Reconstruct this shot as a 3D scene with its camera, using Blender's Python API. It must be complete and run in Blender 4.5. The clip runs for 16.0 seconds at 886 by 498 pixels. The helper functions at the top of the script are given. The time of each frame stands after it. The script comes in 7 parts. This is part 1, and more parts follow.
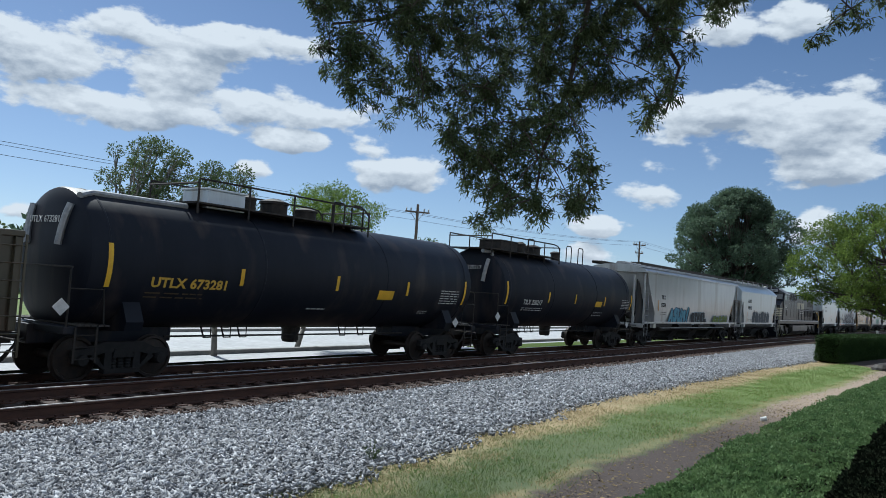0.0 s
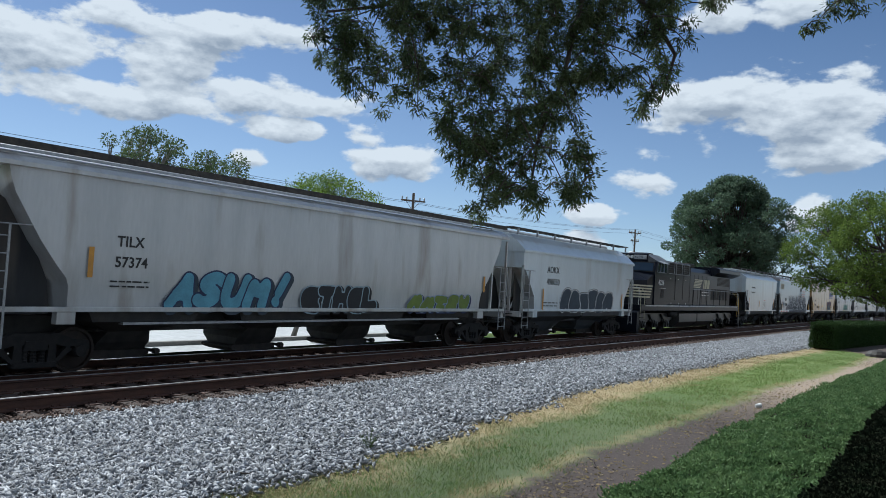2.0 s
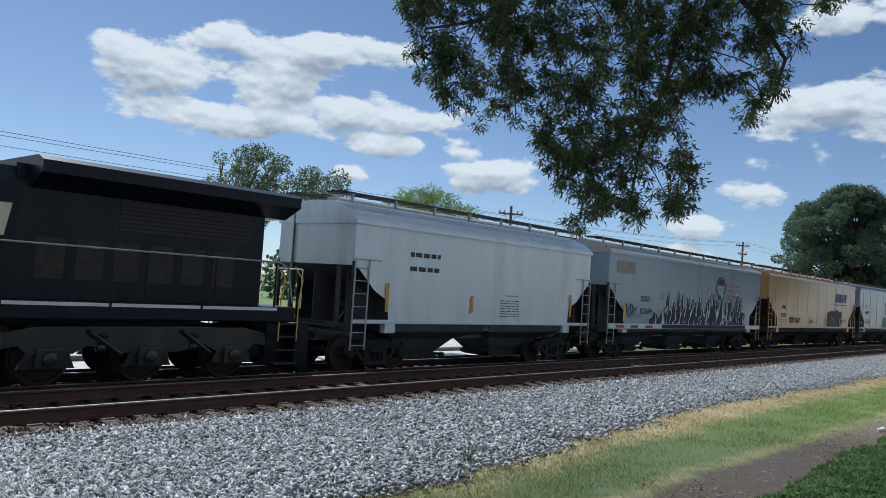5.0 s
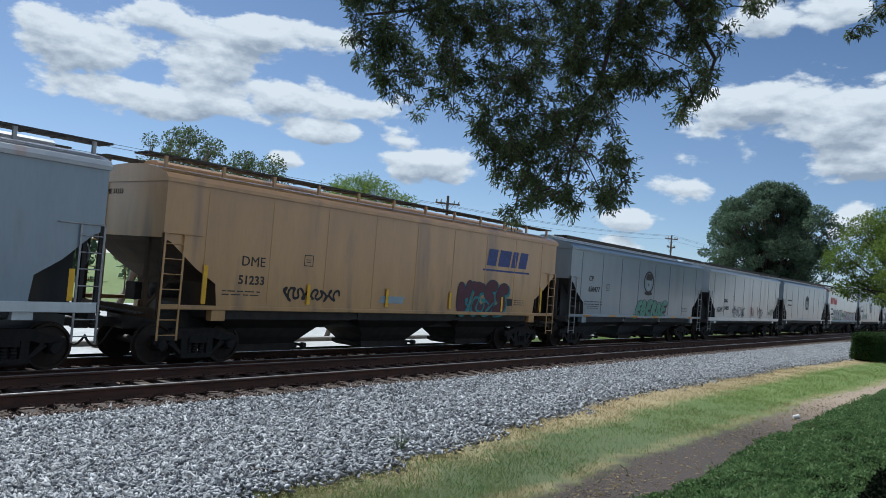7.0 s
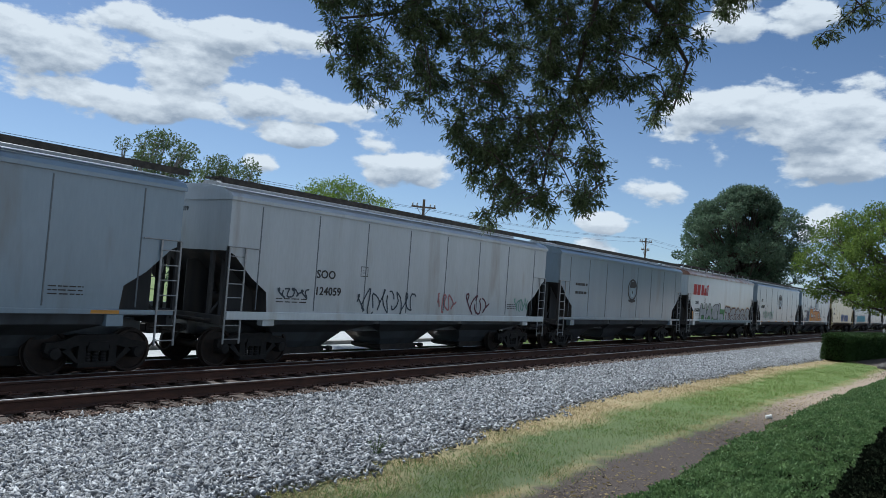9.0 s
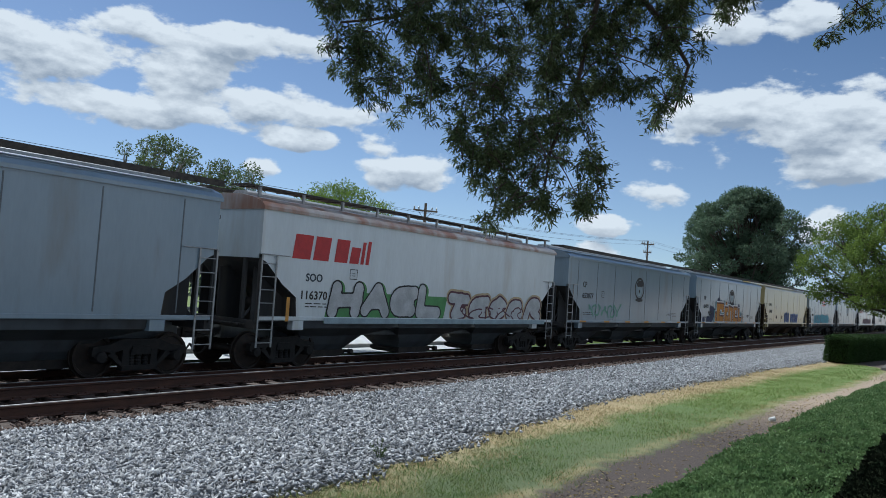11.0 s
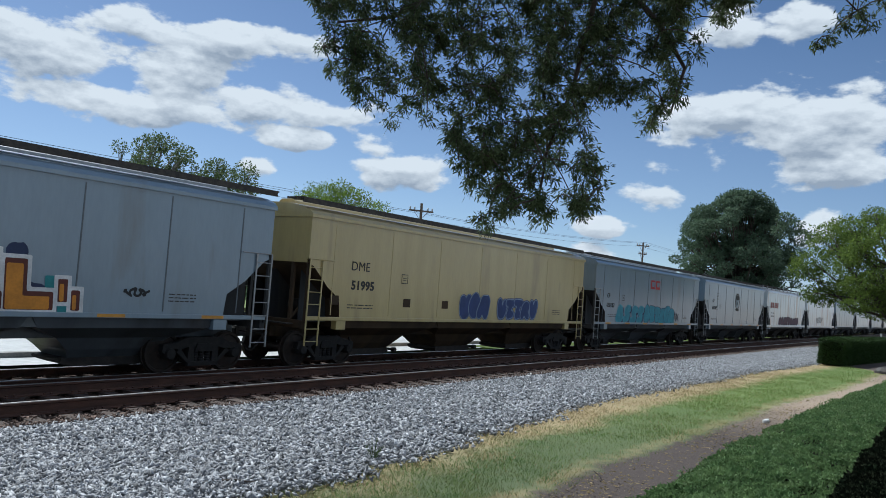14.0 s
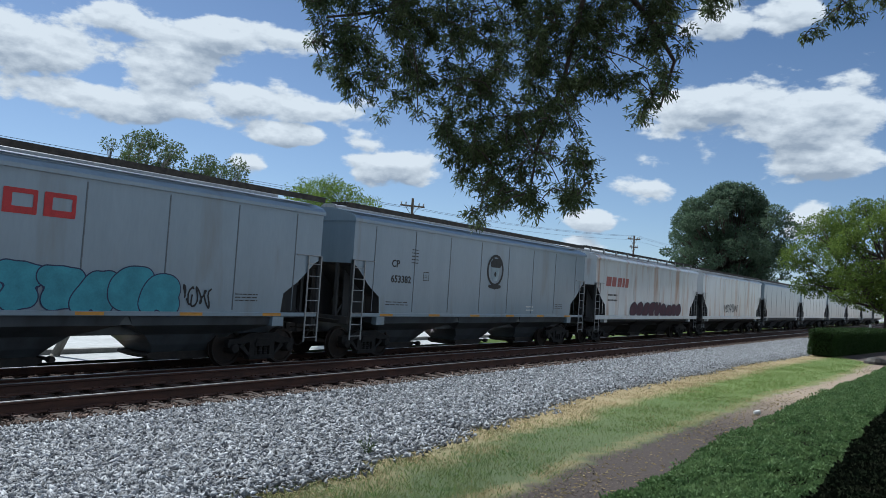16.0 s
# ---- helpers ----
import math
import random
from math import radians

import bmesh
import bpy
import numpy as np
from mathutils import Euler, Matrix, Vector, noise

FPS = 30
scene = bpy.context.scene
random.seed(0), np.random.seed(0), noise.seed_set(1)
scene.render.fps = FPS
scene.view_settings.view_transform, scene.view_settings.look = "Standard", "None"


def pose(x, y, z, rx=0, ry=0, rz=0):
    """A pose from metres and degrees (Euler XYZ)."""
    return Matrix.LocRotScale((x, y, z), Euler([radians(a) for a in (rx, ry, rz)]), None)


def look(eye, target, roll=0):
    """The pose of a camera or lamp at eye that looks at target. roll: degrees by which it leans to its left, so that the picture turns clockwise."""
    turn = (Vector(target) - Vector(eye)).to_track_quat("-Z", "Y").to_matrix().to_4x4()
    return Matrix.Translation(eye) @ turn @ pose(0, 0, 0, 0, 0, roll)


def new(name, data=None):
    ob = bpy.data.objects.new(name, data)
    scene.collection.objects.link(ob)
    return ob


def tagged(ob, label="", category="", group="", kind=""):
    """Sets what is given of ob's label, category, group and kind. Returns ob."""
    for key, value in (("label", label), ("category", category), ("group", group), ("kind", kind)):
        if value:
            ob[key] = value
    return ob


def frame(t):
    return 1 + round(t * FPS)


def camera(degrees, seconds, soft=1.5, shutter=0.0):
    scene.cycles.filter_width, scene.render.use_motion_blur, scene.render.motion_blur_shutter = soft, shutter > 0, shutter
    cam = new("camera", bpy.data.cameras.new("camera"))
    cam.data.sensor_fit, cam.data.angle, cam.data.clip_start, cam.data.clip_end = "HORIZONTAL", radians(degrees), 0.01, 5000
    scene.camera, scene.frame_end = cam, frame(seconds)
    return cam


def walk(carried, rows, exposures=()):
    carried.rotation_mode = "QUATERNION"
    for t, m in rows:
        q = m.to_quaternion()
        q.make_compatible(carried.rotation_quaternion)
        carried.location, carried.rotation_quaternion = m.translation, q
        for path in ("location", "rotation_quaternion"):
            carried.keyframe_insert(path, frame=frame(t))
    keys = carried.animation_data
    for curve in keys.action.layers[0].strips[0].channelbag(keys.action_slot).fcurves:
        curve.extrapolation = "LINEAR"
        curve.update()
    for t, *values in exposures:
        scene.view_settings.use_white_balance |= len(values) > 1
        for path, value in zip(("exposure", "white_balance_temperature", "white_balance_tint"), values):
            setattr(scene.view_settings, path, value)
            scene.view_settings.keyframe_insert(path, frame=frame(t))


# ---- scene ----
# ---- camera ----
cam = camera(60.3, 16.0, soft=0.85)
EYE = (0.0, 0.0, 2.365)
PATH = [
    (0, 92.997, -3.793, -54.848),
    (0.5, 92.665, -3.721, -54.717),
    (1, 92.261, -3.591, -54.588),
    (1.5, 92.098, -3.536, -54.712),
    (2, 92.170, -3.550, -55.146),
    (2.5, 92.300, -3.602, -55.277),
    (3, 92.398, -3.432, -53.792),
    (3.5, 92.527, -3.210, -50.153),
    (3.7, 92.589, -3.179, -48.462),
    (5.8, 92.703, -3.917, -47.802),
    (6, 92.576, -3.973, -48.826),
    (6.5, 92.296, -4.306, -51.055),
    (7, 92.215, -4.527, -52.649),
    (7.5, 92.311, -4.625, -53.684),
    (8, 92.498, -4.537, -54.231),
    (8.5, 92.599, -4.386, -54.398),
    (9, 92.614, -4.232, -54.430),
    (11.5, 92.889, -3.964, -54.262),
    (12, 92.894, -4.125, -54.219),
    (12.5, 92.991, -4.277, -54.234),
    (13, 93.040, -4.357, -54.307),
    (13.5, 92.987, -4.337, -54.446),
    (14, 92.921, -4.300, -54.624),
    (14.5, 92.918, -4.178, -54.851),
    (15, 92.853, -3.995, -55.052),
    (15.5, 92.724, -3.803, -55.167),
    (16, 92.574, -3.796, -55.232),
]
walk(cam, [(t, pose(*EYE, rx, ry, rz)) for t, rx, ry, rz in PATH], [(0.0, 0.46, 5750, 4), (16.0, 0.46, 5750, 4)])

# ---- light ----
SUN_EL, SUN_AZ = radians(50), radians(74)  # azimuth counted from +x towards +y
world = bpy.data.worlds.new("sky")
scene.world = world
world.use_nodes = True


def build_sky():
    nt = world.node_tree
    nt.nodes.clear()
    N, L = nt.nodes.new, nt.links.new

    def math_node(op, a, b=None, c=None, clamp=False):
        n = N("ShaderNodeMath")
        n.operation, n.use_clamp = op, clamp
        for i, v in enumerate((a, b, c)):
            if v is None:
                continue
            if isinstance(v, (int, float)):
                n.inputs[i].default_value = v
            else:
                L(v, n.inputs[i])
        return n.outputs[0]

    sky = N("ShaderNodeTexSky")
    sky.sky_type, sky.sun_disc = "NISHITA", False
    sky.sun_elevation, sky.sun_rotation = SUN_EL, math.pi / 2 - SUN_AZ
    sky.air_density, sky.dust_density, sky.ozone_density = 0.66, 0.3, 1.8
    geo = N("ShaderNodeTexCoord")
    sep = N("ShaderNodeSeparateXYZ")
    L(geo.outputs["Generated"], sep.inputs[0])
    az = math_node("ARCTAN2", sep.outputs[1], sep.outputs[0])
    el = math_node("ARCSINE", sep.outputs[2])
    comb = N("ShaderNodeCombineXYZ")
    L(az, comb.inputs[0]), L(el, comb.inputs[1])
    def density(lift):
        """How thick the cloud is, `lift` radians higher up."""
        here = N("ShaderNodeVectorMath")
        here.operation = "ADD"
        here.inputs[1].default_value = (0, lift, 0)
        L(comb.outputs[0], here.inputs[0])
        at = here.outputs[0]
        stretch = N("ShaderNodeVectorMath")
        stretch.operation = "MULTIPLY"
        stretch.inputs[1].default_value = (1, 1.9, 1)
        L(at, stretch.inputs[0])
        warp = N("ShaderNodeTexNoise")
        warp.inputs["Scale"].default_value, warp.inputs["Detail"].default_value, warp.inputs["Roughness"].default_value = 10, 10, 0.56
        L(stretch.outputs[0], warp.inputs["Vector"])
        near = None
        for a, e, sa, se in CLOUDS:  # azimuth, elevation, half width, half height in degrees
            m = N("ShaderNodeVectorMath")
            m.operation = "MULTIPLY_ADD"
            m.inputs[1].default_value = (1 / radians(sa), 1 / radians(se), 0)
            m.inputs[2].default_value = (-a / sa, -e / se, 0)
            L(at, m.inputs[0])
            ln = N("ShaderNodeVectorMath")
            ln.operation = "LENGTH"
            L(m.outputs[0], ln.inputs[0])
            near = ln.outputs["Value"] if near is None else math_node("SMOOTH_MIN", near, ln.outputs["Value"], 0.35)
        dens = math_node("ADD", math_node("SUBTRACT", 1.0, near), math_node("MULTIPLY_ADD", warp.outputs["Fac"], 3.6, -1.8))
        # the same fair-weather clouds all round the rest of the sky
        other = N("ShaderNodeTexNoise")
        other.inputs["Scale"].default_value, other.inputs["Detail"].default_value = 3.4, 8
        L(stretch.outputs[0], other.inputs["Vector"])
        away = N("ShaderNodeMapRange")
        away.interpolation_type = "SMOOTHSTEP"
        L(math_node("ABSOLUTE", math_node("SUBTRACT", az, 0.60)), away.inputs[0])
        away.inputs[1].default_value, away.inputs[2].default_value = 0.66, 0.85
        away.inputs[3].default_value, away.inputs[4].default_value = -3.0, 0.0
        return math_node("MAXIMUM", dens, math_node("ADD", math_node("MULTIPLY_ADD", other.outputs["Fac"], 6.0, -2.75), away.outputs[0]))

    dens, above, just_above = density(0.0), density(radians(1.4)), density(radians(0.4))
    cover = N("ShaderNodeMapRange")
    cover.interpolation_type = "SMOOTHSTEP"
    L(dens, cover.inputs[0])
    cover.inputs[1].default_value, cover.inputs[2].default_value = 0.0, 0.36
    thick = N("ShaderNodeMapRange")
    thick.interpolation_type = "SMOOTHSTEP"
    L(above, thick.inputs[0])
    thick.inputs[1].default_value, thick.inputs[2].default_value = 0.2, 1.3
    # tops of the puffs catch the sun, their undersides lie in shade
    puff = N("ShaderNodeMapRange")
    L(math_node("SUBTRACT", just_above, dens), puff.inputs[0])
    puff.inputs[1].default_value, puff.inputs[2].default_value = -0.45, 0.45
    puff.inputs[3].default_value, puff.inputs[4].default_value = -0.42, 0.42
    grey = math_node("ADD", math_node("MULTIPLY_ADD", thick.outputs[0], 0.62, 0.2), puff.outputs[0], None, True)
    tone = N("ShaderNodeMix")
    tone.data_type = "RGBA"
    tone.inputs[6].default_value, tone.inputs[7].default_value = (8.5, 8.6, 8.8, 1), (3.7, 4.15, 4.9, 1)
    L(grey, tone.inputs[0])
    # thin haze towards the horizon
    haze = N("ShaderNodeMapRange")
    L(el, haze.inputs[0])
    haze.inputs[1].default_value, haze.inputs[2].default_value = 0.0, 0.34
    haze.inputs[3].default_value, haze.inputs[4].default_value = 0.2, 0.0
    hz = N("ShaderNodeMix")
    hz.data_type = "RGBA"
    hz.inputs[7].default_value = (6.0, 6.6, 7.4, 1)
    L(haze.outputs[0], hz.inputs[0]), L(sky.outputs[0], hz.inputs[6])
    mix = N("ShaderNodeMix")
    mix.data_type = "RGBA"
    L(cover.outputs[0], mix.inputs[0]), L(hz.outputs[2], mix.inputs[6]), L(tone.outputs[2], mix.inputs[7])
    bg = N("ShaderNodeBackground")
    bg.inputs[1].default_value = SKY_STRENGTH
    L(mix.outputs[2], bg.inputs[0])
    out = N("ShaderNodeOutputWorld")
    L(bg.outputs[0], out.inputs[0])


SKY_STRENGTH = 0.065
CLOUDS = [
    (64.6, 14.4, 4.1, 1.4),
    (60.3, 16.2, 4.7, 1.5),
    (62.2, 13.1, 4.6, 1.3),
    (56.0, 13.7, 6.8, 2.1),
    (58.4, 11.1, 7.5, 1.5),
    (52.4, 16.2, 3.7, 1.4),
    (47.5, 16.9, 2.9, 1.2),
    (50.9, 12.5, 4.5, 1.6),
    (45.5, 12.1, 4.6, 1.2),
    (46.0, 10.2, 3.2, 0.8),
    (39.3, 8.7, 4.7, 1.3),
    (41.1, 10.0, 3.0, 1.2),
    (21.2, 7.8, 2.9, 1.0),
    (15.2, 13.6, 4.4, 1.8),
    (11.1, 12.0, 7.8, 3.1),
    (8.4, 13.8, 4.2, 2.0),
    (9.6, 10.1, 6.2, 1.5),
    (24.3, 5.4, 2.5, 1.0),
    (15.9, 19.5, 2.4, 1.5),
    (10.7, 19.5, 3.1, 1.5),
    (9.5, 5.9, 1.5, 1.3),
    (49.7, 7.8, 1.7, 0.7),
    (65.0, 3.3, 2.2, 0.7),
    (25.0, 3.5, 2.9, 1.0),

]
build_sky()
sun = new("sun", bpy.data.lights.new("sun", "SUN"))
sun.data.energy, sun.data.angle, sun.data.color = 4.4, radians(0.6), (1.0, 0.95, 0.87)
sun.matrix_world = look((0, 0, 40), (-40 * math.cos(SUN_AZ) * math.cos(SUN_EL), -40 * math.sin(SUN_AZ) * math.cos(SUN_EL), 40 - 40 * math.sin(SUN_EL)))

# ---- materials ----


def material(name, a, b, scale=4.0, rough=0.6, metal=0.0, bump=0.0, bump_scale=60.0, stretch=(1, 1, 1), fine=0.25, spread=(0.35, 0.65), dirt=None, dirt_amount=0.5,
             dirt_scale=1.3, per_piece=0.0, trans=0.0):
    """Two tones at a coarse scale, a finer grain over them, and stains of a third colour."""
    m = bpy.data.materials.new(name)
    m.use_nodes = True
    nt = m.node_tree
    N, L = nt.nodes.new, nt.links.new
    p = nt.nodes["Principled BSDF"]
    p.inputs["Roughness"].default_value, p.inputs["Metallic"].default_value = rough, metal
    co = N("ShaderNodeTexCoord")
    mp = N("ShaderNodeMapping")
    mp.inputs["Scale"].default_value = stretch
    L(co.outputs["Object"], mp.inputs[0])

    def noise_tex(s, detail=5):
        n = N("ShaderNodeTexNoise")
        n.inputs["Scale"].default_value, n.inputs["Detail"].default_value = s, detail
        L(mp.outputs[0], n.inputs["Vector"])
        return n.outputs["Fac"]

    def ramp(v, lo, hi):
        r = N("ShaderNodeMapRange")
        L(v, r.inputs[0])
        r.inputs[1].default_value, r.inputs[2].default_value = lo, hi
        return r.outputs[0]

    def mixed(fac, x, y, blend="MIX"):
        n = N("ShaderNodeMix")
        n.data_type, n.blend_type = "RGBA", blend
        for sock, v in ((n.inputs[0], fac), (n.inputs[6], x), (n.inputs[7], y)):
            if isinstance(v, tuple):
                sock.default_value = (*v, 1) if len(v) == 3 else v
            elif isinstance(v, (int, float)):
                sock.default_value = v
            else:
                L(v, sock)
        return n.outputs[2]

    col = mixed(ramp(noise_tex(scale), *spread), a, b)
    if fine:
        g = ramp(noise_tex(scale * 9, 3), 0.3, 0.7)
        col = mixed(g, col, mixed(1.0, col, (1 - fine,) * 3, "MULTIPLY"))
    if dirt:
        d = ramp(noise_tex(dirt_scale, 8), 0.66 - 0.3 * dirt_amount, 0.86 - 0.3 * dirt_amount)
        col = mixed(d, col, dirt)
    if per_piece:
        info = N("ShaderNodeObjectInfo")
        geo = N("ShaderNodeNewGeometry")
        add = N("ShaderNodeMath")
        add.operation = "ADD"
        L(info.outputs["Random"], add.inputs[0]), L(geo.outputs["Random Per Island"], add.inputs[1])
        fr = N("ShaderNodeMath")
        fr.operation = "FRACT"
        L(add.outputs[0], fr.inputs[0])
        r = N("ShaderNodeMapRange")
        L(fr.outputs[0], r.inputs[0])
        r.inputs[3].default_value, r.inputs[4].default_value = 1 - per_piece, 1 + per_piece
        hs = N("ShaderNodeHueSaturation")
        L(col, hs.inputs["Color"]), L(r.outputs[0], hs.inputs["Value"])
        col = hs.outputs[0]
    L(col, p.inputs["Base Color"])
    if bump:
        bn = N("ShaderNodeBump")
        bn.inputs["Strength"].default_value, bn.inputs["Distance"].default_value = bump, 0.02
        L(noise_tex(bump_scale, 4), bn.inputs["Height"])
        L(bn.outputs[0], p.inputs["Normal"])
    if trans:
        tr = N("ShaderNodeBsdfTranslucent")
        L(col, tr.inputs[0])
        ms = N("ShaderNodeMixShader")
        ms.inputs[0].default_value = trans
        L(p.outputs[0], ms.inputs[1]), L(tr.outputs[0], ms.inputs[2])
        L(ms.outputs[0], nt.nodes["Material Output"].inputs[0])
    return m


def less_gloss(*keys):
    for k in keys:
        PAINT[k].node_tree.nodes["Principled BSDF"].inputs["Specular IOR Level"].default_value = 0.18


STREAK = (1.2, 1.2, 0.22)
PAINT = {}
for key, a, b, dirt, amount in (
    ("grey", (0.20, 0.272, 0.343), (0.18, 0.248, 0.313), (0.14, 0.155, 0.165), 0.28),
    ("pale", (0.51, 0.525, 0.525), (0.43, 0.445, 0.45), (0.24, 0.205, 0.175), 0.40),
    ("silver", (0.41, 0.455, 0.495), (0.36, 0.40, 0.435), (0.24, 0.22, 0.20), 0.32),
    ("white", (0.57, 0.635, 0.68), (0.51, 0.57, 0.61), (0.40, 0.39, 0.37), 0.25),
    ("rusty", (0.68, 0.72, 0.75), (0.60, 0.64, 0.67), (0.36, 0.19, 0.11), 0.55),
    ("rust_roof", (0.46, 0.44, 0.43), (0.38, 0.35, 0.33), (0.27, 0.14, 0.09), 0.85),
    ("rusty_grey", (0.34, 0.37, 0.40), (0.29, 0.32, 0.35), (0.33, 0.19, 0.12), 0.6),
    ("tan", (0.44, 0.25, 0.085), (0.37, 0.205, 0.07), (0.16, 0.10, 0.06), 0.40),
    ("yellow", (0.46, 0.365, 0.145), (0.41, 0.32, 0.12), (0.24, 0.18, 0.08), 0.26),
    ("olive", (0.055, 0.050, 0.030), (0.075, 0.058, 0.036), (0.11, 0.05, 0.035), 0.45),
    ("tank", (0.009, 0.012, 0.020), (0.013, 0.016, 0.025), (0.050, 0.041, 0.040), 0.42),
    ("loco_tank", (0.035, 0.035, 0.037), (0.055, 0.052, 0.05), (0.09, 0.08, 0.07), 0.4),
    ("truck_grey", (0.014, 0.014, 0.014), (0.026, 0.024, 0.022), (0.05, 0.042, 0.036), 0.4),
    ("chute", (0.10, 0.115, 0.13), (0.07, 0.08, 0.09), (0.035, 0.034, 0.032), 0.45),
    # slope tones hold both grime and the shade at the hopper ends
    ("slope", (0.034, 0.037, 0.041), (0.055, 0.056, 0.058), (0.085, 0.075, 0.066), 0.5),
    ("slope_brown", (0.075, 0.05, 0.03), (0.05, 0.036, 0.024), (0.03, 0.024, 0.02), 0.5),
    ("loco", (0.005, 0.007, 0.014), (0.008, 0.010, 0.017), (0.020, 0.021, 0.023), 0.25),
):
    PAINT[key] = material("paint_" + key, a, b, 1.5, 0.30, 0, 0.05, 25, STREAK, 0.08, dirt=dirt, dirt_amount=amount)
less_gloss("tank", "loco", "slope", "slope_brown")
for key in ("slope", "slope_brown"):
    PAINT[key].node_tree.nodes["Principled BSDF"].inputs["Roughness"].default_value = 0.75
PAINT["tank"].node_tree.nodes["Principled BSDF"].inputs["Roughness"].default_value = 0.5
for key in ("grey", "pale", "silver", "white", "rusty", "rusty_grey", "tan", "yellow"):
    PAINT[key].node_tree.nodes["Principled BSDF"].inputs["Specular IOR Level"].default_value = 0.7
    PAINT[key].node_tree.nodes["Principled BSDF"].inputs["Coat Weight"].default_value = 0.7
    PAINT[key].node_tree.nodes["Principled BSDF"].inputs["Coat Roughness"].default_value = 0.22
# black cab roof lightened to grey: the sky's reflection is in the colour
PAINT["loco_roof_sheen"] = material("paint_loco_roof_sheen", (0.06, 0.065, 0.07), (0.10, 0.10, 0.10), 1.5, 0.42, 0, 0.05, 25, fine=0.1)
steel_dark = material("dark_steel", (0.020, 0.019, 0.018), (0.045, 0.036, 0.030), 6, 0.7, 0.2, 0.3, 60)
truck_iron = material("truck_iron", (0.009, 0.009, 0.010), (0.020, 0.018, 0.017), 8, 0.8, 0.1, 0.35, 50)
wheel_iron = material("wheel_iron", (0.05, 0.035, 0.028), (0.03, 0.025, 0.022), 9, 0.65, 0.4, 0.1, 60)
rail_rust = material("rusty_rail", (0.105, 0.050, 0.034), (0.060, 0.032, 0.024), 9, 0.8, 0.2, 0.3, 90, (0.3, 1, 1))
rail_head = material("polished_rail_head", (0.50, 0.50, 0.52), (0.36, 0.35, 0.35), 6, 0.34, 0.85, 0, 30, (0.2, 1, 1))
tie_wood = material("tie_wood", (0.060, 0.036, 0.027), (0.030, 0.019, 0.015), 7, 0.9, 0, 0.5, 70, (5, 0.6, 1), per_piece=0.25)
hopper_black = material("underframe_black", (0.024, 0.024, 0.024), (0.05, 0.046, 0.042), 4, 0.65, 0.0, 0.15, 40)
galvanised = material("galvanised_steel", (0.42, 0.43, 0.44), (0.30, 0.31, 0.32), 9, 0.5, 0.5, 0.05, 60)
grating = material("roof_grating", (0.045, 0.043, 0.042), (0.085, 0.075, 0.066), 9, 0.8, 0.2, 0.3, 80)
yellow_tape = material("yellow_reflector", (0.80, 0.48, 0.02), (0.70, 0.40, 0.02), 6, 0.5, 0, 0, 30, fine=0.1)
orange_tape = material("orange_reflector", (0.62, 0.30, 0.04), (0.50, 0.24, 0.04), 6, 0.5, 0, 0, 30, fine=0.1)
letter_black = material("black_lettering", (0.02, 0.02, 0.022), (0.035, 0.035, 0.036), 9, 0.6)
letter_white = material("white_lettering", (0.72, 0.72, 0.70), (0.60, 0.60, 0.58), 9, 0.6)
letter_yellow = material("yellow_lettering", (0.72, 0.46, 0.06), (0.6, 0.38, 0.05), 9, 0.6)
faded_yellow = material("faded_yellow_lettering", (0.10, 0.066, 0.022), (0.06, 0.04, 0.018), 9, 0.6)
cream = material("cream_stripe", (0.62, 0.58, 0.42), (0.52, 0.48, 0.34), 5, 0.55)
red_paint = material("red_lettering", (0.52, 0.035, 0.04), (0.42, 0.03, 0.035), 6, 0.55)
faded_red = material("faded_red_lettering", (0.42, 0.14, 0.12), (0.34, 0.10, 0.09), 6, 0.6)
blue_paint = material("blue_lettering", (0.045, 0.075, 0.26), (0.035, 0.06, 0.2), 6, 0.55)
SPRAY = {}
for key, c in (("orange", (0.68, 0.27, 0.025)), ("teal", (0.03, 0.24, 0.26)), ("navy", (0.02, 0.035, 0.10)), ("sky", (0.14, 0.38, 0.50)), ("black", (0.012, 0.014, 0.018)),
               ("white", (0.78, 0.79, 0.80)), ("green", (0.10, 0.30, 0.10)), ("maroon", (0.10, 0.03, 0.05)), ("rim", (0.12, 0.025, 0.015)), ("slate", (0.035, 0.055, 0.080)), ("pink", (0.42, 0.18, 0.19)),
               ("aqua", (0.07, 0.33, 0.42)), ("cream", (0.5, 0.4, 0.25)), ("lime", (0.18, 0.25, 0.04)), ("ice", (0.32, 0.42, 0.48)), ("palegreen", (0.15, 0.34, 0.27)), ("paleblue", (0.28, 0.36, 0.50)), ("navy_black", (0.010, 0.016, 0.030)), ("silver", (0.52, 0.54, 0.56)), ("patch", (0.30, 0.27, 0.20)), ("navyblue", (0.03, 0.06, 0.20))):
    SPRAY[key] = material("spray_" + key, c, tuple(v * 0.75 for v in c), 3, 0.6, fine=0.15)
glass = bpy.data.materials.new("cab_glass")
glass.use_nodes = True
gp = glass.node_tree.nodes["Principled BSDF"]
gp.inputs["Base Color"].default_value, gp.inputs["Roughness"].default_value = (0.03, 0.045, 0.06, 1), 0.04
gp.inputs["Specular IOR Level"].default_value = 0.9
ballast_mat = material("ballast_stone", (0.41, 0.42, 0.445), (0.20, 0.205, 0.22), 14, 0.9, 0, 0.8, 40, per_piece=0.68, spread=(0.3, 0.7))
rusty_ballast = material("rust_stained_ballast", (0.16, 0.105, 0.083), (0.065, 0.046, 0.038), 9, 0.95, 0, 0.8, 40, per_piece=0.4)
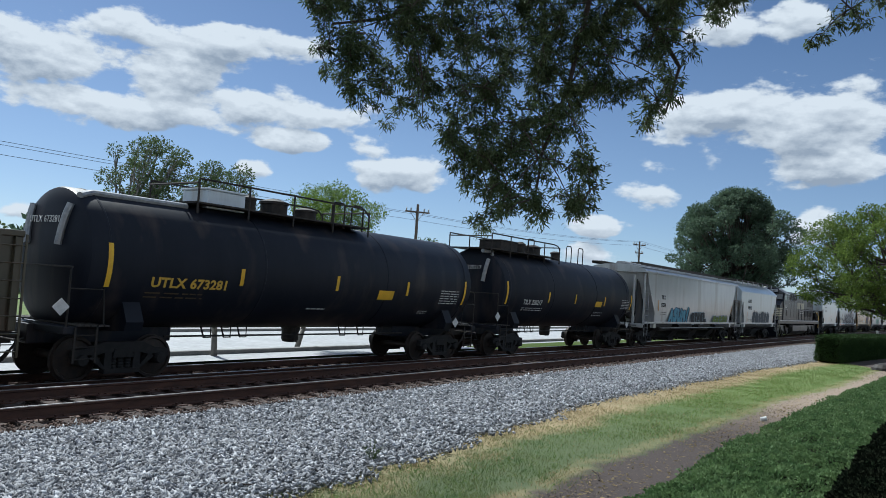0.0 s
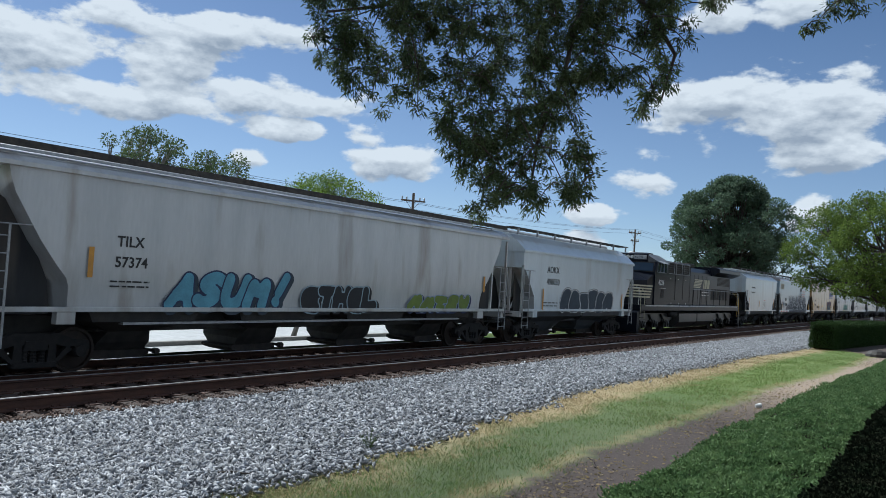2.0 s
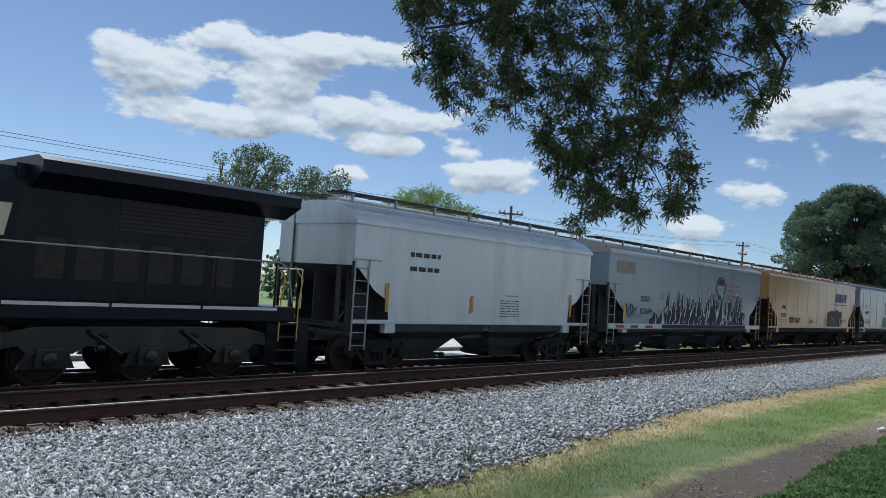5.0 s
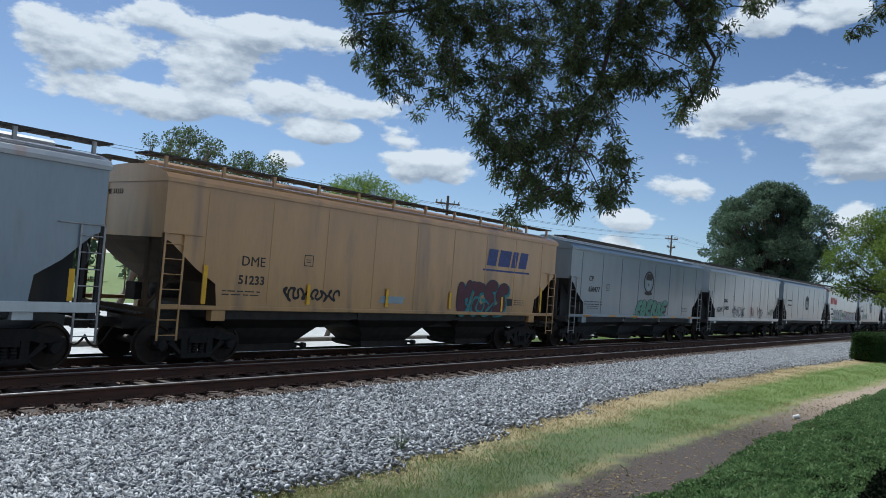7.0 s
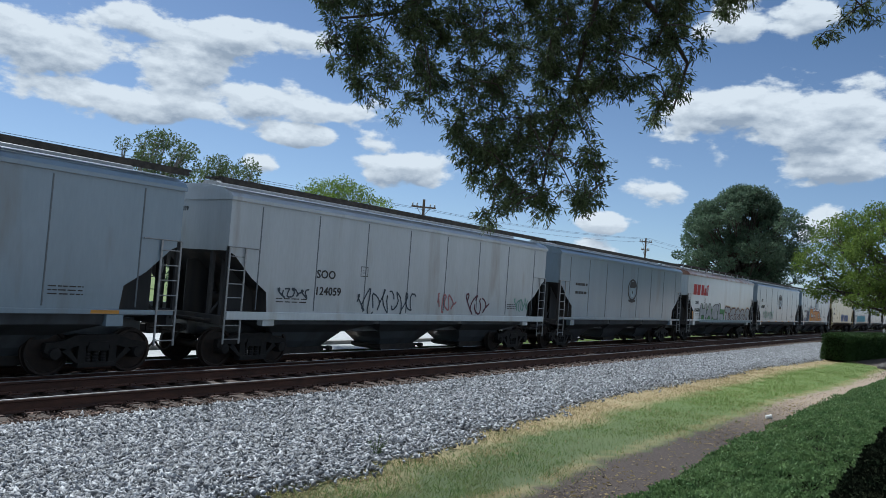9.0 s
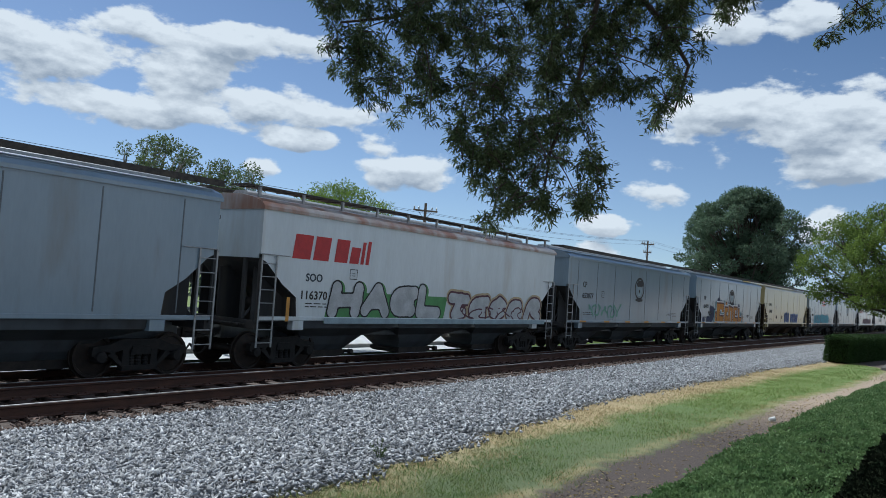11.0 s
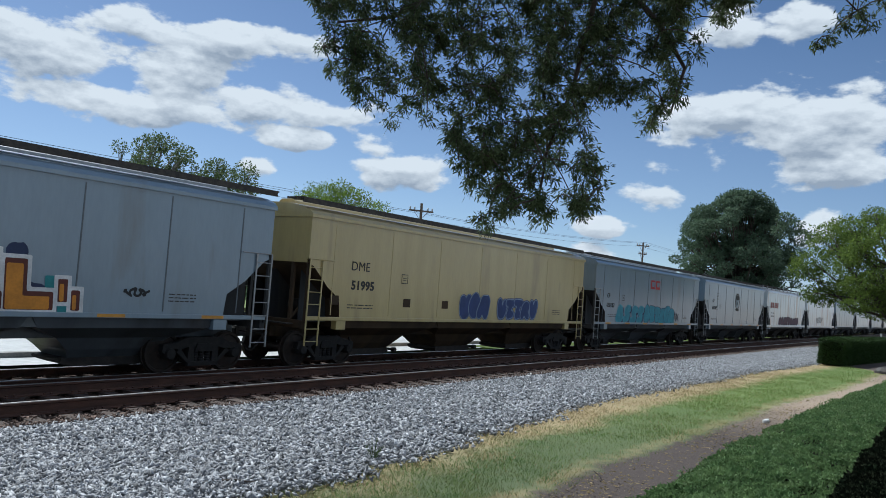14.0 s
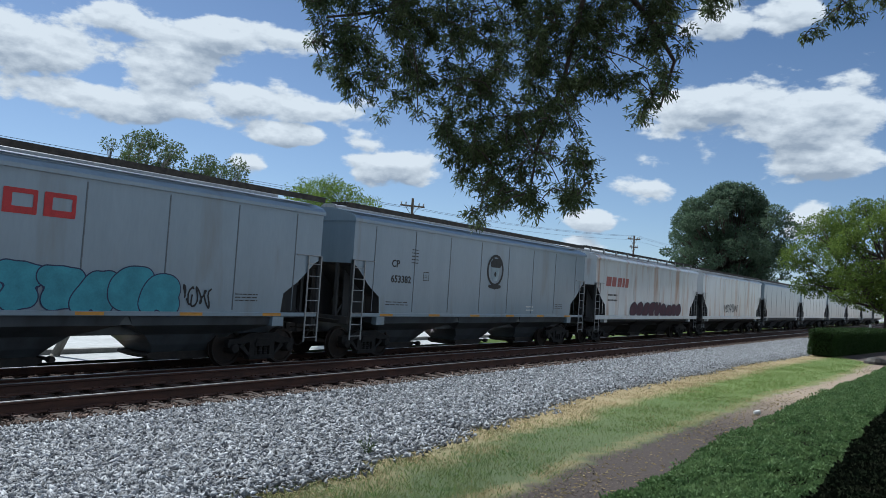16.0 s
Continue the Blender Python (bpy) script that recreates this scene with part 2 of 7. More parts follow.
clod_mat = material("earth_clod", (0.20, 0.16, 0.13), (0.07, 0.054, 0.044), 20, 0.95, 0, 0.5, 60, per_piece=0.7)
seam_mat = material("seam_grime", (0.11, 0.13, 0.15), (0.16, 0.185, 0.21), 5, 0.7)
# darker than the loose stones, to paint in the shade of their gaps
bed_mat = material("ballast_bed", (0.21, 0.22, 0.24), (0.08, 0.083, 0.09), 30, 0.95, 0, 0.8, 45)
road_mat = material("pale_concrete", (0.42, 0.43, 0.44), (0.36, 0.37, 0.38), 0.5, 0.8, 0, 0.1, 40)
kerb_mat = material("kerb_stone", (0.30, 0.29, 0.275), (0.23, 0.225, 0.215), 3, 0.9, 0, 0.2, 40)
wood_pole = material("weathered_pole", (0.16, 0.12, 0.09), (0.10, 0.08, 0.065), 5, 0.9, 0, 0.4, 40, (1, 1, 0.15))
bark = material("bark", (0.085, 0.068, 0.055), (0.05, 0.04, 0.034), 9, 0.95, 0, 0.8, 30, (1, 1, 0.25))
bark_pale = material("pale_bark", (0.25, 0.235, 0.21), (0.16, 0.15, 0.13), 9, 0.95, 0, 0.6, 30, (1, 1, 0.25))
cable_mat = material("cable", (0.02, 0.02, 0.02), (0.03, 0.03, 0.03), 9, 0.7)
paper = material("white_litter", (0.75, 0.75, 0.74), (0.6, 0.6, 0.6), 20, 0.7)
LEAF = {}
for key, a, b, tr in (("oak", (0.062, 0.092, 0.042), (0.100, 0.130, 0.060), 0.4), ("maple", (0.085, 0.132, 0.090), (0.125, 0.178, 0.112), 0.4), ("crape", (0.16, 0.22, 0.045), (0.095, 0.15, 0.036), 0.5),
                      # the near-black hedge leaves carry the corner's shade in their colour
                      ("hedge", (0.030, 0.060, 0.016), (0.045, 0.085, 0.022), 0.12), ("cover", (0.085, 0.155, 0.058), (0.155, 0.235, 0.095), 0.35), ("shaded_hedge", (0.010, 0.016, 0.009), (0.018, 0.020, 0.013), 0.05), ("street", (0.085, 0.125, 0.055), (0.115, 0.155, 0.07), 0.4),
                      ("bright", (0.17, 0.25, 0.05), (0.12, 0.19, 0.04), 0.45), ("grass", (0.150, 0.230, 0.052), (0.190, 0.25, 0.075), 0.55),
                      ("thin", (0.085, 0.15, 0.045), (0.17, 0.20, 0.085), 0.55), ("straw", (0.42, 0.325, 0.185), (0.28, 0.235, 0.125), 0.5)):
    LEAF[key] = material("leaf_" + key, a, b, 3, 0.65, fine=0.2, per_piece=0.25, trans=tr)
    LEAF[key].node_tree.nodes["Principled BSDF"].inputs["Specular IOR Level"].default_value = 0.0 if key == "shaded_hedge" else 0.14

# ---- building helpers ----


def part(name, bm, mat, parent=None, label="", at=None, smooth=False):
    """Links a bmesh (or a ready mesh) as one object, under a thing or a part."""
    if isinstance(bm, bmesh.types.BMesh):
        me = bpy.data.meshes.new(name)
        bmesh.ops.recalc_face_normals(bm, faces=bm.faces)
        bm.to_mesh(me)
        bm.free()
        for m in mat if isinstance(mat, (list, tuple)) else (mat,):
            me.materials.append(m)
        if smooth:
            me.polygons.foreach_set("use_smooth", [True] * len(me.polygons))
            if smooth is not True:
                me.set_sharp_from_angle(angle=radians(smooth))
    else:
        me = bm
    ob = new(name, me)
    ob.parent = parent
    if at is not None:
        ob.matrix_local = at if isinstance(at, Matrix) else Matrix.Translation(at)
    if label:
        tagged(ob, label)
    return ob


def box(bm, x0, x1, y0, y1, z0, z1, bevel=0.0):
    vs = [bm.verts.new((x, y, z)) for x in (x0, x1) for y in (y0, y1) for z in (z0, z1)]
    fs = [bm.faces.new([vs[i] for i in f]) for f in ((0, 1, 3, 2), (4, 6, 7, 5), (0, 4, 5, 1), (2, 3, 7, 6), (0, 2, 6, 4), (1, 5, 7, 3))]
    if bevel:
        bmesh.ops.bevel(bm, geom=list({e for f in fs for e in f.edges}), offset=bevel, segments=2, affect="EDGES", profile=0.5)
    return bm


def prism(bm, pts, axis, lo, hi):
    """A polygon pushed out along an axis. pts are the two other coordinates, in the order x, y, z."""
    def place(p, w):
        return {"x": (w, p[0], p[1]), "y": (p[0], w, p[1]), "z": (p[0], p[1], w)}[axis]
    a, b = [bm.verts.new(place(p, lo)) for p in pts], [bm.verts.new(place(p, hi)) for p in pts]
    bm.faces.new(a), bm.faces.new(b[::-1])
    for i in range(len(pts)):
        j = (i + 1) % len(pts)
        bm.faces.new((a[j], a[i], b[i], b[j]))
    return bm


def tube(bm, pts, r, sides=6, r_end=None):
    pts = [Vector(p) for p in pts]
    rings = []
    for i, p in enumerate(pts):
        d = (pts[min(i + 1, len(pts) - 1)] - pts[max(i - 1, 0)]).normalized()
        u = d.cross(Vector((0, 0, 1)) if abs(d.z) < 0.9 else Vector((1, 0, 0))).normalized()
        v = d.cross(u)
        rr = r if r_end is None else r + (r_end - r) * i / (len(pts) - 1)
        rings.append([bm.verts.new(p + rr * (math.cos(k * math.tau / sides) * u + math.sin(k * math.tau / sides) * v)) for k in range(sides)])
    for a, b in zip(rings, rings[1:]):
        for k in range(sides):
            bm.faces.new((a[k], a[(k + 1) % sides], b[(k + 1) % sides], b[k]))
    bm.faces.new(rings[0][::-1]), bm.faces.new(rings[-1])
    return bm


def lathe(bm, prof, axis="y", seg=24, centre=(0, 0, 0)):
    """Turns (radius, along) round an axis."""
    c = Vector(centre)
    rings = []
    for r, w in prof:
        ring = []
        for k in range(seg):
            a = k * math.tau / seg
            ca, sa = max(r, 1e-4) * math.cos(a), max(r, 1e-4) * math.sin(a)
            ring.append(bm.verts.new(c + Vector({"x": (w, ca, sa), "y": (ca, w, sa), "z": (ca, sa, w)}[axis])))
        rings.append(ring)
    for a, b in zip(rings, rings[1:]):
        for k in range(seg):
            bm.faces.new((a[k], a[(k + 1) % seg], b[(k + 1) % seg], b[k]))
    bm.faces.new(rings[0][::-1]), bm.faces.new(rings[-1])
    return bm


def bm_():
    return bmesh.new()


def text_mesh(body, size, depth=0.004, wide=1.0, bold=0.0):
    """Lettering as a mesh, standing up in x and z, facing -y, its lower left corner at 0, 0."""
    cu = bpy.data.curves.new("lettering", "FONT")
    cu.body, cu.size, cu.extrude, cu.offset, cu.space_character, cu.resolution_u = body, size, depth, bold, 1.05, 3
    ob = new("lettering", cu)
    me = bpy.data.meshes.new_from_object(ob.evaluated_get(bpy.context.evaluated_depsgraph_get()))
    bpy.data.objects.remove(ob)
    me.transform(Matrix.Diagonal((wide, 1, 1, 1)))
    me.transform(Matrix.Rotation(radians(90), 4, "X"))
    return me


def word_starts(body, size, wide=1.0):
    """The words of a line, and how far along it each begins."""
    at = 0.0
    words = body.split()
    for word in words:
        yield word, at
        at += 0.0 if word is words[-1] else max(v.co.x for v in text_mesh(word, size, 0.0, wide).vertices) + 0.36 * size * wide


def lettering(body, size, mat, parent, x, z, y=-1.556, wide=1.0, bold=0.006, name="lettering", radius=0.0, zc=0.0):
    """Letters on a car's side, a part for each word; with a radius they lie on its curved shell, whose axis is at height zc."""
    for word, along in word_starts(body, size, wide):
        me = text_mesh(word, size, 0.003, wide, bold)
        me.materials.append(mat)
        if radius:
            for v in me.vertices:
                a = (z + v.co.z - zc) / radius
                rr = radius + 0.012 - v.co.y
                v.co = Vector((x + along + v.co.x, -rr * math.cos(a), zc + rr * math.sin(a)))
            part(name, me, None, parent)
        else:
            part(name, me, None, parent, at=(x + along, y, z))


def end_lettering(body, size, mat, parent, x, y, z):
    """Letters on a car's leading end, a part for each word."""
    for word, along in word_starts(body, size):
        me = text_mesh(word, size)
        me.materials.append(mat)
        part("lettering", me, None, parent, at=pose(x, y - along, z, 0, 0, -90))


def plank(bm, x0, x1, z0, z1, y, radius=0.0, zc=0.0, skew=0.0):
    """A flat patch of paint or tape on a side, following the shell where it is round."""
    n = 6 if radius else 1
    front = []
    for i in range(n + 1):
        z = z0 + (z1 - z0) * i / n
        row = []
        for x in (x0 + skew * i / n, x1 + skew * i / n):
            if radius:
                a = (z - zc) / radius
                row.append(bm.verts.new((x, -(radius + 0.012) * math.cos(a), zc + (radius + 0.012) * math.sin(a))))
            else:
                row.append(bm.verts.new((x, y, z)))
        front.append(row)
    for a, b in zip(front, front[1:]):
        bm.faces.new((a[0], a[1], b[1], b[0]))
    return bm


def bars(parent, x, z, w, h, rows, mat, y=-1.556, radius=0.0, zc=0.0, seed=1, name="small_print"):
    """Small print that cannot be read: bars of its size."""
    rng = random.Random(seed)
    bm = bm_()
    step = h / rows
    for r in range(rows):
        zz, xx = z + h - (r + 0.8) * step, x
        while xx < x + w * 0.97:
            ww = min(rng.uniform(0.12, 0.32) * w, x + w - xx)
            plank(bm, xx, xx + ww * 0.8, zz, zz + step * 0.32, y, radius, zc)
            xx += ww
    return part(name, bm, mat, parent)
# ---- ground ----
NEAR_Y, NEAR_Z = 11.65, 0.34  # the empty track: its middle and its rail top
TRAIN_Y = 15.75               # the train's track; its rail top is the height 0


def smooth(a, b, v):
    t = min(max((v - a) / (b - a), 0), 1)
    return t * t * (3 - 2 * t)


def ballast_edge(x):
    """Where the stones end and the dry grass begins."""
    return 5.68 + 0.95 * smooth(6, 15, x) - 0.55 * smooth(27, 40, x) + 0.3 * noise.noise((x * 0.45, 3, 0)) + 0.2 * noise.noise((x * 1.5, 9, 0)) - 0.5 * smooth(4, -6, x)


def lawn_edge(x):
    """Where the lawn ends and the bare earth begins."""
    return 3.78 - 0.05 * smooth(8, 14, x) - 0.5 * smooth(17, 27, x) + 0.10 * noise.noise((x * 0.5, 5, 0)) + 0.10 * noise.noise((x * 1.7, 6, 0)) + 2.3 * smooth(34, 41, x)


def cover_edge(x):
    """How far the creeping ground cover reaches over the bare earth."""
    return 2.74 + 0.18 * smooth(6.5, 11, x) - 0.35 * smooth(16, 30, x) + 0.12 * noise.noise((x * 0.9, 2, 0)) + 0.16 * noise.noise((x * 2.6, 4, 0))


def ground_z(x, y):
    z = 0.30 - 0.10 * smooth(3.5, 6.5, y) - 0.04 * smooth(6.5, 9.0, y)
    z += 0.035 * noise.noise((x * 0.25, y * 0.25, 0)) * smooth(10, 6, y)
    z -= 0.085 * smooth(9.75, 10.4, y)
    z -= 0.45 * smooth(1.75, 1.3, y)
    z -= 0.315 * smooth(13.2, 14.4, y)
    z -= 0.05 * smooth(17.2, 18.5, y)
    return z


def ground_material():
    """Lawn, parched grass along the stones, bare earth along the hedge; beyond the tracks, grass again."""
    m = material("ground", (0.092, 0.148, 0.028), (0.130, 0.175, 0.042), 1.1, 0.95, 0, 0.6, 55)
    nt = m.node_tree
    N, L = nt.nodes.new, nt.links.new
    p = nt.nodes["Principled BSDF"]
    grass = p.inputs["Base Color"].links[0].from_socket
    at_lawn = N("ShaderNodeAttribute")
    at_lawn.attribute_name = "cover"
    sep = N("ShaderNodeSeparateColor")
    L(at_lawn.outputs["Color"], sep.inputs[0])
    co = N("ShaderNodeTexCoord")

    def rough_edge(v, scale, spread=0.15):
        n = N("ShaderNodeTexNoise")
        n.inputs["Scale"].default_value, n.inputs["Detail"].default_value = scale, 6
        L(co.outputs["Object"], n.inputs["Vector"])
        a = N("ShaderNodeMath")
        a.operation = "ADD"
        L(v, a.inputs[0]), L(n.outputs["Fac"], a.inputs[1])
        r = N("ShaderNodeMapRange")
        L(a.outputs[0], r.inputs[0])
        r.inputs[1].default_value, r.inputs[2].default_value = 1 - spread, 1 + spread
        return r.outputs[0], n.outputs["Fac"]

    def mixed(f, x, y):
        n = N("ShaderNodeMix")
        n.data_type = "RGBA"
        L(f, n.inputs[0])
        for s, v in ((n.inputs[6], x), (n.inputs[7], y)):
            if isinstance(v, tuple):
                s.default_value = (*v, 1)
            else:
                L(v, s)
        return n.outputs[2]

    fdry, _ = rough_edge(sep.outputs[0], 2.2, 0.32)
    fearth, grain = rough_edge(sep.outputs[1], 3.1)
    fine = N("ShaderNodeTexNoise")
    fine.inputs["Scale"].default_value = 26
    L(co.outputs["Object"], fine.inputs["Vector"])
    straw = mixed(fine.outputs["Fac"], (0.36, 0.27, 0.15), (0.20, 0.17, 0.085))
    # earth and lawn close by are darkened in colour for tree shade
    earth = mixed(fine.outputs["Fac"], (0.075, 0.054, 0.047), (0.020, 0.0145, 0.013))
    pebble = N("ShaderNodeTexVoronoi")
    pebble.inputs["Scale"].default_value = 22
    L(co.outputs["Object"], pebble.inputs["Vector"])
    spot = N("ShaderNodeMapRange")
    L(pebble.outputs["Distance"], spot.inputs[0])
    spot.inputs[1].default_value, spot.inputs[2].default_value, spot.inputs[3].default_value, spot.inputs[4].default_value = 0.12, 0.2, 0.55, 0.0
    earth = mixed(spot.outputs[0], earth, (0.13, 0.105, 0.085))
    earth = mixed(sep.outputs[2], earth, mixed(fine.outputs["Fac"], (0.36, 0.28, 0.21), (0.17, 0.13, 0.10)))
    near_lawn = mixed(fine.outputs["Fac"], (0.040, 0.066, 0.022), (0.085, 0.105, 0.042))
    L(mixed(fearth, mixed(fdry, mixed(at_lawn.outputs["Alpha"], near_lawn, grass), straw), earth), p.inputs["Base Color"])
    return m


def build_ground():
    xs = np.unique(np.concatenate([np.linspace(-400, -12, 14), np.linspace(-12, 45, 220), np.linspace(45, 120, 60), np.geomspace(120, 1800, 14)]))
    ys = np.unique(np.concatenate([np.linspace(-300, -6, 10), np.linspace(-6, 9, 110), np.linspace(9, 20, 24), np.geomspace(20, 1800, 18)]))
    verts, cols = [], []
    for x in xs:
        be, le = ballast_edge(x), lawn_edge(x)
        for y in ys:
            verts.append((x, y, ground_z(x, y)))
            dry = smooth(be - 1.25 - 0.3 * smooth(9, 14, x), be - 0.1 - 0.45 * smooth(9, 14, x), y) * smooth(13.5, 12.5, y) * (0.6 + 0.4 * smooth(6, 13, x))
            dry = max(dry, 0.42 * smooth(0.45, 0.0, abs(y - le - 0.1)))
            earth = smooth(le + 0.4, le - 0.4, y) * smooth(-3.5, -1.0, y) * smooth(62, 56, x)
            # unseen ground behind and far along, made pale to brighten the cars' reflections
            away = max(smooth(-1, -3.5, y), smooth(64, 80, x) * smooth(9, 8, y))
            earth = max(earth, away)
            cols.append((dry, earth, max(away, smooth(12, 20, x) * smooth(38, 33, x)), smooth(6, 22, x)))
    ny = len(ys)
    faces = [(i * ny + j, (i + 1) * ny + j, (i + 1) * ny + j + 1, i * ny + j + 1) for i in range(len(xs) - 1) for j in range(ny - 1)]
    me = bpy.data.meshes.new("ground")
    me.from_pydata(verts, [], faces)
    layer = me.color_attributes.new("cover", "FLOAT_COLOR", "POINT")
    layer.data.foreach_set("color", np.array(cols, dtype=np.float32).ravel())
    me.polygons.foreach_set("use_smooth", [True] * len(me.polygons))
    me.materials.append(ground_material())
    tagged(new("ground", me), "green lawn with parched edge beside bare brown earth", "ground", kind="structure")


build_ground()


def stones_mesh(name, n, spot, size, seed):
    """Crushed stones: many small, sharp, squashed octahedra, each turned its own way."""
    rng = np.random.default_rng(seed)
    base = np.array([(1, 0, 0), (-1, 0, 0), (0, 1, 0), (0, -1, 0), (0, 0, 1), (0, 0, -1)], dtype=float)
    tri = np.array([(0, 2, 4), (2, 1, 4), (1, 3, 4), (3, 0, 4), (2, 0, 5), (1, 2, 5), (3, 1, 5), (0, 3, 5)])
    pos = spot(rng, n)
    n = len(pos)
    s = rng.uniform(*size, (n, 1, 1)) * rng.uniform(0.55, 1.25, (n, 6, 1)) * np.stack([rng.uniform(0.85, 1.7, n), rng.uniform(0.55, 0.95, n), rng.uniform(0.28, 0.6, n)], 1)[:, None, :]
    v = base[None] * s + rng.normal(0, 0.25, (n, 6, 3)) * s * 0.5
    q = rng.normal(size=(n, 4))
    q[:, 1:3] *= 0.45
    q /= np.linalg.norm(q, axis=1)[:, None]
    w, x, y, z = q.T
    rot = np.stack([1 - 2 * (y * y + z * z), 2 * (x * y - z * w), 2 * (x * z + y * w), 2 * (x * y + z * w), 1 - 2 * (x * x + z * z), 2 * (y * z - x * w),
                    2 * (x * z - y * w), 2 * (y * z + x * w), 1 - 2 * (x * x + y * y)], 1).reshape(n, 3, 3)
    v = np.einsum("nij,nkj->nki", rot, v) + pos[:, None, :]
    return raw_mesh(name, v.reshape(-1, 3), (tri[None] + 6 * np.arange(n)[:, None, None]).reshape(-1, 3))


def raw_mesh(name, verts, faces):
    verts, faces = np.asarray(verts, dtype=np.float32), np.asarray(faces, dtype=np.int32)
    me = bpy.data.meshes.new(name)
    k = faces.shape[1]
    me.vertices.add(len(verts)), me.loops.add(faces.size), me.polygons.add(len(faces))
    me.vertices.foreach_set("co", verts.ravel())
    me.loops.foreach_set("vertex_index", faces.ravel())
    me.polygons.foreach_set("loop_start", np.arange(0, faces.size, k, dtype=np.int32))
    me.update(calc_edges=True)
    return me


EDGE_X = np.linspace(-30, 200, 1151)
EDGE_Y = np.array([ballast_edge(x) for x in EDGE_X])
LAWN_Y = np.array([lawn_edge(x) for x in EDGE_X])


def flat_ground(x, y):
    def sm(a, b, v):
        t = np.clip((v - a) / (b - a), 0, 1)
        return t * t * (3 - 2 * t)
    return 0.30 - 0.10 * sm(3.5, 6.5, y) - 0.04 * sm(6.5, 9.0, y) - 0.085 * sm(9.75, 10.4, y) - 0.315 * sm(13.2, 14.4, y)


def ballast_bed():
    """The bed of stone under both tracks, a low bank with an uneven edge."""
    verts, faces = [], []
    xs = np.concatenate([np.linspace(-60, -8, 14), np.linspace(-7, 60, 135), np.linspace(64, 700, 60)])
    for x in xs:
        e = float(np.interp(x, EDGE_X, EDGE_Y))
        rows = [(e - 0.05, 0.0), (e + 0.25, 0.035), (e + 1.2, 0.045), (9.7, 0.03), (10.25, 0.02), (12.9, 0.01), (13.25, 0.0), (14.3, 0.03), (17.2, 0.03), (17.9, -0.05)]
        for y, h in rows:
            verts.append((x, y, ground_z(x, y) + h + 0.012 * noise.noise((x * 2, y * 2, 1))))
    k = 10
    for i in range(len(xs) - 1):
        for j in range(k - 1):
            faces.append((i * k + j, (i + 1) * k + j, (i + 1) * k + j + 1, i * k + j + 1))
    me = raw_mesh("ballast", verts, faces)
    me.materials.append(bed_mat)
    me.materials.append(rusty_ballast)
    me.polygons.foreach_set("material_index", [1 if j in (4, 5, 6, 7, 8) else 0 for i in range(len(xs) - 1) for j in range(k - 1)])
    tagged(new("ballast", me), "bed of crushed grey ballast stone under two tracks", "ballast", kind="stuff")

    def spot(rng, n):
        # dense close by, thinning out with distance
        x = 2.5 + 56 * rng.random(n * 2) ** 2.2
        y = rng.uniform(4.6, 10.22, n * 2)
        e = np.interp(x, EDGE_X, EDGE_Y)
        keep = rng.random(n * 2) < np.clip((y - e + 0.4) / 0.9, 0.0, 1)
        x, y = x[keep][:n], y[keep][:n]
        return np.stack([x, y, flat_ground(x, y) + 0.045 + rng.uniform(-0.012, 0.014, len(x))], 1)
    me = stones_mesh("ballast_stones", 125000, spot, (0.017, 0.050), 4)
    me.materials.append(ballast_mat)
    tagged(new("ballast_stones", me), "loose sharp grey ballast stones", "stone", kind="stuff")

    def between(rng, n):
        x = 2 + 70 * rng.random(n) ** 1.6
        y = np.where(rng.random(n) < 0.62, 9.85 + 3.2 * rng.random(n) ** 1.5, rng.uniform(13.2, 17.6, n))
        return np.stack([x, y, flat_ground(x, y) + np.where(y < 10.7, 0.062, 0.014) + rng.uniform(-0.01, 0.02, n)], 1)
    me = stones_mesh("ballast_stones", 52000, between, (0.016, 0.04), 5)
    me.materials.append(rusty_ballast)
    tagged(new("ballast_stones", me), "dusty ballast stones between the rails", "stone", kind="stuff")

    def clods(rng, n):
        x = 4.5 + 30 * rng.random(n) ** 2.0
        y = np.interp(x, EDGE_X, LAWN_Y) - 0.12 - 1.1 * rng.random(n)
        return np.stack([x, y, flat_ground(x, y) + rng.uniform(-0.004, 0.006, n)], 1)
    me = stones_mesh("earth_clods", 15000, clods, (0.004, 0.012), 6)
    me.materials.append(clod_mat)
    tagged(new("earth_clods", me), "brown clods and pebbles on bare earth", "earth", kind="stuff")


ballast_bed()


def rail_profile():
    return [(-0.075, 0), (0.075, 0), (0.075, 0.012), (0.012, 0.035), (0.010, 0.135), (0.037, 0.150), (0.037, 0.176), (-0.037, 0.176), (-0.037, 0.150), (-0.010, 0.135), (-0.012, 0.035), (-0.075, 0.012)]


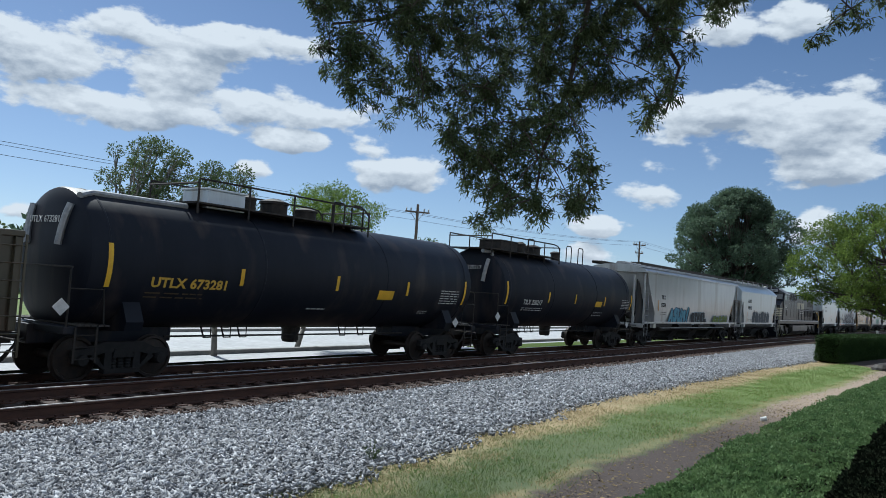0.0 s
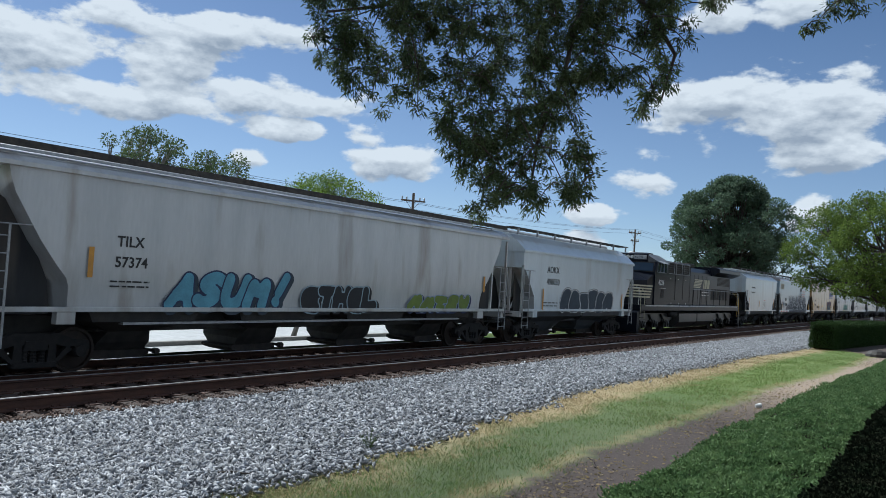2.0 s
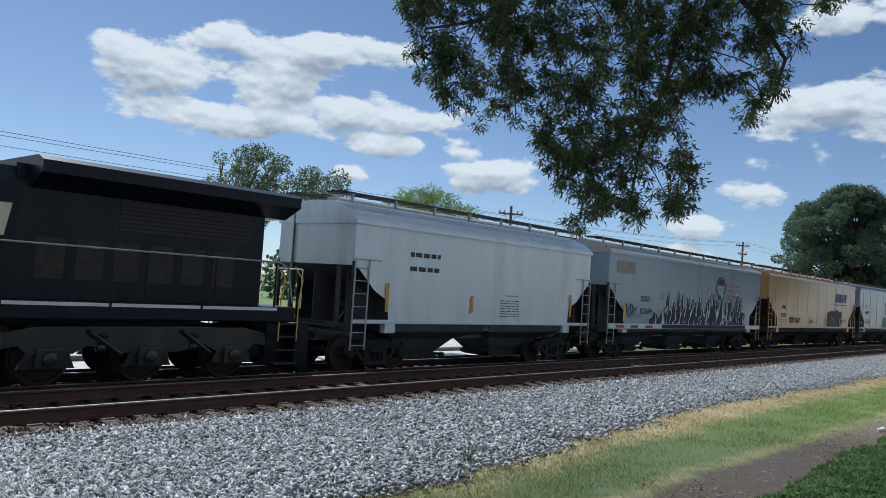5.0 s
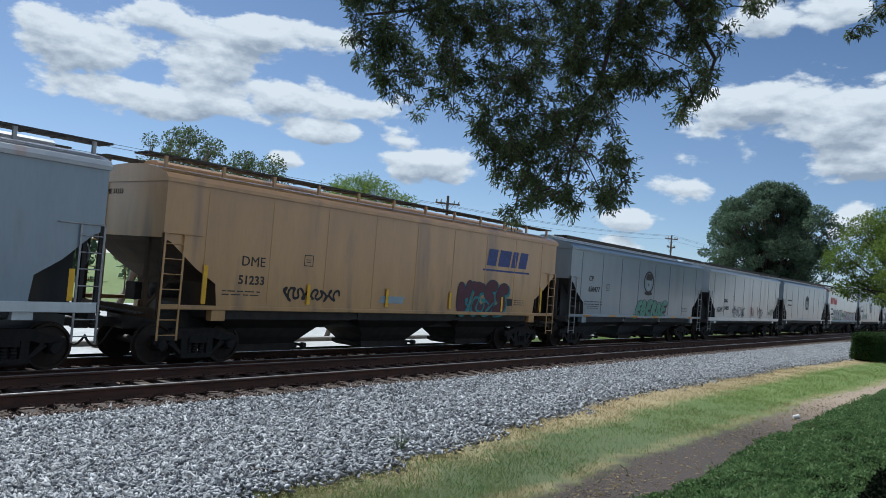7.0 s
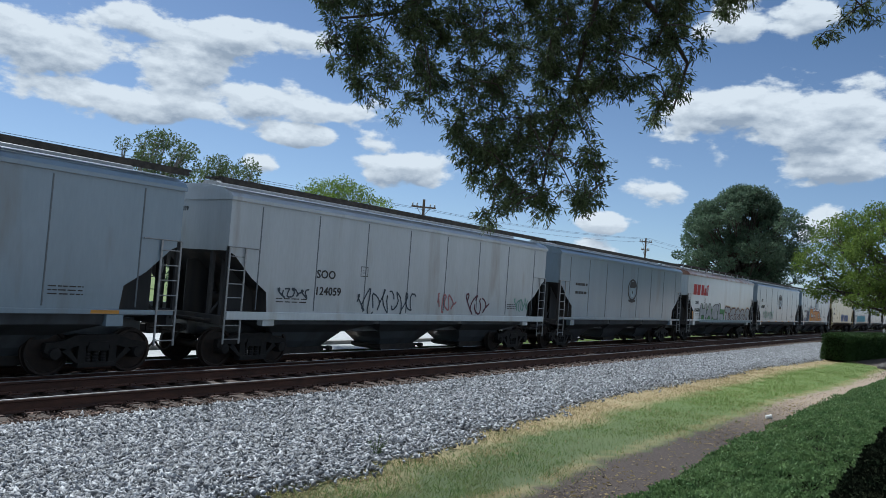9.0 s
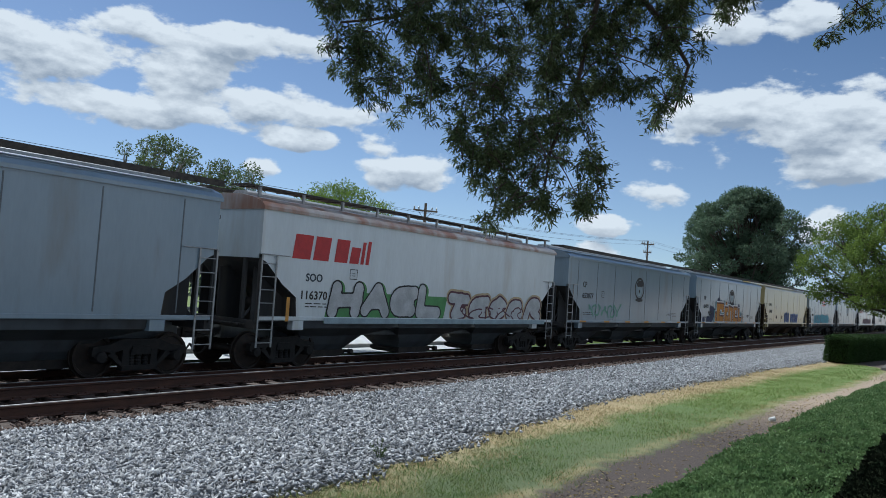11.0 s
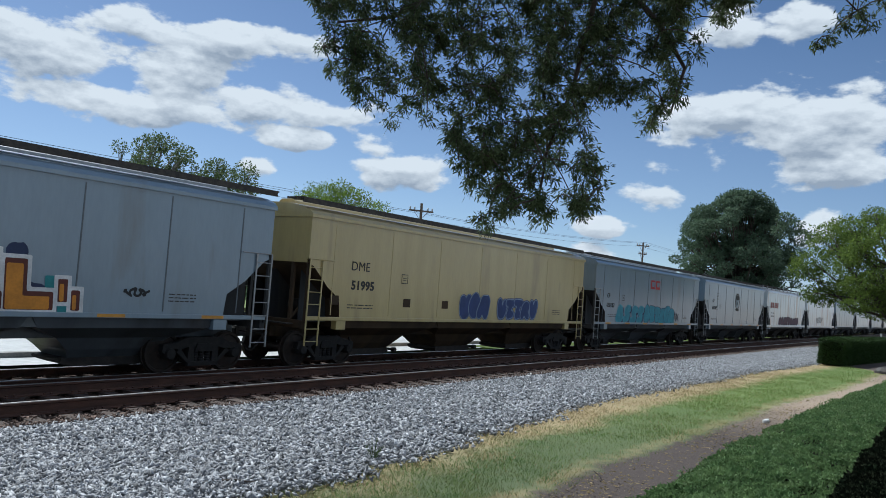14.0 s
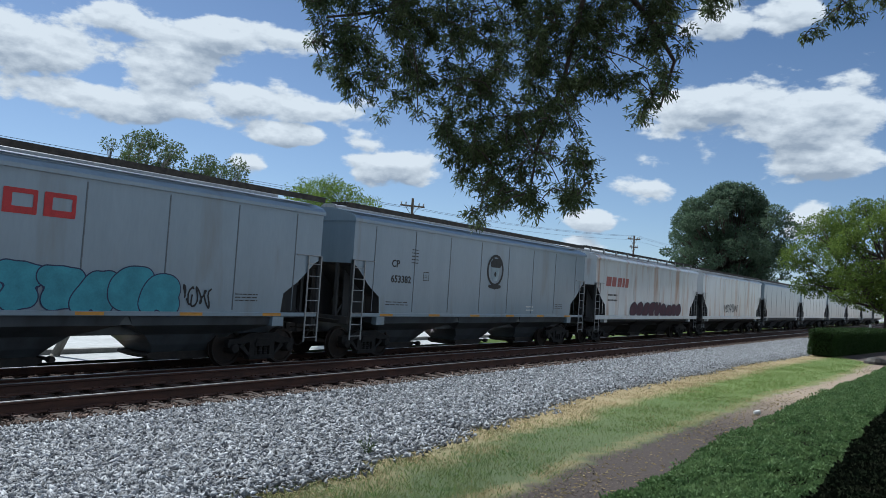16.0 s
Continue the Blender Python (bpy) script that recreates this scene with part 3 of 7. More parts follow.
def build_track(y, top, length, label, detail):
    track = tagged(new("railway_track"), label, "track", kind="structure")
    track.location = (0, y, top)
    for side in (-0.755, 0.755):
        bm = prism(bm_(), [(a + side, b - 0.186) for a, b in rail_profile()], "x", -60, length)
        rail = part("rail", bm, rail_rust, track)
        part("rail_head", box(bm_(), -60, length, side - 0.02, side + 0.02, -0.0095, 0.0005), rail_head, rail, "worn shiny running surface")
    bm = box(bm_(), -0.115, 0.115, -1.3, 1.3, -0.36, -0.186, 0.012)
    tie = part("tie", bm, tie_wood, track, at=(-6.0, 0, 0))
    bm = bm_()
    for side in (-0.755, 0.755):
        box(bm, -0.1, 0.1, side - 0.19, side + 0.19, -0.184, -0.168)
        for dx in (-0.06, 0.06):
            for dy in (-0.1, 0.1):
                box(bm, dx - 0.012, dx + 0.012, side + dy - 0.02, side + dy + 0.02, -0.168, -0.14)
    plate = part("tie_plate", bm, rail_rust, tie)
    rng = random.Random(3 if detail else 4)
    for i in range(1, detail):
        jig = rng.uniform(-0.035, 0.035)
        o = part("tie", tie.data, None, track, at=pose(-6.0 + 0.5 * i + jig, rng.uniform(-0.03, 0.03), rng.uniform(-0.012, 0.006), 0, 0, rng.uniform(-1.2, 1.2)))
        part("tie_plate", plate.data, None, o)
    bm = bm_()
    for i in range(detail, int(length / 0.5)):
        box(bm, -6.0 + 0.5 * i - 0.115, -6.0 + 0.5 * i + 0.115, -1.3, 1.3, -0.36, -0.186)
    tagged(part("tie_rest", bm, tie_wood, track), "row of distant wooden ties", kind="stuff")


build_track(NEAR_Y, NEAR_Z, 420, "rusty rails on wooden ties in grey ballast", 140)
build_track(TRAIN_Y, 0.0, 560, "busy track with shiny rails under the train", 60)


def far_side():
    """The pale street and verge beyond the tracks."""
    bm = bm_()
    rows = 40
    last = None
    for i in range(rows + 1):
        x = -80 + 460 * i / rows
        pair = [bm.verts.new((x, y, -0.16 + 0.002 * (y - 18))) for y in (18.2, 27.5, 36.0)]
        if last:
            for a, b in ((0, 1), (1, 2)):
                bm.faces.new((last[a], pair[a], pair[b], last[b]))
        last = pair
    tagged(part("road", bm, road_mat), "sunlit pale concrete street beyond the tracks", "road", kind="structure")
    bm = bm_()
    for y in (19.6, 27.2):
        prism(bm, [(y, -0.17), (y, -0.03), (y + 0.16, -0.02), (y + 0.18, -0.17)], "x", -80, 380)
    tagged(part("kerb", bm, kerb_mat), "low grey street kerb", "kerb", kind="structure")
    bm = prism(bm_(), [(17.3, -0.3), (17.5, -0.14), (18.9, -0.13), (19.0, -0.3)], "x", 29.0, 380)
    tagged(part("verge", bm, LEAF["grass"]), "green grass verge beside the tracks", "grass", kind="structure")


far_side()
# ---- train ----
SPEED = 16.005
WHEEL_R = 0.457
shared = {}


def wheel_mesh():
    if "wheel" not in shared:
        bm = bm_()
        for s in (-1, 1):
            y = 0.755 * s
            lathe(bm, [(0.10, y - 0.07 * s), (0.13, y - 0.08 * s), (0.38, y - 0.045 * s), (0.40, y - 0.075 * s), (0.485, y - 0.075 * s), (0.482, y - 0.045 * s), (0.458, y - 0.035 * s),
                       (0.452, y + 0.065 * s), (0.40, y + 0.065 * s), (0.38, y + 0.02 * s), (0.15, y + 0.055 * s), (0.12, y + 0.09 * s)], "y", 28)
        lathe(bm, [(0.085, -1.02), (0.085, 1.02)], "y", 12)
        me = bpy.data.meshes.new("wheelset")
        bmesh.ops.recalc_face_normals(bm, faces=bm.faces)
        bm.to_mesh(me)
        bm.free()
        me.materials.append(wheel_iron)
        me.polygons.foreach_set("use_smooth", [True] * len(me.polygons))
        me.set_sharp_from_angle(angle=radians(35))
        shared["wheel"] = me
    return shared["wheel"]


def keep_mesh(key, build):
    """Builds a mesh once and shares it between alike parts."""
    if key not in shared:
        ob = build()
        shared[key] = ob.data
        return ob, True
    return None, False


WHEELS = []  # each turning wheelset with its place on its truck


def side_frame(bm, s, base):
    """The cast side frame of a truck: bowed top, sloping lower member, pedestals over the axle boxes, springs in the window."""
    y0, y1 = sorted((s * 0.93, s * 1.09))
    h = base / 2
    top = [(-h - 0.20, 0.50), (-h - 0.18, 0.66), (-h + 0.16, 0.70), (-0.45, 0.82), (0.45, 0.82), (h - 0.16, 0.70), (h + 0.18, 0.66), (h + 0.20, 0.50), (h + 0.10, 0.44), (h - 0.12, 0.56), (h - 0.26, 0.54),
           (0.42, 0.60), (-0.42, 0.60), (-h + 0.26, 0.54), (-h + 0.12, 0.56), (-h - 0.10, 0.44)]
    prism(bm, top, "y", y0, y1)
    for q in (-1, 1):
        prism(bm, [(q * (h - 0.27), 0.57), (q * (h - 0.15), 0.50), (q * 0.34, 0.19), (q * 0.42, 0.33)], "y", y0, y1)
        prism(bm, [(q * 0.24, 0.20), (q * 0.42, 0.20), (q * 0.40, 0.66), (q * 0.26, 0.66)], "y", y0, y1)
        lathe(bm, [(0.02, s * 1.16), (0.11, s * 1.15), (0.13, s * 1.09), (0.14, s * 0.90)], "y", 14, (q * h, 0, WHEEL_R))
    prism(bm, [(-0.42, 0.17), (0.42, 0.17), (0.40, 0.27), (-0.40, 0.27)], "y", y0 - 0.02, y1 + 0.02)
    for k in (-0.17, 0.0, 0.17):
        lathe(bm, [(0.07, 0.27), (0.075, 0.31), (0.06, 0.33), (0.075, 0.36), (0.06, 0.39), (0.075, 0.42), (0.06, 0.45), (0.075, 0.48), (0.07, 0.52)], "z", 10, (k, s * 1.0, 0))
    prism(bm, [(-0.24, 0.50), (0.24, 0.50), (0.20, 0.68), (-0.20, 0.68)], "y", s * 1.0 - 0.12, s * 1.0 + 0.12)


def truck(car, x, base=1.778):
    """A two-axle freight truck: bolster > two side frames, two turning wheelsets, brake beams."""
    def bolster():
        bm = box(bm_(), -0.22, 0.22, -1.05, 1.05, 0.52, 0.74, 0.03)
        lathe(bm, [(0.22, 0.74), (0.20, 0.86)], "z", 16)
        return part("truck", bm, truck_iron, car, at=(x, 0, 0))
    ob, fresh = keep_mesh("bolster", bolster)
    ob = ob or part("truck", shared["bolster"], None, car, at=(x, 0, 0))
    for s in (-1, 1):
        def frame_side():
            bm = bm_()
            side_frame(bm, s, base)
            return part("side_frame", bm, truck_iron, ob)
        o, fresh = keep_mesh(("frame", s, base), frame_side)
        o or part("side_frame", shared["frame", s, base], None, ob)

    def beams():
        bm = bm_()
        for q in (-1, 1):
            box(bm, q * 0.33 - 0.04, q * 0.33 + 0.04, -0.85, 0.85, 0.33, 0.41)
            for y in (-0.74, 0.74):
                box(bm, q * 0.40 - 0.035, q * 0.40 + 0.035, y - 0.05, y + 0.05, 0.25, 0.58, 0.01)
        return part("brake_beam", bm, steel_dark, ob)
    o, fresh = keep_mesh(("beam", base), beams)
    o or part("brake_beam", shared["beam", base], None, ob)
    for q in (-1, 1):
        w = part("wheelset", wheel_mesh(), None, ob, at=(q * base / 2, 0, WHEEL_R))
        WHEELS.append((w, q * base / 2))
    return ob


def coupler(car, x, out):
    """Drawbar and knuckle, with the air hose that hangs beside it. out is +1 or -1, the way it points."""
    def knuckle():
        bm = box(bm_(), 0, 0.62, -0.07, 0.07, 0.78, 0.96, 0.02)
        prism(bm, [(0.55, -0.12), (0.62, -0.16), (0.86, -0.15), (0.90, -0.05), (0.78, 0.0), (0.80, 0.10), (0.88, 0.13), (0.84, 0.18), (0.60, 0.16)], "z", 0.74, 1.0)
        pts = [(0.25, 0.25, 0.86), (0.42, 0.27, 0.80)] + [(0.45 + 0.48 * k / 8, 0.27 - 0.2 * k / 8, 0.78 - 0.42 * math.sin(math.pi * k / 9.5)) for k in range(1, 9)]
        tube(bm, pts, 0.026, 7)
        tube(bm, [(0.35, -0.5, 0.92), (0.35, -1.35, 0.92), (0.36, -1.42, 0.72)], 0.018, 6)
        return part("coupler", bm, steel_dark, car, at=pose(x, 0, 0, 0, 0, 0 if out > 0 else 180))
    ob, fresh = keep_mesh("coupler", knuckle)
    ob or part("coupler", shared["coupler"], None, car, at=pose(x, 0, 0, 0, 0, 0 if out > 0 else 180))


def ladder(car, x0, x1, y, z0, z1, rungs, mat, key):
    def build():
        bm = bm_()
        for x in (0, x1 - x0):
            box(bm, x - 0.02, x + 0.02, -0.012, 0.012, z0, z1)
        for k in range(rungs):
            z = z0 + (z1 - z0) * (k + 0.35) / rungs
            tube(bm, [(0, 0, z), (x1 - x0, 0, z)], 0.013, 6)
        return part("ladder", bm, mat, car, at=(x0, y, 0))
    ob, fresh = keep_mesh(("ladder", key, mat.name, round(x1 - x0, 2), z0, z1), build)
    ob or part("ladder", shared["ladder", key, mat.name, round(x1 - x0, 2), z0, z1], None, car, at=(x0, y, 0))


def new_car(name, label, category, p0, p1, group="cars of the freight train"):
    car = tagged(new(name), label, category, group)
    car.location = ((p0 + p1) / 2, TRAIN_Y, 0)
    CARS.append((car, (p0 + p1) / 2))
    return car, (p1 - p0) / 2


CARS = []


def hopper(label, p0, p1, paint, sill=None, under=None, end=None, roof=4.10, bays=3, ribs=8, cut=1.3, stripes=(), railing=False, sidecut=2.76, trims=None, round_side=0.0, rib_mat=None, slope=None, peak=0.0, tapes=False, web=True, open_walk=False, stencil="", roofm=None, box_at=-4.35):
    """A covered hopper: body with raked ends, rounded roof with hatch and running boards, side sills, chutes, ladders, trucks, couplers."""
    car, h = new_car("covered_hopper", label, "hopper car", p0, p1)
    m = PAINT[paint]
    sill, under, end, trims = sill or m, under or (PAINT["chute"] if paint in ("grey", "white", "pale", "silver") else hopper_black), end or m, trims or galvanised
    e = h - 0.64
    side = [(-e, roof - 0.12), (-e, sidecut), (-e + 0.2, sidecut - 0.09), (-e + 0.58 * cut, sidecut - 0.6), (-e + cut * 0.95, 1.85), (-e + cut, 1.32)]
    if round_side:  # the ends of a swelling body curve in towards the chutes
        side = [(-e + 0.42, roof - 0.12), (-e + 0.46, sidecut), (-e + 0.56, 3.45), (-e + 0.80, 3.05), (-e + 1.08, 2.6), (-e + 1.38, 2.2), (-e + 1.62, 1.92), (-e + 1.68, 1.75), (-e + 1.70, 1.28)]
    prof = side + [(-x, z) for x, z in side[::-1]]
    bm = bm_()
    if round_side:
        # a body whose sides swell: sections along the height
        levels = [z for _, z in side[::-1]]
        def reach(z):
            for (xa, za), (xb, zb) in zip(side, side[1:]):
                if zb <= z <= za:
                    return xa if za == zb else xb + (xa - xb) * (z - zb) / (za - zb)
            return side[-1][0]
        rings = []
        for z in levels:
            x = -reach(z)
            w = 1.55 - round_side * max(0, (2.3 - z)) ** 1.5 - round_side * 0.35 * max(0, z - 2.9)
            rings.append([bm.verts.new(q) for q in ((-x, -w, z), (x, -w, z), (x, w, z), (-x, w, z))])
        for a, b in zip(rings, rings[1:]):
            for k in range(4):
                bm.faces.new((a[k], a[(k + 1) % 4], b[(k + 1) % 4], b[k]))
        bm.faces.new(rings[0][::-1]), bm.faces.new(rings[-1])
    else:
        prism(bm, prof, "y", -1.55, 1.55)
    bm.normal_update()
    bmesh.ops.recalc_face_normals(bm, faces=bm.faces)
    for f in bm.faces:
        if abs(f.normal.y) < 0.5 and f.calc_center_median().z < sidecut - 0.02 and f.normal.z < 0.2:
            f.material_index = 1  # raked end sheets: grime and the shade under the rake in one dark colour
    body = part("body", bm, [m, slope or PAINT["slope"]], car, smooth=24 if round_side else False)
    # roof
    rw = [(-1.60, roof - 0.16), (-1.60, roof - 0.08), (-1.50, roof + 0.02), (-1.2, roof + 0.13 + peak * 0.45), (-0.7, roof + 0.22 + peak), (0, roof + 0.25 + peak), (0.7, roof + 0.22 + peak), (1.2, roof + 0.13 + peak * 0.45), (1.50, roof + 0.02), (1.60, roof - 0.08), (1.60, roof - 0.16)]
    top = part("roof", prism(bm_(), rw, "x", -e - 0.04, e + 0.04), roofm or m, car)
    part("hatch", prism(bm_(), [(-0.32, peak + roof + 0.22), (-0.30, peak + roof + 0.34), (-0.2, peak + roof + 0.40), (0.2, peak + roof + 0.40), (0.30, peak + roof + 0.34), (0.32, peak + roof + 0.22)], "x", -e + 0.5, e - 0.5), trims, top, "long trough hatch")
    for s in (-1, 1):
        y = s * (0.85 if open_walk else 1.08)
        low = 0.0 if open_walk else 0.09
        bm = bm_()
        if not open_walk:
            box(bm, -e - 0.2, e + 0.2, *sorted((s * 1.35, s * 1.38)), roof + 0.21, roof + 0.345)
        for k in range(5):
            box(bm, -e - 0.25, e + 0.25, y - 0.29 + 0.12 * k, y - 0.21 + 0.12 * k, peak + roof + 0.40 - low, peak + roof + 0.44 - low)
        for k in range(int(2 * e / 0.6)):
            box(bm, -e + 0.6 * k, -e + 0.6 * k + 0.04, y - 0.29, y + 0.29, peak + roof + 0.385 - low, peak + roof + 0.40 - low)
        part("running_board", bm, grating, top, "rust-brown grated walkway")
        n = max(6, int(2 * e / 1.5))
        for k in range(n + 1 if open_walk else 0):
            x = -e + 0.15 + (2 * e - 0.3) * k / n
            def post():
                return part("bracket", box(bm_(), -0.035, 0.035, -0.03, 0.03, -0.24, 0.16 if railing else 0.0), trims, car, at=(x, y + s * 0.3, peak + roof + 0.40))
            key = ("bracket", trims.name, railing)
            o, fresh = keep_mesh(key, post)
            o or part("bracket", shared[key], None, car, at=(x, y + s * 0.3, peak + roof + 0.40))
        if railing:
            part("roof_rail", tube(bm_(), [(-e, y + s * 0.3, peak + roof + 0.56), (e, y + s * 0.3, peak + roof + 0.56)], 0.028, 6), grating, car)
        # side sill, weld seams
        ledge = sill is not m
        if not round_side:
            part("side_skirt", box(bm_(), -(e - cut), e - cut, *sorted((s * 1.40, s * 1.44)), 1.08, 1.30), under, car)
        part("side_sill", box(bm_(), -e + 0.05, e - 0.05, *sorted((s * 1.50, s * (1.63 if ledge else 1.585))), 1.18 if ledge else 1.27, 1.37, 0.012), sill, car)
        for k in range(ribs):
            x = -e + cut * 0.72 + (2 * e - 1.44 * cut) * k / max(ribs - 1, 1)
            key = ("seam", round(roof, 2), m.name, s)
            def seam():
                return part("weld_seam", box(bm_(), -0.014, 0.014, -0.006, 0.006, 1.42, roof - 0.22), rib_mat or (seam_mat if paint in ("grey", "pale", "silver", "white") else m), car, at=(x, s * 1.552, 0))
            if round_side:
                continue
            o, fresh = keep_mesh(key, seam)
            o or part("weld_seam", shared[key], None, car, at=(x, s * 1.552, 0))
    # chutes
    span = 2 * (e - cut) / bays
    for k in range(bays):
        x = -(e - cut) + span * (k + 0.5)
        key = ("bay", round(span, 1), under.name, bool(round_side))
        def bay():
            bm = bm_()
            half = span * (0.36 if round_side else 0.5)
            ring = []
            for z, a, b in ((1.32, half, 1.5), (1.06, half - 0.15, 1.44), (0.80, half - 0.85, 0.85), (0.55, max(0.62, half - 1.15), 0.68), (0.36, max(0.6, half - 1.3), 0.5)):
                ring.append([bm.verts.new(q) for q in ((-a, -b, z), (a, -b, z), (a, b, z), (-a, b, z))])
            for a, b in zip(ring, ring[1:]):
                for j in range(4):
                    bm.faces.new((a[j], a[(j + 1) % 4], b[(j + 1) % 4], b[j]))
            bm.faces.new(ring[-1])
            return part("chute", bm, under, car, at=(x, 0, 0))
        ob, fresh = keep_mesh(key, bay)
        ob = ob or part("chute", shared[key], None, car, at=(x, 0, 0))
        def gate():
            bm = bm_()
            lo = max(0.6, span * 0.5 - 1.3)
            prism(bm, [(-lo - 0.12, 0.26), (-lo - 0.12, 0.34), (-lo, 0.37), (lo, 0.37), (lo + 0.12, 0.34), (lo + 0.12, 0.26), (lo - 0.1, 0.19), (-lo + 0.1, 0.19)], "y", -0.55, 0.55)
            return part("outlet_gate", bm, steel_dark, ob)
        o, fresh = keep_mesh(("gate", round(span, 1)), gate)
        o or part("outlet_gate", shared["gate", round(span, 1)], None, ob)
        lo = max(0.6, span * 0.5 - 1.3)
        for q in (-1, 1):
            def shaft():
                bm = tube(bm_(), [(0, -0.7, 0.33), (0, 0.45, 0.33)], 0.04, 7)
                lathe(bm, [(0.07, -0.76), (0.07, -0.62)], "y", 8, (0, 0, 0.33))
                return part("gate_shaft", bm, steel_dark, ob, at=(q * (lo + 0.2), 0, 0))
            o, fresh = keep_mesh("shaft", shaft)
            o or part("gate_shaft", shared["shaft"], None, ob, at=(q * (lo + 0.2), 0, 0))
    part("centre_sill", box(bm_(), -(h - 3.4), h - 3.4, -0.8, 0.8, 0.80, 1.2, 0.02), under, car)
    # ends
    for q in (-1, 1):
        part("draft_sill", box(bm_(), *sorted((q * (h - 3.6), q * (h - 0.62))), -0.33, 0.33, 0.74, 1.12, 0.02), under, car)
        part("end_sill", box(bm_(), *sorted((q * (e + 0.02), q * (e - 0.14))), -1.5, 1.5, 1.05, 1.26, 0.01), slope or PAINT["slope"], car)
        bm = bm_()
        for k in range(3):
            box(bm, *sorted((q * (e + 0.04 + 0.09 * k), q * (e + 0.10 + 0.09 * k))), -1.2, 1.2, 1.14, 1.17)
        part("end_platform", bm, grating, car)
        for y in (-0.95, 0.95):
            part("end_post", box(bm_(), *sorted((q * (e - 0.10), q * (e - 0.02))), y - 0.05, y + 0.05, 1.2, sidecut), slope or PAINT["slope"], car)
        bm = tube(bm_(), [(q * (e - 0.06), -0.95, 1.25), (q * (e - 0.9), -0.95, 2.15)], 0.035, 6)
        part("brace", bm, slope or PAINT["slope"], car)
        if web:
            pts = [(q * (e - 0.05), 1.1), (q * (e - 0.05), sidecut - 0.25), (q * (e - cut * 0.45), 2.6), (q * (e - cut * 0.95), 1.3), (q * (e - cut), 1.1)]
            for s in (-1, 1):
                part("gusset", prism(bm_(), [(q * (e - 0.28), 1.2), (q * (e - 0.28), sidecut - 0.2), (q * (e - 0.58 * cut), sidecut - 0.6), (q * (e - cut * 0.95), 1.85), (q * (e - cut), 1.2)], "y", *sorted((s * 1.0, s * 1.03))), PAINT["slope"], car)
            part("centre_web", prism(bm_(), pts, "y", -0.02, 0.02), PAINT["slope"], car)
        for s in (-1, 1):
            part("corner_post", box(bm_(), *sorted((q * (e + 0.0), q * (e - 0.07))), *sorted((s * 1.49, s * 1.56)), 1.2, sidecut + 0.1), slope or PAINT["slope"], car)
            xa = q * (e - 0.03) if q < 0 else e - 0.46
            ladder(car, xa, xa + 0.46, s * 1.59, 0.62, 2.85, 7, trims, "side")
            part("grab_iron", tube(bm_(), [(q * e, s * 1.6, 2.86), (q * (e - 0.9), s * 1.6, 2.86)], 0.014, 6), trims, car)
            part("jacking_pad", box(bm_(), *sorted((q * (e - cut - 0.25), q * (e - cut + 0.12))), *sorted((s * 1.38, s * 1.57)), 1.03, 1.27, 0.01), sill, car)
        ladder(car, q * (e + 0.05), q * (e + 0.05) + 0.02, 0.9, 0.9, 4.0, 8, trims, "end")
        truck(car, q * (h - 2.02))
        coupler(car, q * (h - 0.88), q)
    bm = lathe(bm_(), [(0.02, -0.35), (0.17, -0.33), (0.17, 0.33), (0.02, 0.35)], "x", 14, (-h + 1.45, -0.55, 1.62))
    part("air_reservoir", bm, steel_dark, car, smooth=True)
    part("brake_valve", box(bm_(), -h + 1.1, -h + 1.4, 0.1, 0.5, 1.35, 1.75, 0.02), steel_dark, car)
    part("hand_brake", lathe(bm_(), [(0.24, -0.02), (0.26, 0.0), (0.24, 0.02)], "x", 18, (e + 0.12, -0.6, 2.3)), trims, car)
    if tapes:
        for k in range(6):
            x = -e + 1.6 + (2 * e - 3.2) * k / 5
            part("reflector", plank(bm_(), x - 0.3, x + 0.3, 1.285, 1.355, -1.588), orange_tape, car)
    # small stencils
    for a, b, c, d in ((0, 0.3, 2.40, 2.42), (0, 0.3, 2.66, 2.68), (0, 0.02, 2.42, 2.66), (0.28, 0.3, 2.42, 2.66)) if stencil else ():
        part("stencil_box", plank(bm_(), box_at + a, box_at + b, c, d, -1.556), letter_black, car)
    if stencil:
        bars(car, box_at + 0.07, 2.48, 0.16, 0.12, 2, letter_black, seed=int(p0))
        bars(car, -h + 2.2, 1.60, 1.1, 0.16, 2, letter_black, seed=int(p0) + 1)
        bars(car, h - 3.4, 1.62, 0.7, 0.22, 3, letter_black, seed=int(p0) + 2)
        end_lettering(stencil, 0.16, letter_black, car, -e - 0.006, 0.95, roof - 0.42)
    for x, z0, z1, mat in stripes:
        part("reflector", plank(bm_(), x - 0.055, x + 0.055, z0, z1, -1.59), mat, car)
    return car, h, e


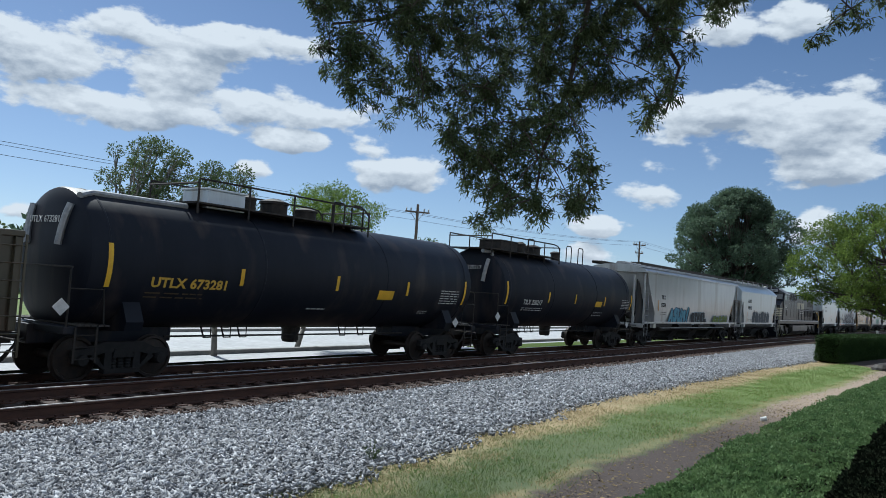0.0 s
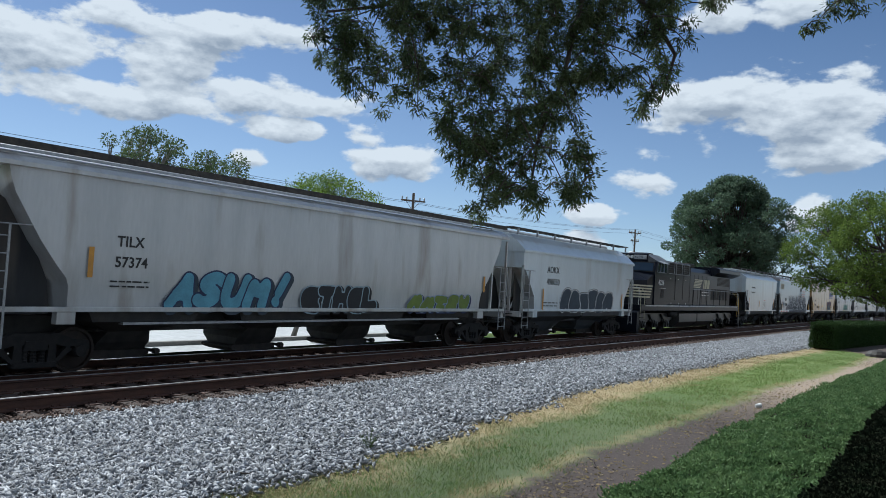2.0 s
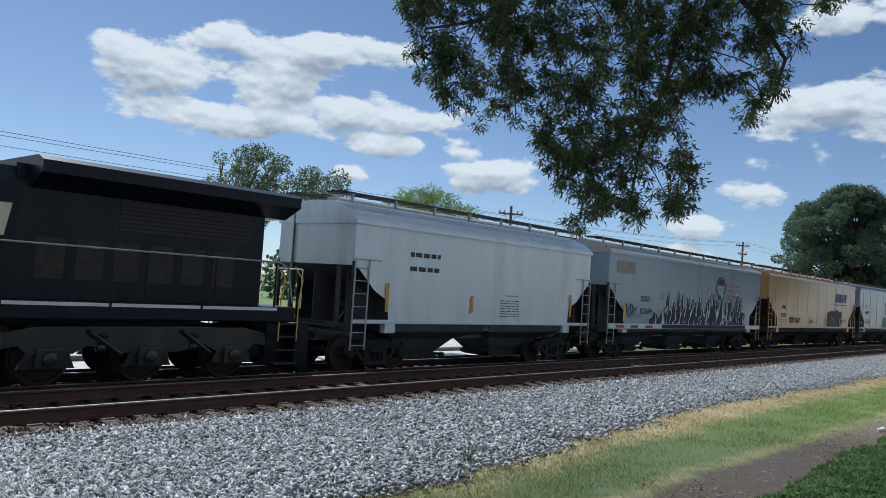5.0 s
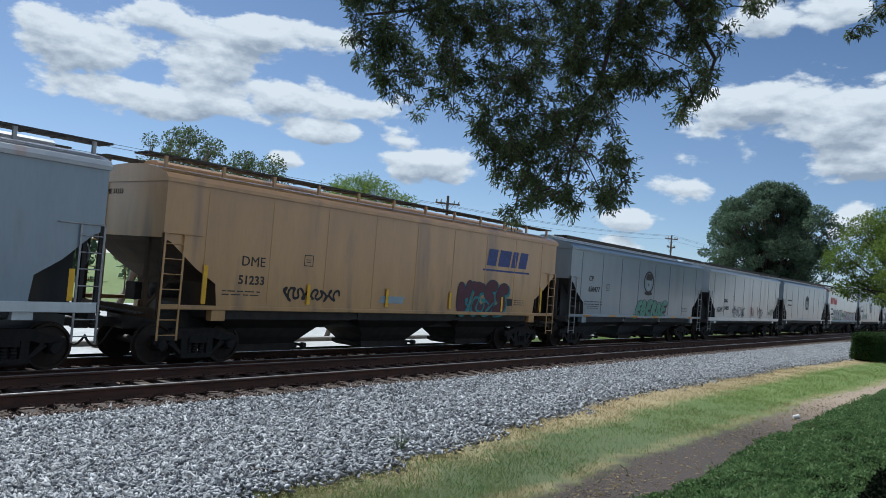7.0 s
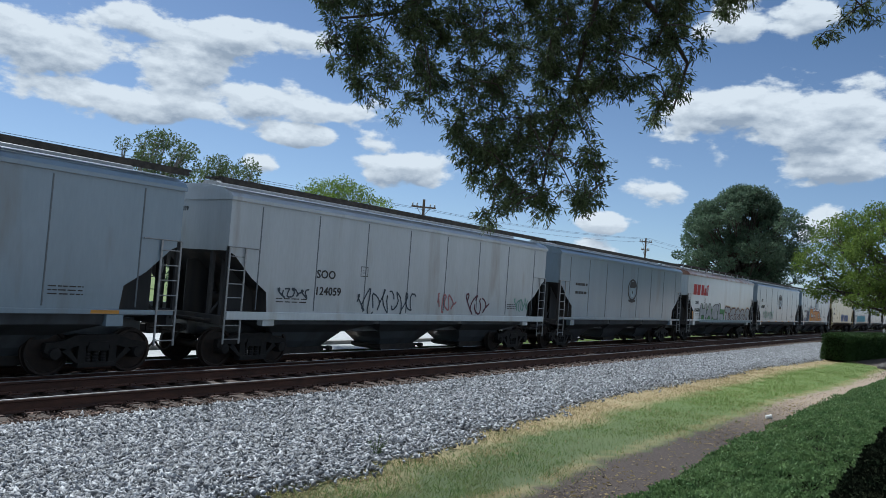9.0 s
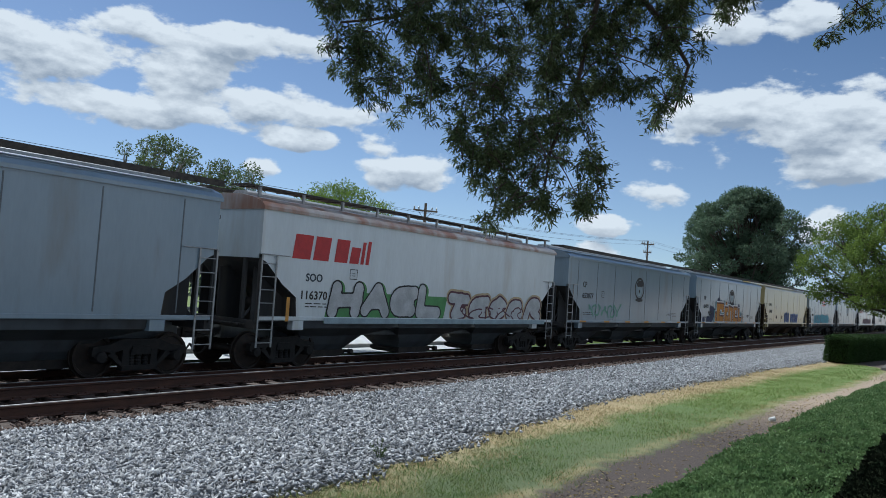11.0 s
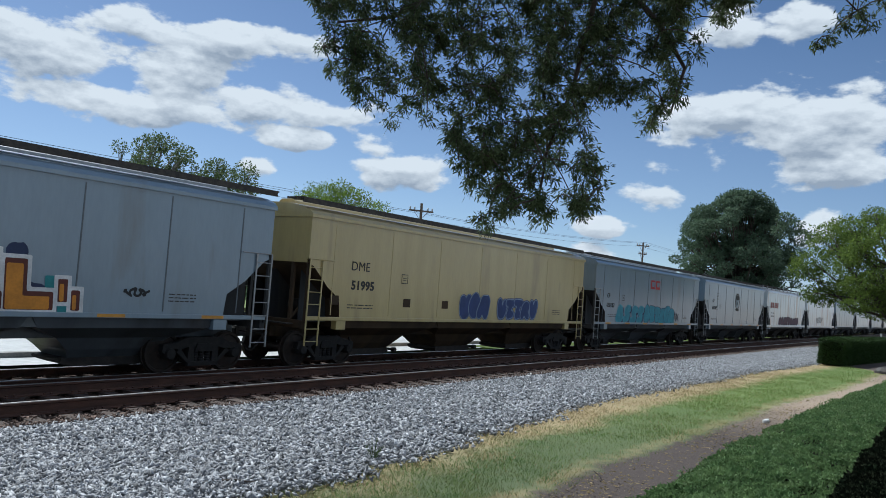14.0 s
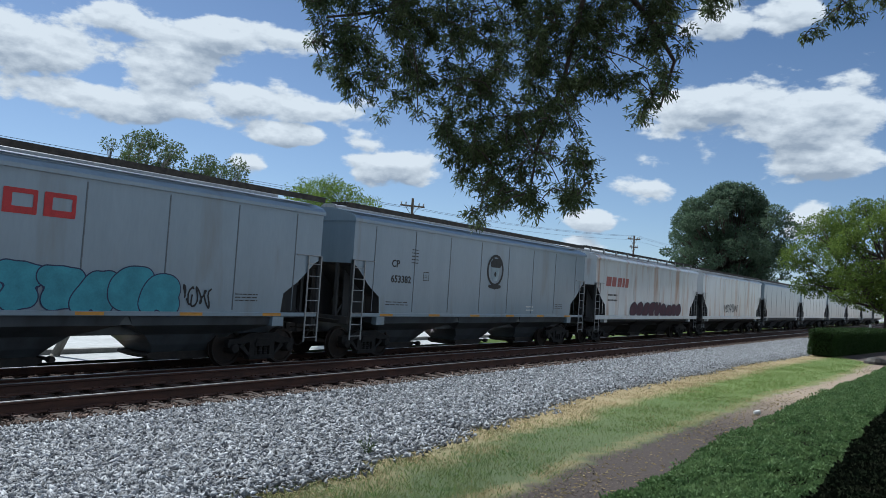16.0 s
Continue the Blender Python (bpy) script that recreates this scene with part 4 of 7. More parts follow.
def tank_car(label, p0, p1, zc, r, style):
    """A tank car: shell with dished heads, top platform with railings and housings, end frames, ladder, trucks."""
    car, h = new_car("tank_car", label, "tank car", p0, p1)
    m = PAINT["tank"]
    e = h - 0.92
    head = [(r * math.sin(a), 0.30 * (1 - math.cos(a))) for a in [k * math.pi / 16 for k in range(9)]]
    prof = [(rr, -e + w) for rr, w in head] + [(rr, e - w) for rr, w in head[::-1]]
    bm = lathe(bm_(), prof, "x", 48)
    bmesh.ops.translate(bm, verts=bm.verts, vec=(0, 0, zc))
    shell = part("shell", bm, m, car, smooth=30)
    for x in (-e + 0.62, -e / 3, e / 3, e - 0.62):
        part("weld_band", lathe(bm_(), [(r + 0.001, x - 0.03), (r + 0.009, x - 0.02), (r + 0.009, x + 0.02), (r + 0.001, x + 0.03)], "x", 48, (0, 0, zc)), m, car, smooth=30)
    top = zc + r
    # walkway along the top, railings and fittings
    c0, c1 = style["platform"]
    bm = bm_()
    box(bm, c0, c1, -0.95, 0.95, top - 0.01, top + 0.03)
    plat = part("platform", bm, steel_dark, car)
    for s in (-1, 1):
        y = s * 0.95
        n = 5
        for k in range(n):
            x = c0 + 0.05 + (c1 - c0 - 0.1) * k / (n - 1)
            part("railing_post", tube(bm_(), [(x, y, top - 0.25), (x, y, top + 0.56 if k < n - 1 else top + 0.46)], 0.026, 6), steel_dark, plat)
        part("handrail", tube(bm_(), [(c0 + 0.05, y, top + 0.56), (c1 - 0.6, y, top + 0.56), (c1 - 0.25, y, top + 0.52), (c1 - 0.05, y, top + 0.36)], 0.026, 6), steel_dark, plat)
        part("toe_rail", tube(bm_(), [(-e + 0.7, s * 0.62, top - 0.20), (e - 0.7, s * 0.62, top - 0.20)], 0.028, 6), galvanised if style.get("pale_rail") else steel_dark, car)
    for x in (c0 + 0.02, c1 - 0.02):
        part("end_rail", tube(bm_(), [(x, -0.95, top + 0.46), (x, 0.95, top + 0.46)], 0.026, 6), steel_dark, plat)
    x0, x1, mat, hh = style["housing"]
    part("valve_housing", box(bm_(), x0, x1, -0.5, 0.5, top - 0.05, top + hh, 0.03), mat, car)
    part("housing_lid", box(bm_(), x0 - 0.03, x1 + 0.03, -0.53, 0.53, top + hh, top + hh + 0.05, 0.015), mat, car)
    for x, rr, zz in style["domes"]:
        part("manway", lathe(bm_(), [(rr, top - 0.1), (rr, top + zz * 0.7), (rr * 1.12, top + zz * 0.72), (rr * 1.12, top + zz * 0.85), (rr * 0.5, top + zz)], "z", 16, (x, 0, 0)), steel_dark, car, smooth=30)
    for x in style["arches"]:
        part("hoop", tube(bm_(), [(x, -0.75, top - 0.1), (x, -0.75, top + 0.55), (x + 0.08, -0.75, top + 0.63), (x + 0.42, -0.75, top + 0.63), (x + 0.5, -0.75, top + 0.55), (x + 0.5, -0.75, top - 0.1)], 0.024, 6), steel_dark, car)
    # pale piping on the heads and along the crown
    for q in (-1, 1):
        for s in (-1, 1):
            pts = []
            for k in range(7):
                y, dz = s * (0.62 + 0.02 * k), 0.25 + 0.14 * k
                rho = min(math.hypot(y, dz), r * 0.999)
                pts.append((q * (e - 0.30 * (1 - math.sqrt(1 - (rho / r) ** 2)) + 0.05), y, zc + dz))
            part("head_rail", tube(bm_(), pts, 0.075, 8), galvanised, car)
    part("crown_rail", tube(bm_(), [(-e + 0.25, -0.80, zc + r * 0.86), (-e + 0.6, -0.62, top - 0.11), (c0, -0.60, top - 0.10)], 0.07, 8), galvanised, car, "pale grey pipe")
    # underframe
    for q in (-1, 1):
        part("draft_sill", box(bm_(), *sorted((q * (h - 3.9), q * (h - 0.60))), -0.33, 0.33, 0.74, 1.14, 0.02), m, car)
        for s in (-1, 1):
            prism_pts = [(s * 0.3, 1.0), (s * 1.35, 1.06), (s * 1.42, 1.25), (s * 1.20, zc - r * 0.55), (s * 0.55, zc - r * 0.92)]
            part("saddle", prism(bm_(), prism_pts, "x", *sorted((q * (h - 2.45), q * (h - 2.05)))), m, car)
        part("end_sill", box(bm_(), *sorted((q * (h - 0.72), q * (h - 1.0))), -1.45, 1.45, 1.02, 1.16, 0.012), m, car)
        bm = bm_()
        for k in range(5):
            box(bm, *sorted((q * (h - 1.02 - 0.14 * k), q * (h - 1.12 - 0.14 * k))), -1.45, 1.45, 1.165, 1.19)
        part("end_platform", bm, grating, car)
        part("safety_rail", tube(bm_(), [(q * (h - 0.8), -1.4, 1.15), (q * (h - 0.8), -1.4, 2.25), (q * (h - 0.85), -1.36, 2.32), (q * (h - 0.85), 1.36, 2.32), (q * (h - 0.8), 1.4, 2.25), (q * (h - 0.8), 1.4, 1.15)], 0.022, 6), steel_dark, car)
        for s in (-1, 1):
            part("grab_iron", tube(bm_(), [(q * (h - 0.8), s * 1.42, 1.9), (q * (h - 1.5), s * 1.42, 1.9), (q * (h - 1.55), s * 1.42, 1.2)], 0.018, 6), steel_dark, car)
            xa = q * (h - 0.95) if q < 0 else h - 1.4
            ladder(car, xa, xa + 0.45, s * 1.47, 0.45, 1.15, 3, steel_dark, "step")
        truck(car, q * (h - 2.25))
        coupler(car, q * (h - 0.88), q)
    bm = bm_()
    for x in (-3.4, -2.8, -2.3, 1.4, 2.2, 3.1):
        tube(bm, [(x, -0.5, 1.1), (x + 0.1, -0.5, 0.82), (x + 0.3, -0.5, 0.82), (x + 0.3, -0.5, 1.1)], 0.022, 6)
    tube(bm, [(-h + 3.6, -0.5, 0.86), (h - 3.6, -0.5, 0.86)], 0.025, 6)
    part("brake_rigging", bm, steel_dark, car)
    part("outlet_valve", lathe(bm_(), [(0.2, 0.62), (0.24, 0.7), (0.24, 0.9), (0.3, 1.2)], "z", 14), steel_dark, car)
    for x, z0, z1 in style["stripes"]:
        part("reflector", plank(bm_(), x - 0.055, x + 0.055, z0, z1, 0, r, zc), yellow_tape, car)
    for x, z in style["placards"]:
        bm = bm_()
        k = 0.17
        vs = [bm.verts.new((x + a, -1.52, z + b)) for a, b in ((0, -k), (k, 0), (0, k), (-k, 0))]
        f = bm.faces.new(vs)
        ext = bmesh.ops.extrude_face_region(bm, geom=[f])
        bmesh.ops.translate(bm, verts=[v for v in ext["geom"] if isinstance(v, bmesh.types.BMVert)], vec=(0, 0.012, 0))
        pl = part("placard", bm, letter_white, car, "white diamond placard")
    return car, h, e


# ---- spray paint ----


GLYPHS = {
    "A": (((0, 0), (0.5, 1), (1, 0)), ((0.22, 0.38), (0.78, 0.38))), "S": (((1, 0.88), (0.6, 1), (0.1, 0.85), (0.12, 0.6), (0.85, 0.42), (0.9, 0.15), (0.4, 0), (0, 0.12)),),
    "U": (((0, 1), (0.02, 0.25), (0.3, 0), (0.7, 0), (0.98, 0.25), (1, 1)),), "M": (((0, 0), (0.08, 1), (0.5, 0.4), (0.92, 1), (1, 0)),), "E": (((1, 1), (0, 1), (0, 0), (1, 0)), ((0, 0.52), (0.8, 0.52))),
    "T": (((0, 1), (1, 1)), ((0.5, 1), (0.5, 0))), "H": (((0, 0), (0, 1)), ((1, 0), (1, 1)), ((0, 0.5), (1, 0.5))), "L": (((0, 1), (0, 0), (1, 0)),), "O": (((0.5, 1), (0, 0.7), (0, 0.3), (0.5, 0), (1, 0.3), (1, 0.7), (0.5, 1)),),
    "I": (((0.5, 0), (0.5, 1)),), "!": (((0.5, 0.4), (0.7, 1.1)), ((0.42, 0.05), (0.44, 0.08))),
}
ABSTRACT = (  # strokes that spell nothing
    (((1, 0.9), (0.4, 1), (0.1, 0.6), (0.8, 0.5), (0.9, 0.1), (0.1, 0)),), (((0, 0), (0.1, 0.9), (0.7, 1), (0.9, 0.7), (0.3, 0.5), (1, 0.05)),), (((1, 1), (0.1, 0.95), (0, 0.1), (0.9, 0)), ((0.1, 0.5), (0.8, 0.55))),
    (((0.5, 1), (0.05, 0.7), (0.1, 0.2), (0.6, 0), (1, 0.4), (0.9, 0.8), (0.5, 1)),), (((0, 0), (0.45, 1), (0.6, 0.4), (1, 1), (0.9, 0)),), (((0.1, 1), (0.2, 0.3), (0.5, 0), (0.9, 0.3), (0.9, 1)), ((0.3, 0.6), (0.7, 0.6))),
    (((0, 1), (1, 0.95)), ((0.55, 0.95), (0.4, 0), (0.9, 0.1))), (((0, 0.1), (0.1, 1), (0.8, 0.8), (0.4, 0.55), (1, 0.3), (0.6, 0), (0, 0.05)),),
)


def stroke_field(strokes, X, Z, soft):
    """How far each place lies outside tapered strokes, which melt into one another within `soft` metres."""
    F = np.full(X.shape, 9.0)
    for ax, az, bx, bz, ra, rb in strokes:
        dx, dz = bx - ax, bz - az
        t = np.clip(((X - ax) * dx + (Z - az) * dz) / max(dx * dx + dz * dz, 1e-6), 0, 1)
        d = np.hypot(X - ax - t * dx, Z - az - t * dz) - (ra + (rb - ra) * t)
        k = np.clip(0.5 + 0.5 * (F - d) / soft, 0, 1)
        F = F + (d - F) * k - soft * k * (1 - k)
    return F


def coat(bm, F, xs, zs, y, idx=0, dx=0.0, dz=0.0, low=1.2):
    """One coat of paint: the places where F is below 0, as one sheet with a smooth edge."""
    made = {}

    def vert(i, j, side):
        key = (i, j, side)
        if key not in made:
            x, z = xs[i], zs[j]
            if side == "h":
                a, b = F[j, i], F[j, i + 1]
                x += (xs[i + 1] - xs[i]) * a / (a - b)
            elif side == "v":
                a, b = F[j, i], F[j + 1, i]
                z += (zs[j + 1] - zs[j]) * a / (a - b)
            made[key] = bm.verts.new((x + dx, y, max(z + dz, low)))
        return made[key]
    ins = F < 0
    some = ins[:-1, :-1] | ins[1:, :-1] | ins[:-1, 1:] | ins[1:, 1:]
    for j, i in np.argwhere(some):
        ring = []
        for (a, b), (c, d), edge in (((i, j), (i + 1, j), (i, j, "h")), ((i + 1, j), (i + 1, j + 1), (i + 1, j, "v")), ((i + 1, j + 1), (i, j + 1), (i, j + 1, "h")), ((i, j + 1), (i, j), (i, j, "v"))):
            if ins[b, a]:
                ring.append(vert(a, b, "c"))
            if ins[b, a] != ins[d, c]:
                ring.append(vert(*edge))
        if len(ring) > 2:
            bm.faces.new(ring).material_index = idx


def field_grid(x0, x1, z0, z1, cell):
    xs, zs = np.arange(x0, x1 + cell, cell), np.arange(z0, z1 + cell, cell)
    return (xs, zs, *np.meshgrid(xs, zs))


def spray_piece(car, x0, z0, w, h, body, fill, outline, shade=None, seed=1, y=-1.560, fat=0.26, lean=0.12, rim=0.24, soft=0.05, drop=(0.06, -0.05), slash=None):
    """A sprayed piece, a part for each letter: drop shade, outline and fill over one another. body: the letters, or how many strokes that spell nothing."""
    rng = random.Random(seed)
    n = body if isinstance(body, int) else len(body)
    step = w / n
    th = fat * min(step, h) * 0.5
    for i in range(n):
        glyph = ABSTRACT[rng.randrange(len(ABSTRACT))] if isinstance(body, int) else GLYPHS[body[i]]
        cx, wid = x0 + step * (i + 0.14), step * 0.72
        lift, tall = h * rng.uniform(0.0, 0.08), h * rng.uniform(0.78, 0.9)
        strokes, cuts = [], []
        for line in glyph:
            pts = [(cx + wid * u + lean * v * tall + rng.uniform(-0.03, 0.03) * step, z0 + lift + th + (tall - 2 * th) * v + rng.uniform(-0.03, 0.03) * h) for u, v in line]
            if slash is None and len(pts) > 3:  # round the bends
                for _ in range(2):
                    cut = [pts[0]]
                    for a, b in zip(pts, pts[1:]):
                        cut += [(a[0] * 0.75 + b[0] * 0.25, a[1] * 0.75 + b[1] * 0.25), (a[0] * 0.25 + b[0] * 0.75, a[1] * 0.25 + b[1] * 0.75)]
                    pts = cut + [pts[-1]]
            for a, b in zip(pts, pts[1:]):
                strokes.append((*a, *b, th * rng.uniform(0.95, 1.05), th * rng.uniform(0.95, 1.05)))
        if slash is not None:  # blades: pointed tips above, pale cuts between them
            strokes = []
            for k in range(3):
                bx = cx + step * (k + rng.uniform(0.1, 0.5)) / 3
                strokes.append((bx, z0 + 0.15, bx + lean * h + rng.uniform(-0.3, 0.3), z0 + h * rng.uniform(0.62, 1.05), th * rng.uniform(1.7, 2.8), 0.012))
                strokes.append((bx - 0.2, z0 + rng.uniform(0.1, 0.3), bx + rng.uniform(-0.1, 0.45), z0 + h * rng.uniform(0.25, 0.6), th * 1.8, th * rng.uniform(0.4, 1.4)))
                a = bx + rng.uniform(-0.1, 0.25)
                if rng.random() < 0.8:
                    cuts.append((a + rng.uniform(-0.2, 0.2), z0 + h * rng.uniform(0.12, 0.4), a, z0 + h * rng.uniform(0.5, 0.85), rng.uniform(0.03, 0.085), 0.012))
                cuts.append((a - 0.2, z0 + h * rng.uniform(0.0, 0.12), a + rng.uniform(-0.2, 0.25), z0 + h * rng.uniform(0.2, 0.4), rng.uniform(0.012, 0.04), 0.008))
        pad = th * (2.2 + rim) + 0.05
        ax = [v for q in strokes for v in (q[0], q[2])]
        az = [v for q in strokes for v in (q[1], q[3])]
        cell = max(0.022, min(step, h) / 24)
        xs, zs, X, Z = field_grid(min(ax) - pad, max(ax) + pad, min(az) - pad, max(az) + pad, cell)
        F = stroke_field(strokes, X, Z, soft)
        bm = bm_()
        yy = y - 0.0027 * i
        if shade:
            coat(bm, F - th * rim * 1.8, xs, zs, yy, 2, *drop)
        coat(bm, F - th * rim, xs, zs, yy - 0.0009, 1)
        coat(bm, F, xs, zs, yy - 0.0018, 0)
        mats = [fill, outline, shade or outline]
        if slash is not None:
            coat(bm, np.maximum(stroke_field(cuts, X, Z, 0.01), F), xs, zs, yy - 0.0024, 3)
            mats.append(slash)
        part("spray_painting", bm, mats, car, "sprayed lettering in outlined strokes")


def block_word(car, x0, z0, letters, h, clouds, y=-1.560):
    """Wide sprayed block letters, a part each: a side shade, a white outline, a dark rim and the fill, before dark clouds."""
    rng = random.Random(77)
    puffs = [(cx + r * rng.uniform(-0.7, 0.7), cz + r * rng.uniform(-0.5, 0.5), cx + r * rng.uniform(-0.7, 0.7), cz + r * rng.uniform(-0.5, 0.6), r * 0.7, r * 0.5) for cx, cz, r in clouds]
    xs, zs, X, Z = field_grid(min(c[0] for c in clouds) - 0.7, max(c[0] for c in clouds) + 0.7, 1.25, 3.1, 0.05)
    bm = bm_()
    coat(bm, stroke_field(puffs, X, Z, 0.05), xs, zs, y)
    part("spray_cloud", bm, SPRAY["navy"], car, "dark blue sprayed clouds")
    for n, rects in enumerate(letters):
        xs, zs, X, Z = field_grid(x0 + min(r[0] for r in rects) - 0.4, x0 + max(r[1] for r in rects) + 0.4, z0 - 0.2, z0 + 1.5 * h, 0.03)
        V = (Z - z0) / h
        U = X - x0 + 0.05 * V
        F = np.full(X.shape, 9.0)
        for a, b, c, d in rects:
            F = np.minimum(F, np.maximum(np.abs(U - (a + b) / 2) - (b - a) / 2, np.abs(Z - z0 - h * (c + d) / 2) - h * (d - c) / 2))
        bm = bm_()
        for idx, grow, dx, dz, depth in ((3, 0.09, -0.17, -0.02, 0.003), (2, 0.09, 0, 0, 0.006), (1, 0.015, 0, 0, 0.009), (0, -0.035, -0.02, -0.04, 0.012)):
            coat(bm, F - grow, xs, zs, y - depth - 0.0006 * n, idx, dx, dz, 1.25)
        part("spray_painting", bm, [SPRAY["orange"], SPRAY["rim"], SPRAY["white"], SPRAY["teal"]], car, "orange sprayed block letter with white outline")


def scribble(car, x0, z0, w, h, mat, seed=1, width=0.03, loops=7, y=-1.560):
    """A tag in thin loose lines."""
    rng = random.Random(seed)
    pts = []
    for k in range(loops * 6):
        u = k / (loops * 6)
        pts.append((x0 + w * u + 0.35 * w / loops * math.sin(k * 1.9 + rng.random()), z0 + h * (0.5 + 0.5 * math.sin(k * 1.15 + rng.uniform(-0.4, 0.4)) * rng.uniform(0.5, 1))))
    cut = []
    for a, b in zip(pts, pts[1:]):
        cut += [(a[0] * 0.75 + b[0] * 0.25, a[1] * 0.75 + b[1] * 0.25), (a[0] * 0.25 + b[0] * 0.75, a[1] * 0.25 + b[1] * 0.75)]
    strokes = [(*a, *b, width * 0.5, width * 0.5) for a, b in zip(cut, cut[1:]) if rng.random() > 0.06]
    xs, zs, X, Z = field_grid(x0 - w * 0.1 - 0.1, x0 + w * 1.1 + 0.1, z0 - 0.1, z0 + h + 0.1, max(0.018, width * 0.5))
    bm = bm_()
    coat(bm, stroke_field(strokes, X, Z, 0.004), xs, zs, y)
    part("spray_scribble", bm, mat, car)


def emblem(car, x, z, w, h, mat, y=-1.560):
    """A round shield: a dark ring, a dark crest over a pale shield with a small mark, and a base ribbon, as plain shapes."""
    xs, zs, X, Z = field_grid(x - 0.7 * w, x + 0.7 * w, z - 0.75 * h, z + 0.65 * h, 0.025)
    q = np.hypot((X - x) / (0.5 * w), (Z - z) / (0.5 * h))
    ring = np.maximum(np.abs(q - 0.91) - 0.085, -1) * 0.5 * w
    crest = stroke_field([(x - 0.2 * w, z + 0.2 * h, x + 0.22 * w, z + 0.24 * h, 0.11 * h, 0.15 * h), (x + 0.1 * w, z + 0.3 * h, x - 0.15 * w, z + 0.33 * h, 0.06 * h, 0.05 * h)], X, Z, 0.03)
    base = stroke_field([(x - 0.33 * w, z - 0.5 * h, x, z - 0.54 * h, 0.05 * h, 0.055 * h), (x, z - 0.54 * h, x + 0.33 * w, z - 0.5 * h, 0.055 * h, 0.05 * h)], X, Z, 0.02)
    bm = bm_()
    coat(bm, np.minimum(np.minimum(ring, base), crest), xs, zs, y)
    mark = part("emblem", bm, mat, car, "round shield emblem")
    bm = bm_()
    coat(bm, np.maximum(np.abs(X - x) - 0.24 * w + np.clip(z - 0.1 * h - Z, 0, 9) * 0.55, np.abs(Z - z + 0.12 * h) - 0.2 * h), xs, zs, y - 0.001)
    part("shield", bm, SPRAY["ice"], mark)
    bm = bm_()
    coat(bm, np.hypot((X - x) * 1.3, Z - z + 0.12 * h) - 0.08 * h, xs, zs, y - 0.002)
    part("device", bm, mat, mark)


def loco_car():
    """A six-axle wide-cab diesel: frame, nose, cab, equipment hood, radiator wings, fuel tank, walkway rails, trucks."""
    car, h = new_car("diesel_locomotive", "black six-axle diesel locomotive with white nose stripes", "locomotive", CUTS[4], CUTS[5])
    m = PAINT["loco"]
    part("frame", box(bm_(), -10.1, 10.0, -1.5, 1.5, 1.28, 1.62, 0.03), m, car)
    for s in (-1, 1):
        for k in range(10):
            part("sill_stripe", box(bm_(), -9.45 + 1.9 * k, -9.45 + 1.9 * k + 1.84, *sorted((s * 1.502, s * 1.508)), 1.535, 1.60), letter_white, car)
    # nose and cab
    plan = [(-10.0, -0.75), (-9.15, -1.4), (-8.1, -1.45), (-8.1, 1.45), (-9.15, 1.4), (-10.0, 0.75)]
    tops = [2.86, 2.92, 3.36, 3.36, 2.92, 2.86]
    bm = bm_()
    lo = [bm.verts.new((x, y, 1.62)) for x, y in plan]
    hi = [bm.verts.new((x, y, z)) for (x, y), z in zip(plan, tops)]
    crest = [bm.verts.new((-9.8, 0, 3.12)), bm.verts.new((-8.1, 0, 3.5))]
    for k in range(6):
        n = (k + 1) % 6
        if k == 5:
            bm.faces.new((lo[k], lo[n], hi[n], crest[0], hi[k]))
        elif k == 2:
            bm.faces.new((lo[k], lo[n], hi[n], crest[1], hi[k]))
        else:
            bm.faces.new((lo[k], lo[n], hi[n], hi[k]))
    bm.faces.new((hi[0], hi[1], hi[2], crest[1], crest[0]))
    bm.faces.new((hi[5], crest[0], crest[1], hi[3], hi[4]))
    bm.faces.new(lo[::-1])
    part("nose", bm, m, car)
    part("cab", prism(bm_(), [(-8.2, 1.62), (-8.2, 3.38), (-8.0, 3.98), (-5.95, 3.98), (-5.95, 1.62)], "y", -1.5, 1.5), m, car)
    part("cab_roof", prism(bm_(), [(-1.52, 3.96), (-1.5, 4.02), (-0.85, 4.40), (0.85, 4.40), (1.5, 4.02), (1.52, 3.96)], "x", -8.05, -5.9), PAINT["loco_roof_sheen"], car)
    part("header", prism(bm_(), [(-8.05, 3.96), (-8.12, 4.36), (-7.95, 4.42), (-7.9, 3.96)], "y", -1.0, 1.0), m, car)
    for k in range(5):
        z = 1.98 + 0.15 * k
        for s in (-1, 1):
            y0, y1 = s * 1.405, s * 1.455
            bm = bm_()
            end = -8.62 + 0.07 * k
            ring = [(-10.006, s * 0.752), (-9.155, y0), (end, s * (1.405 + 0.05 * (end + 9.15) / 1.05))]
            vs = [[bm.verts.new((x, y, zz)) for x, y in ring] for zz in (z, z + 0.08)]
            for a in range(2):
                bm.faces.new((vs[0][a], vs[0][a + 1], vs[1][a + 1], vs[1][a]))
            part("nose_stripe", bm, cream, car)
        part("nose_stripe", box(bm_(), -10.008, -10.003, -0.75, 0.75, z, z + 0.08), cream, car)
    # windows: windshields, side windows
    for y0, y1 in ((-1.36, -0.1), (0.1, 1.36)):
        part("gasket", prism(bm_(), [(-8.215, 3.40), (-8.03, 3.955), (-8.02, 3.955), (-8.2, 3.40)], "y", y0 - 0.04, y1 + 0.04), steel_dark, car)
        part("windshield", prism(bm_(), [(-8.225, 3.45), (-8.075, 3.90), (-8.055, 3.90), (-8.2, 3.45)], "y", y0, y1), glass, car)
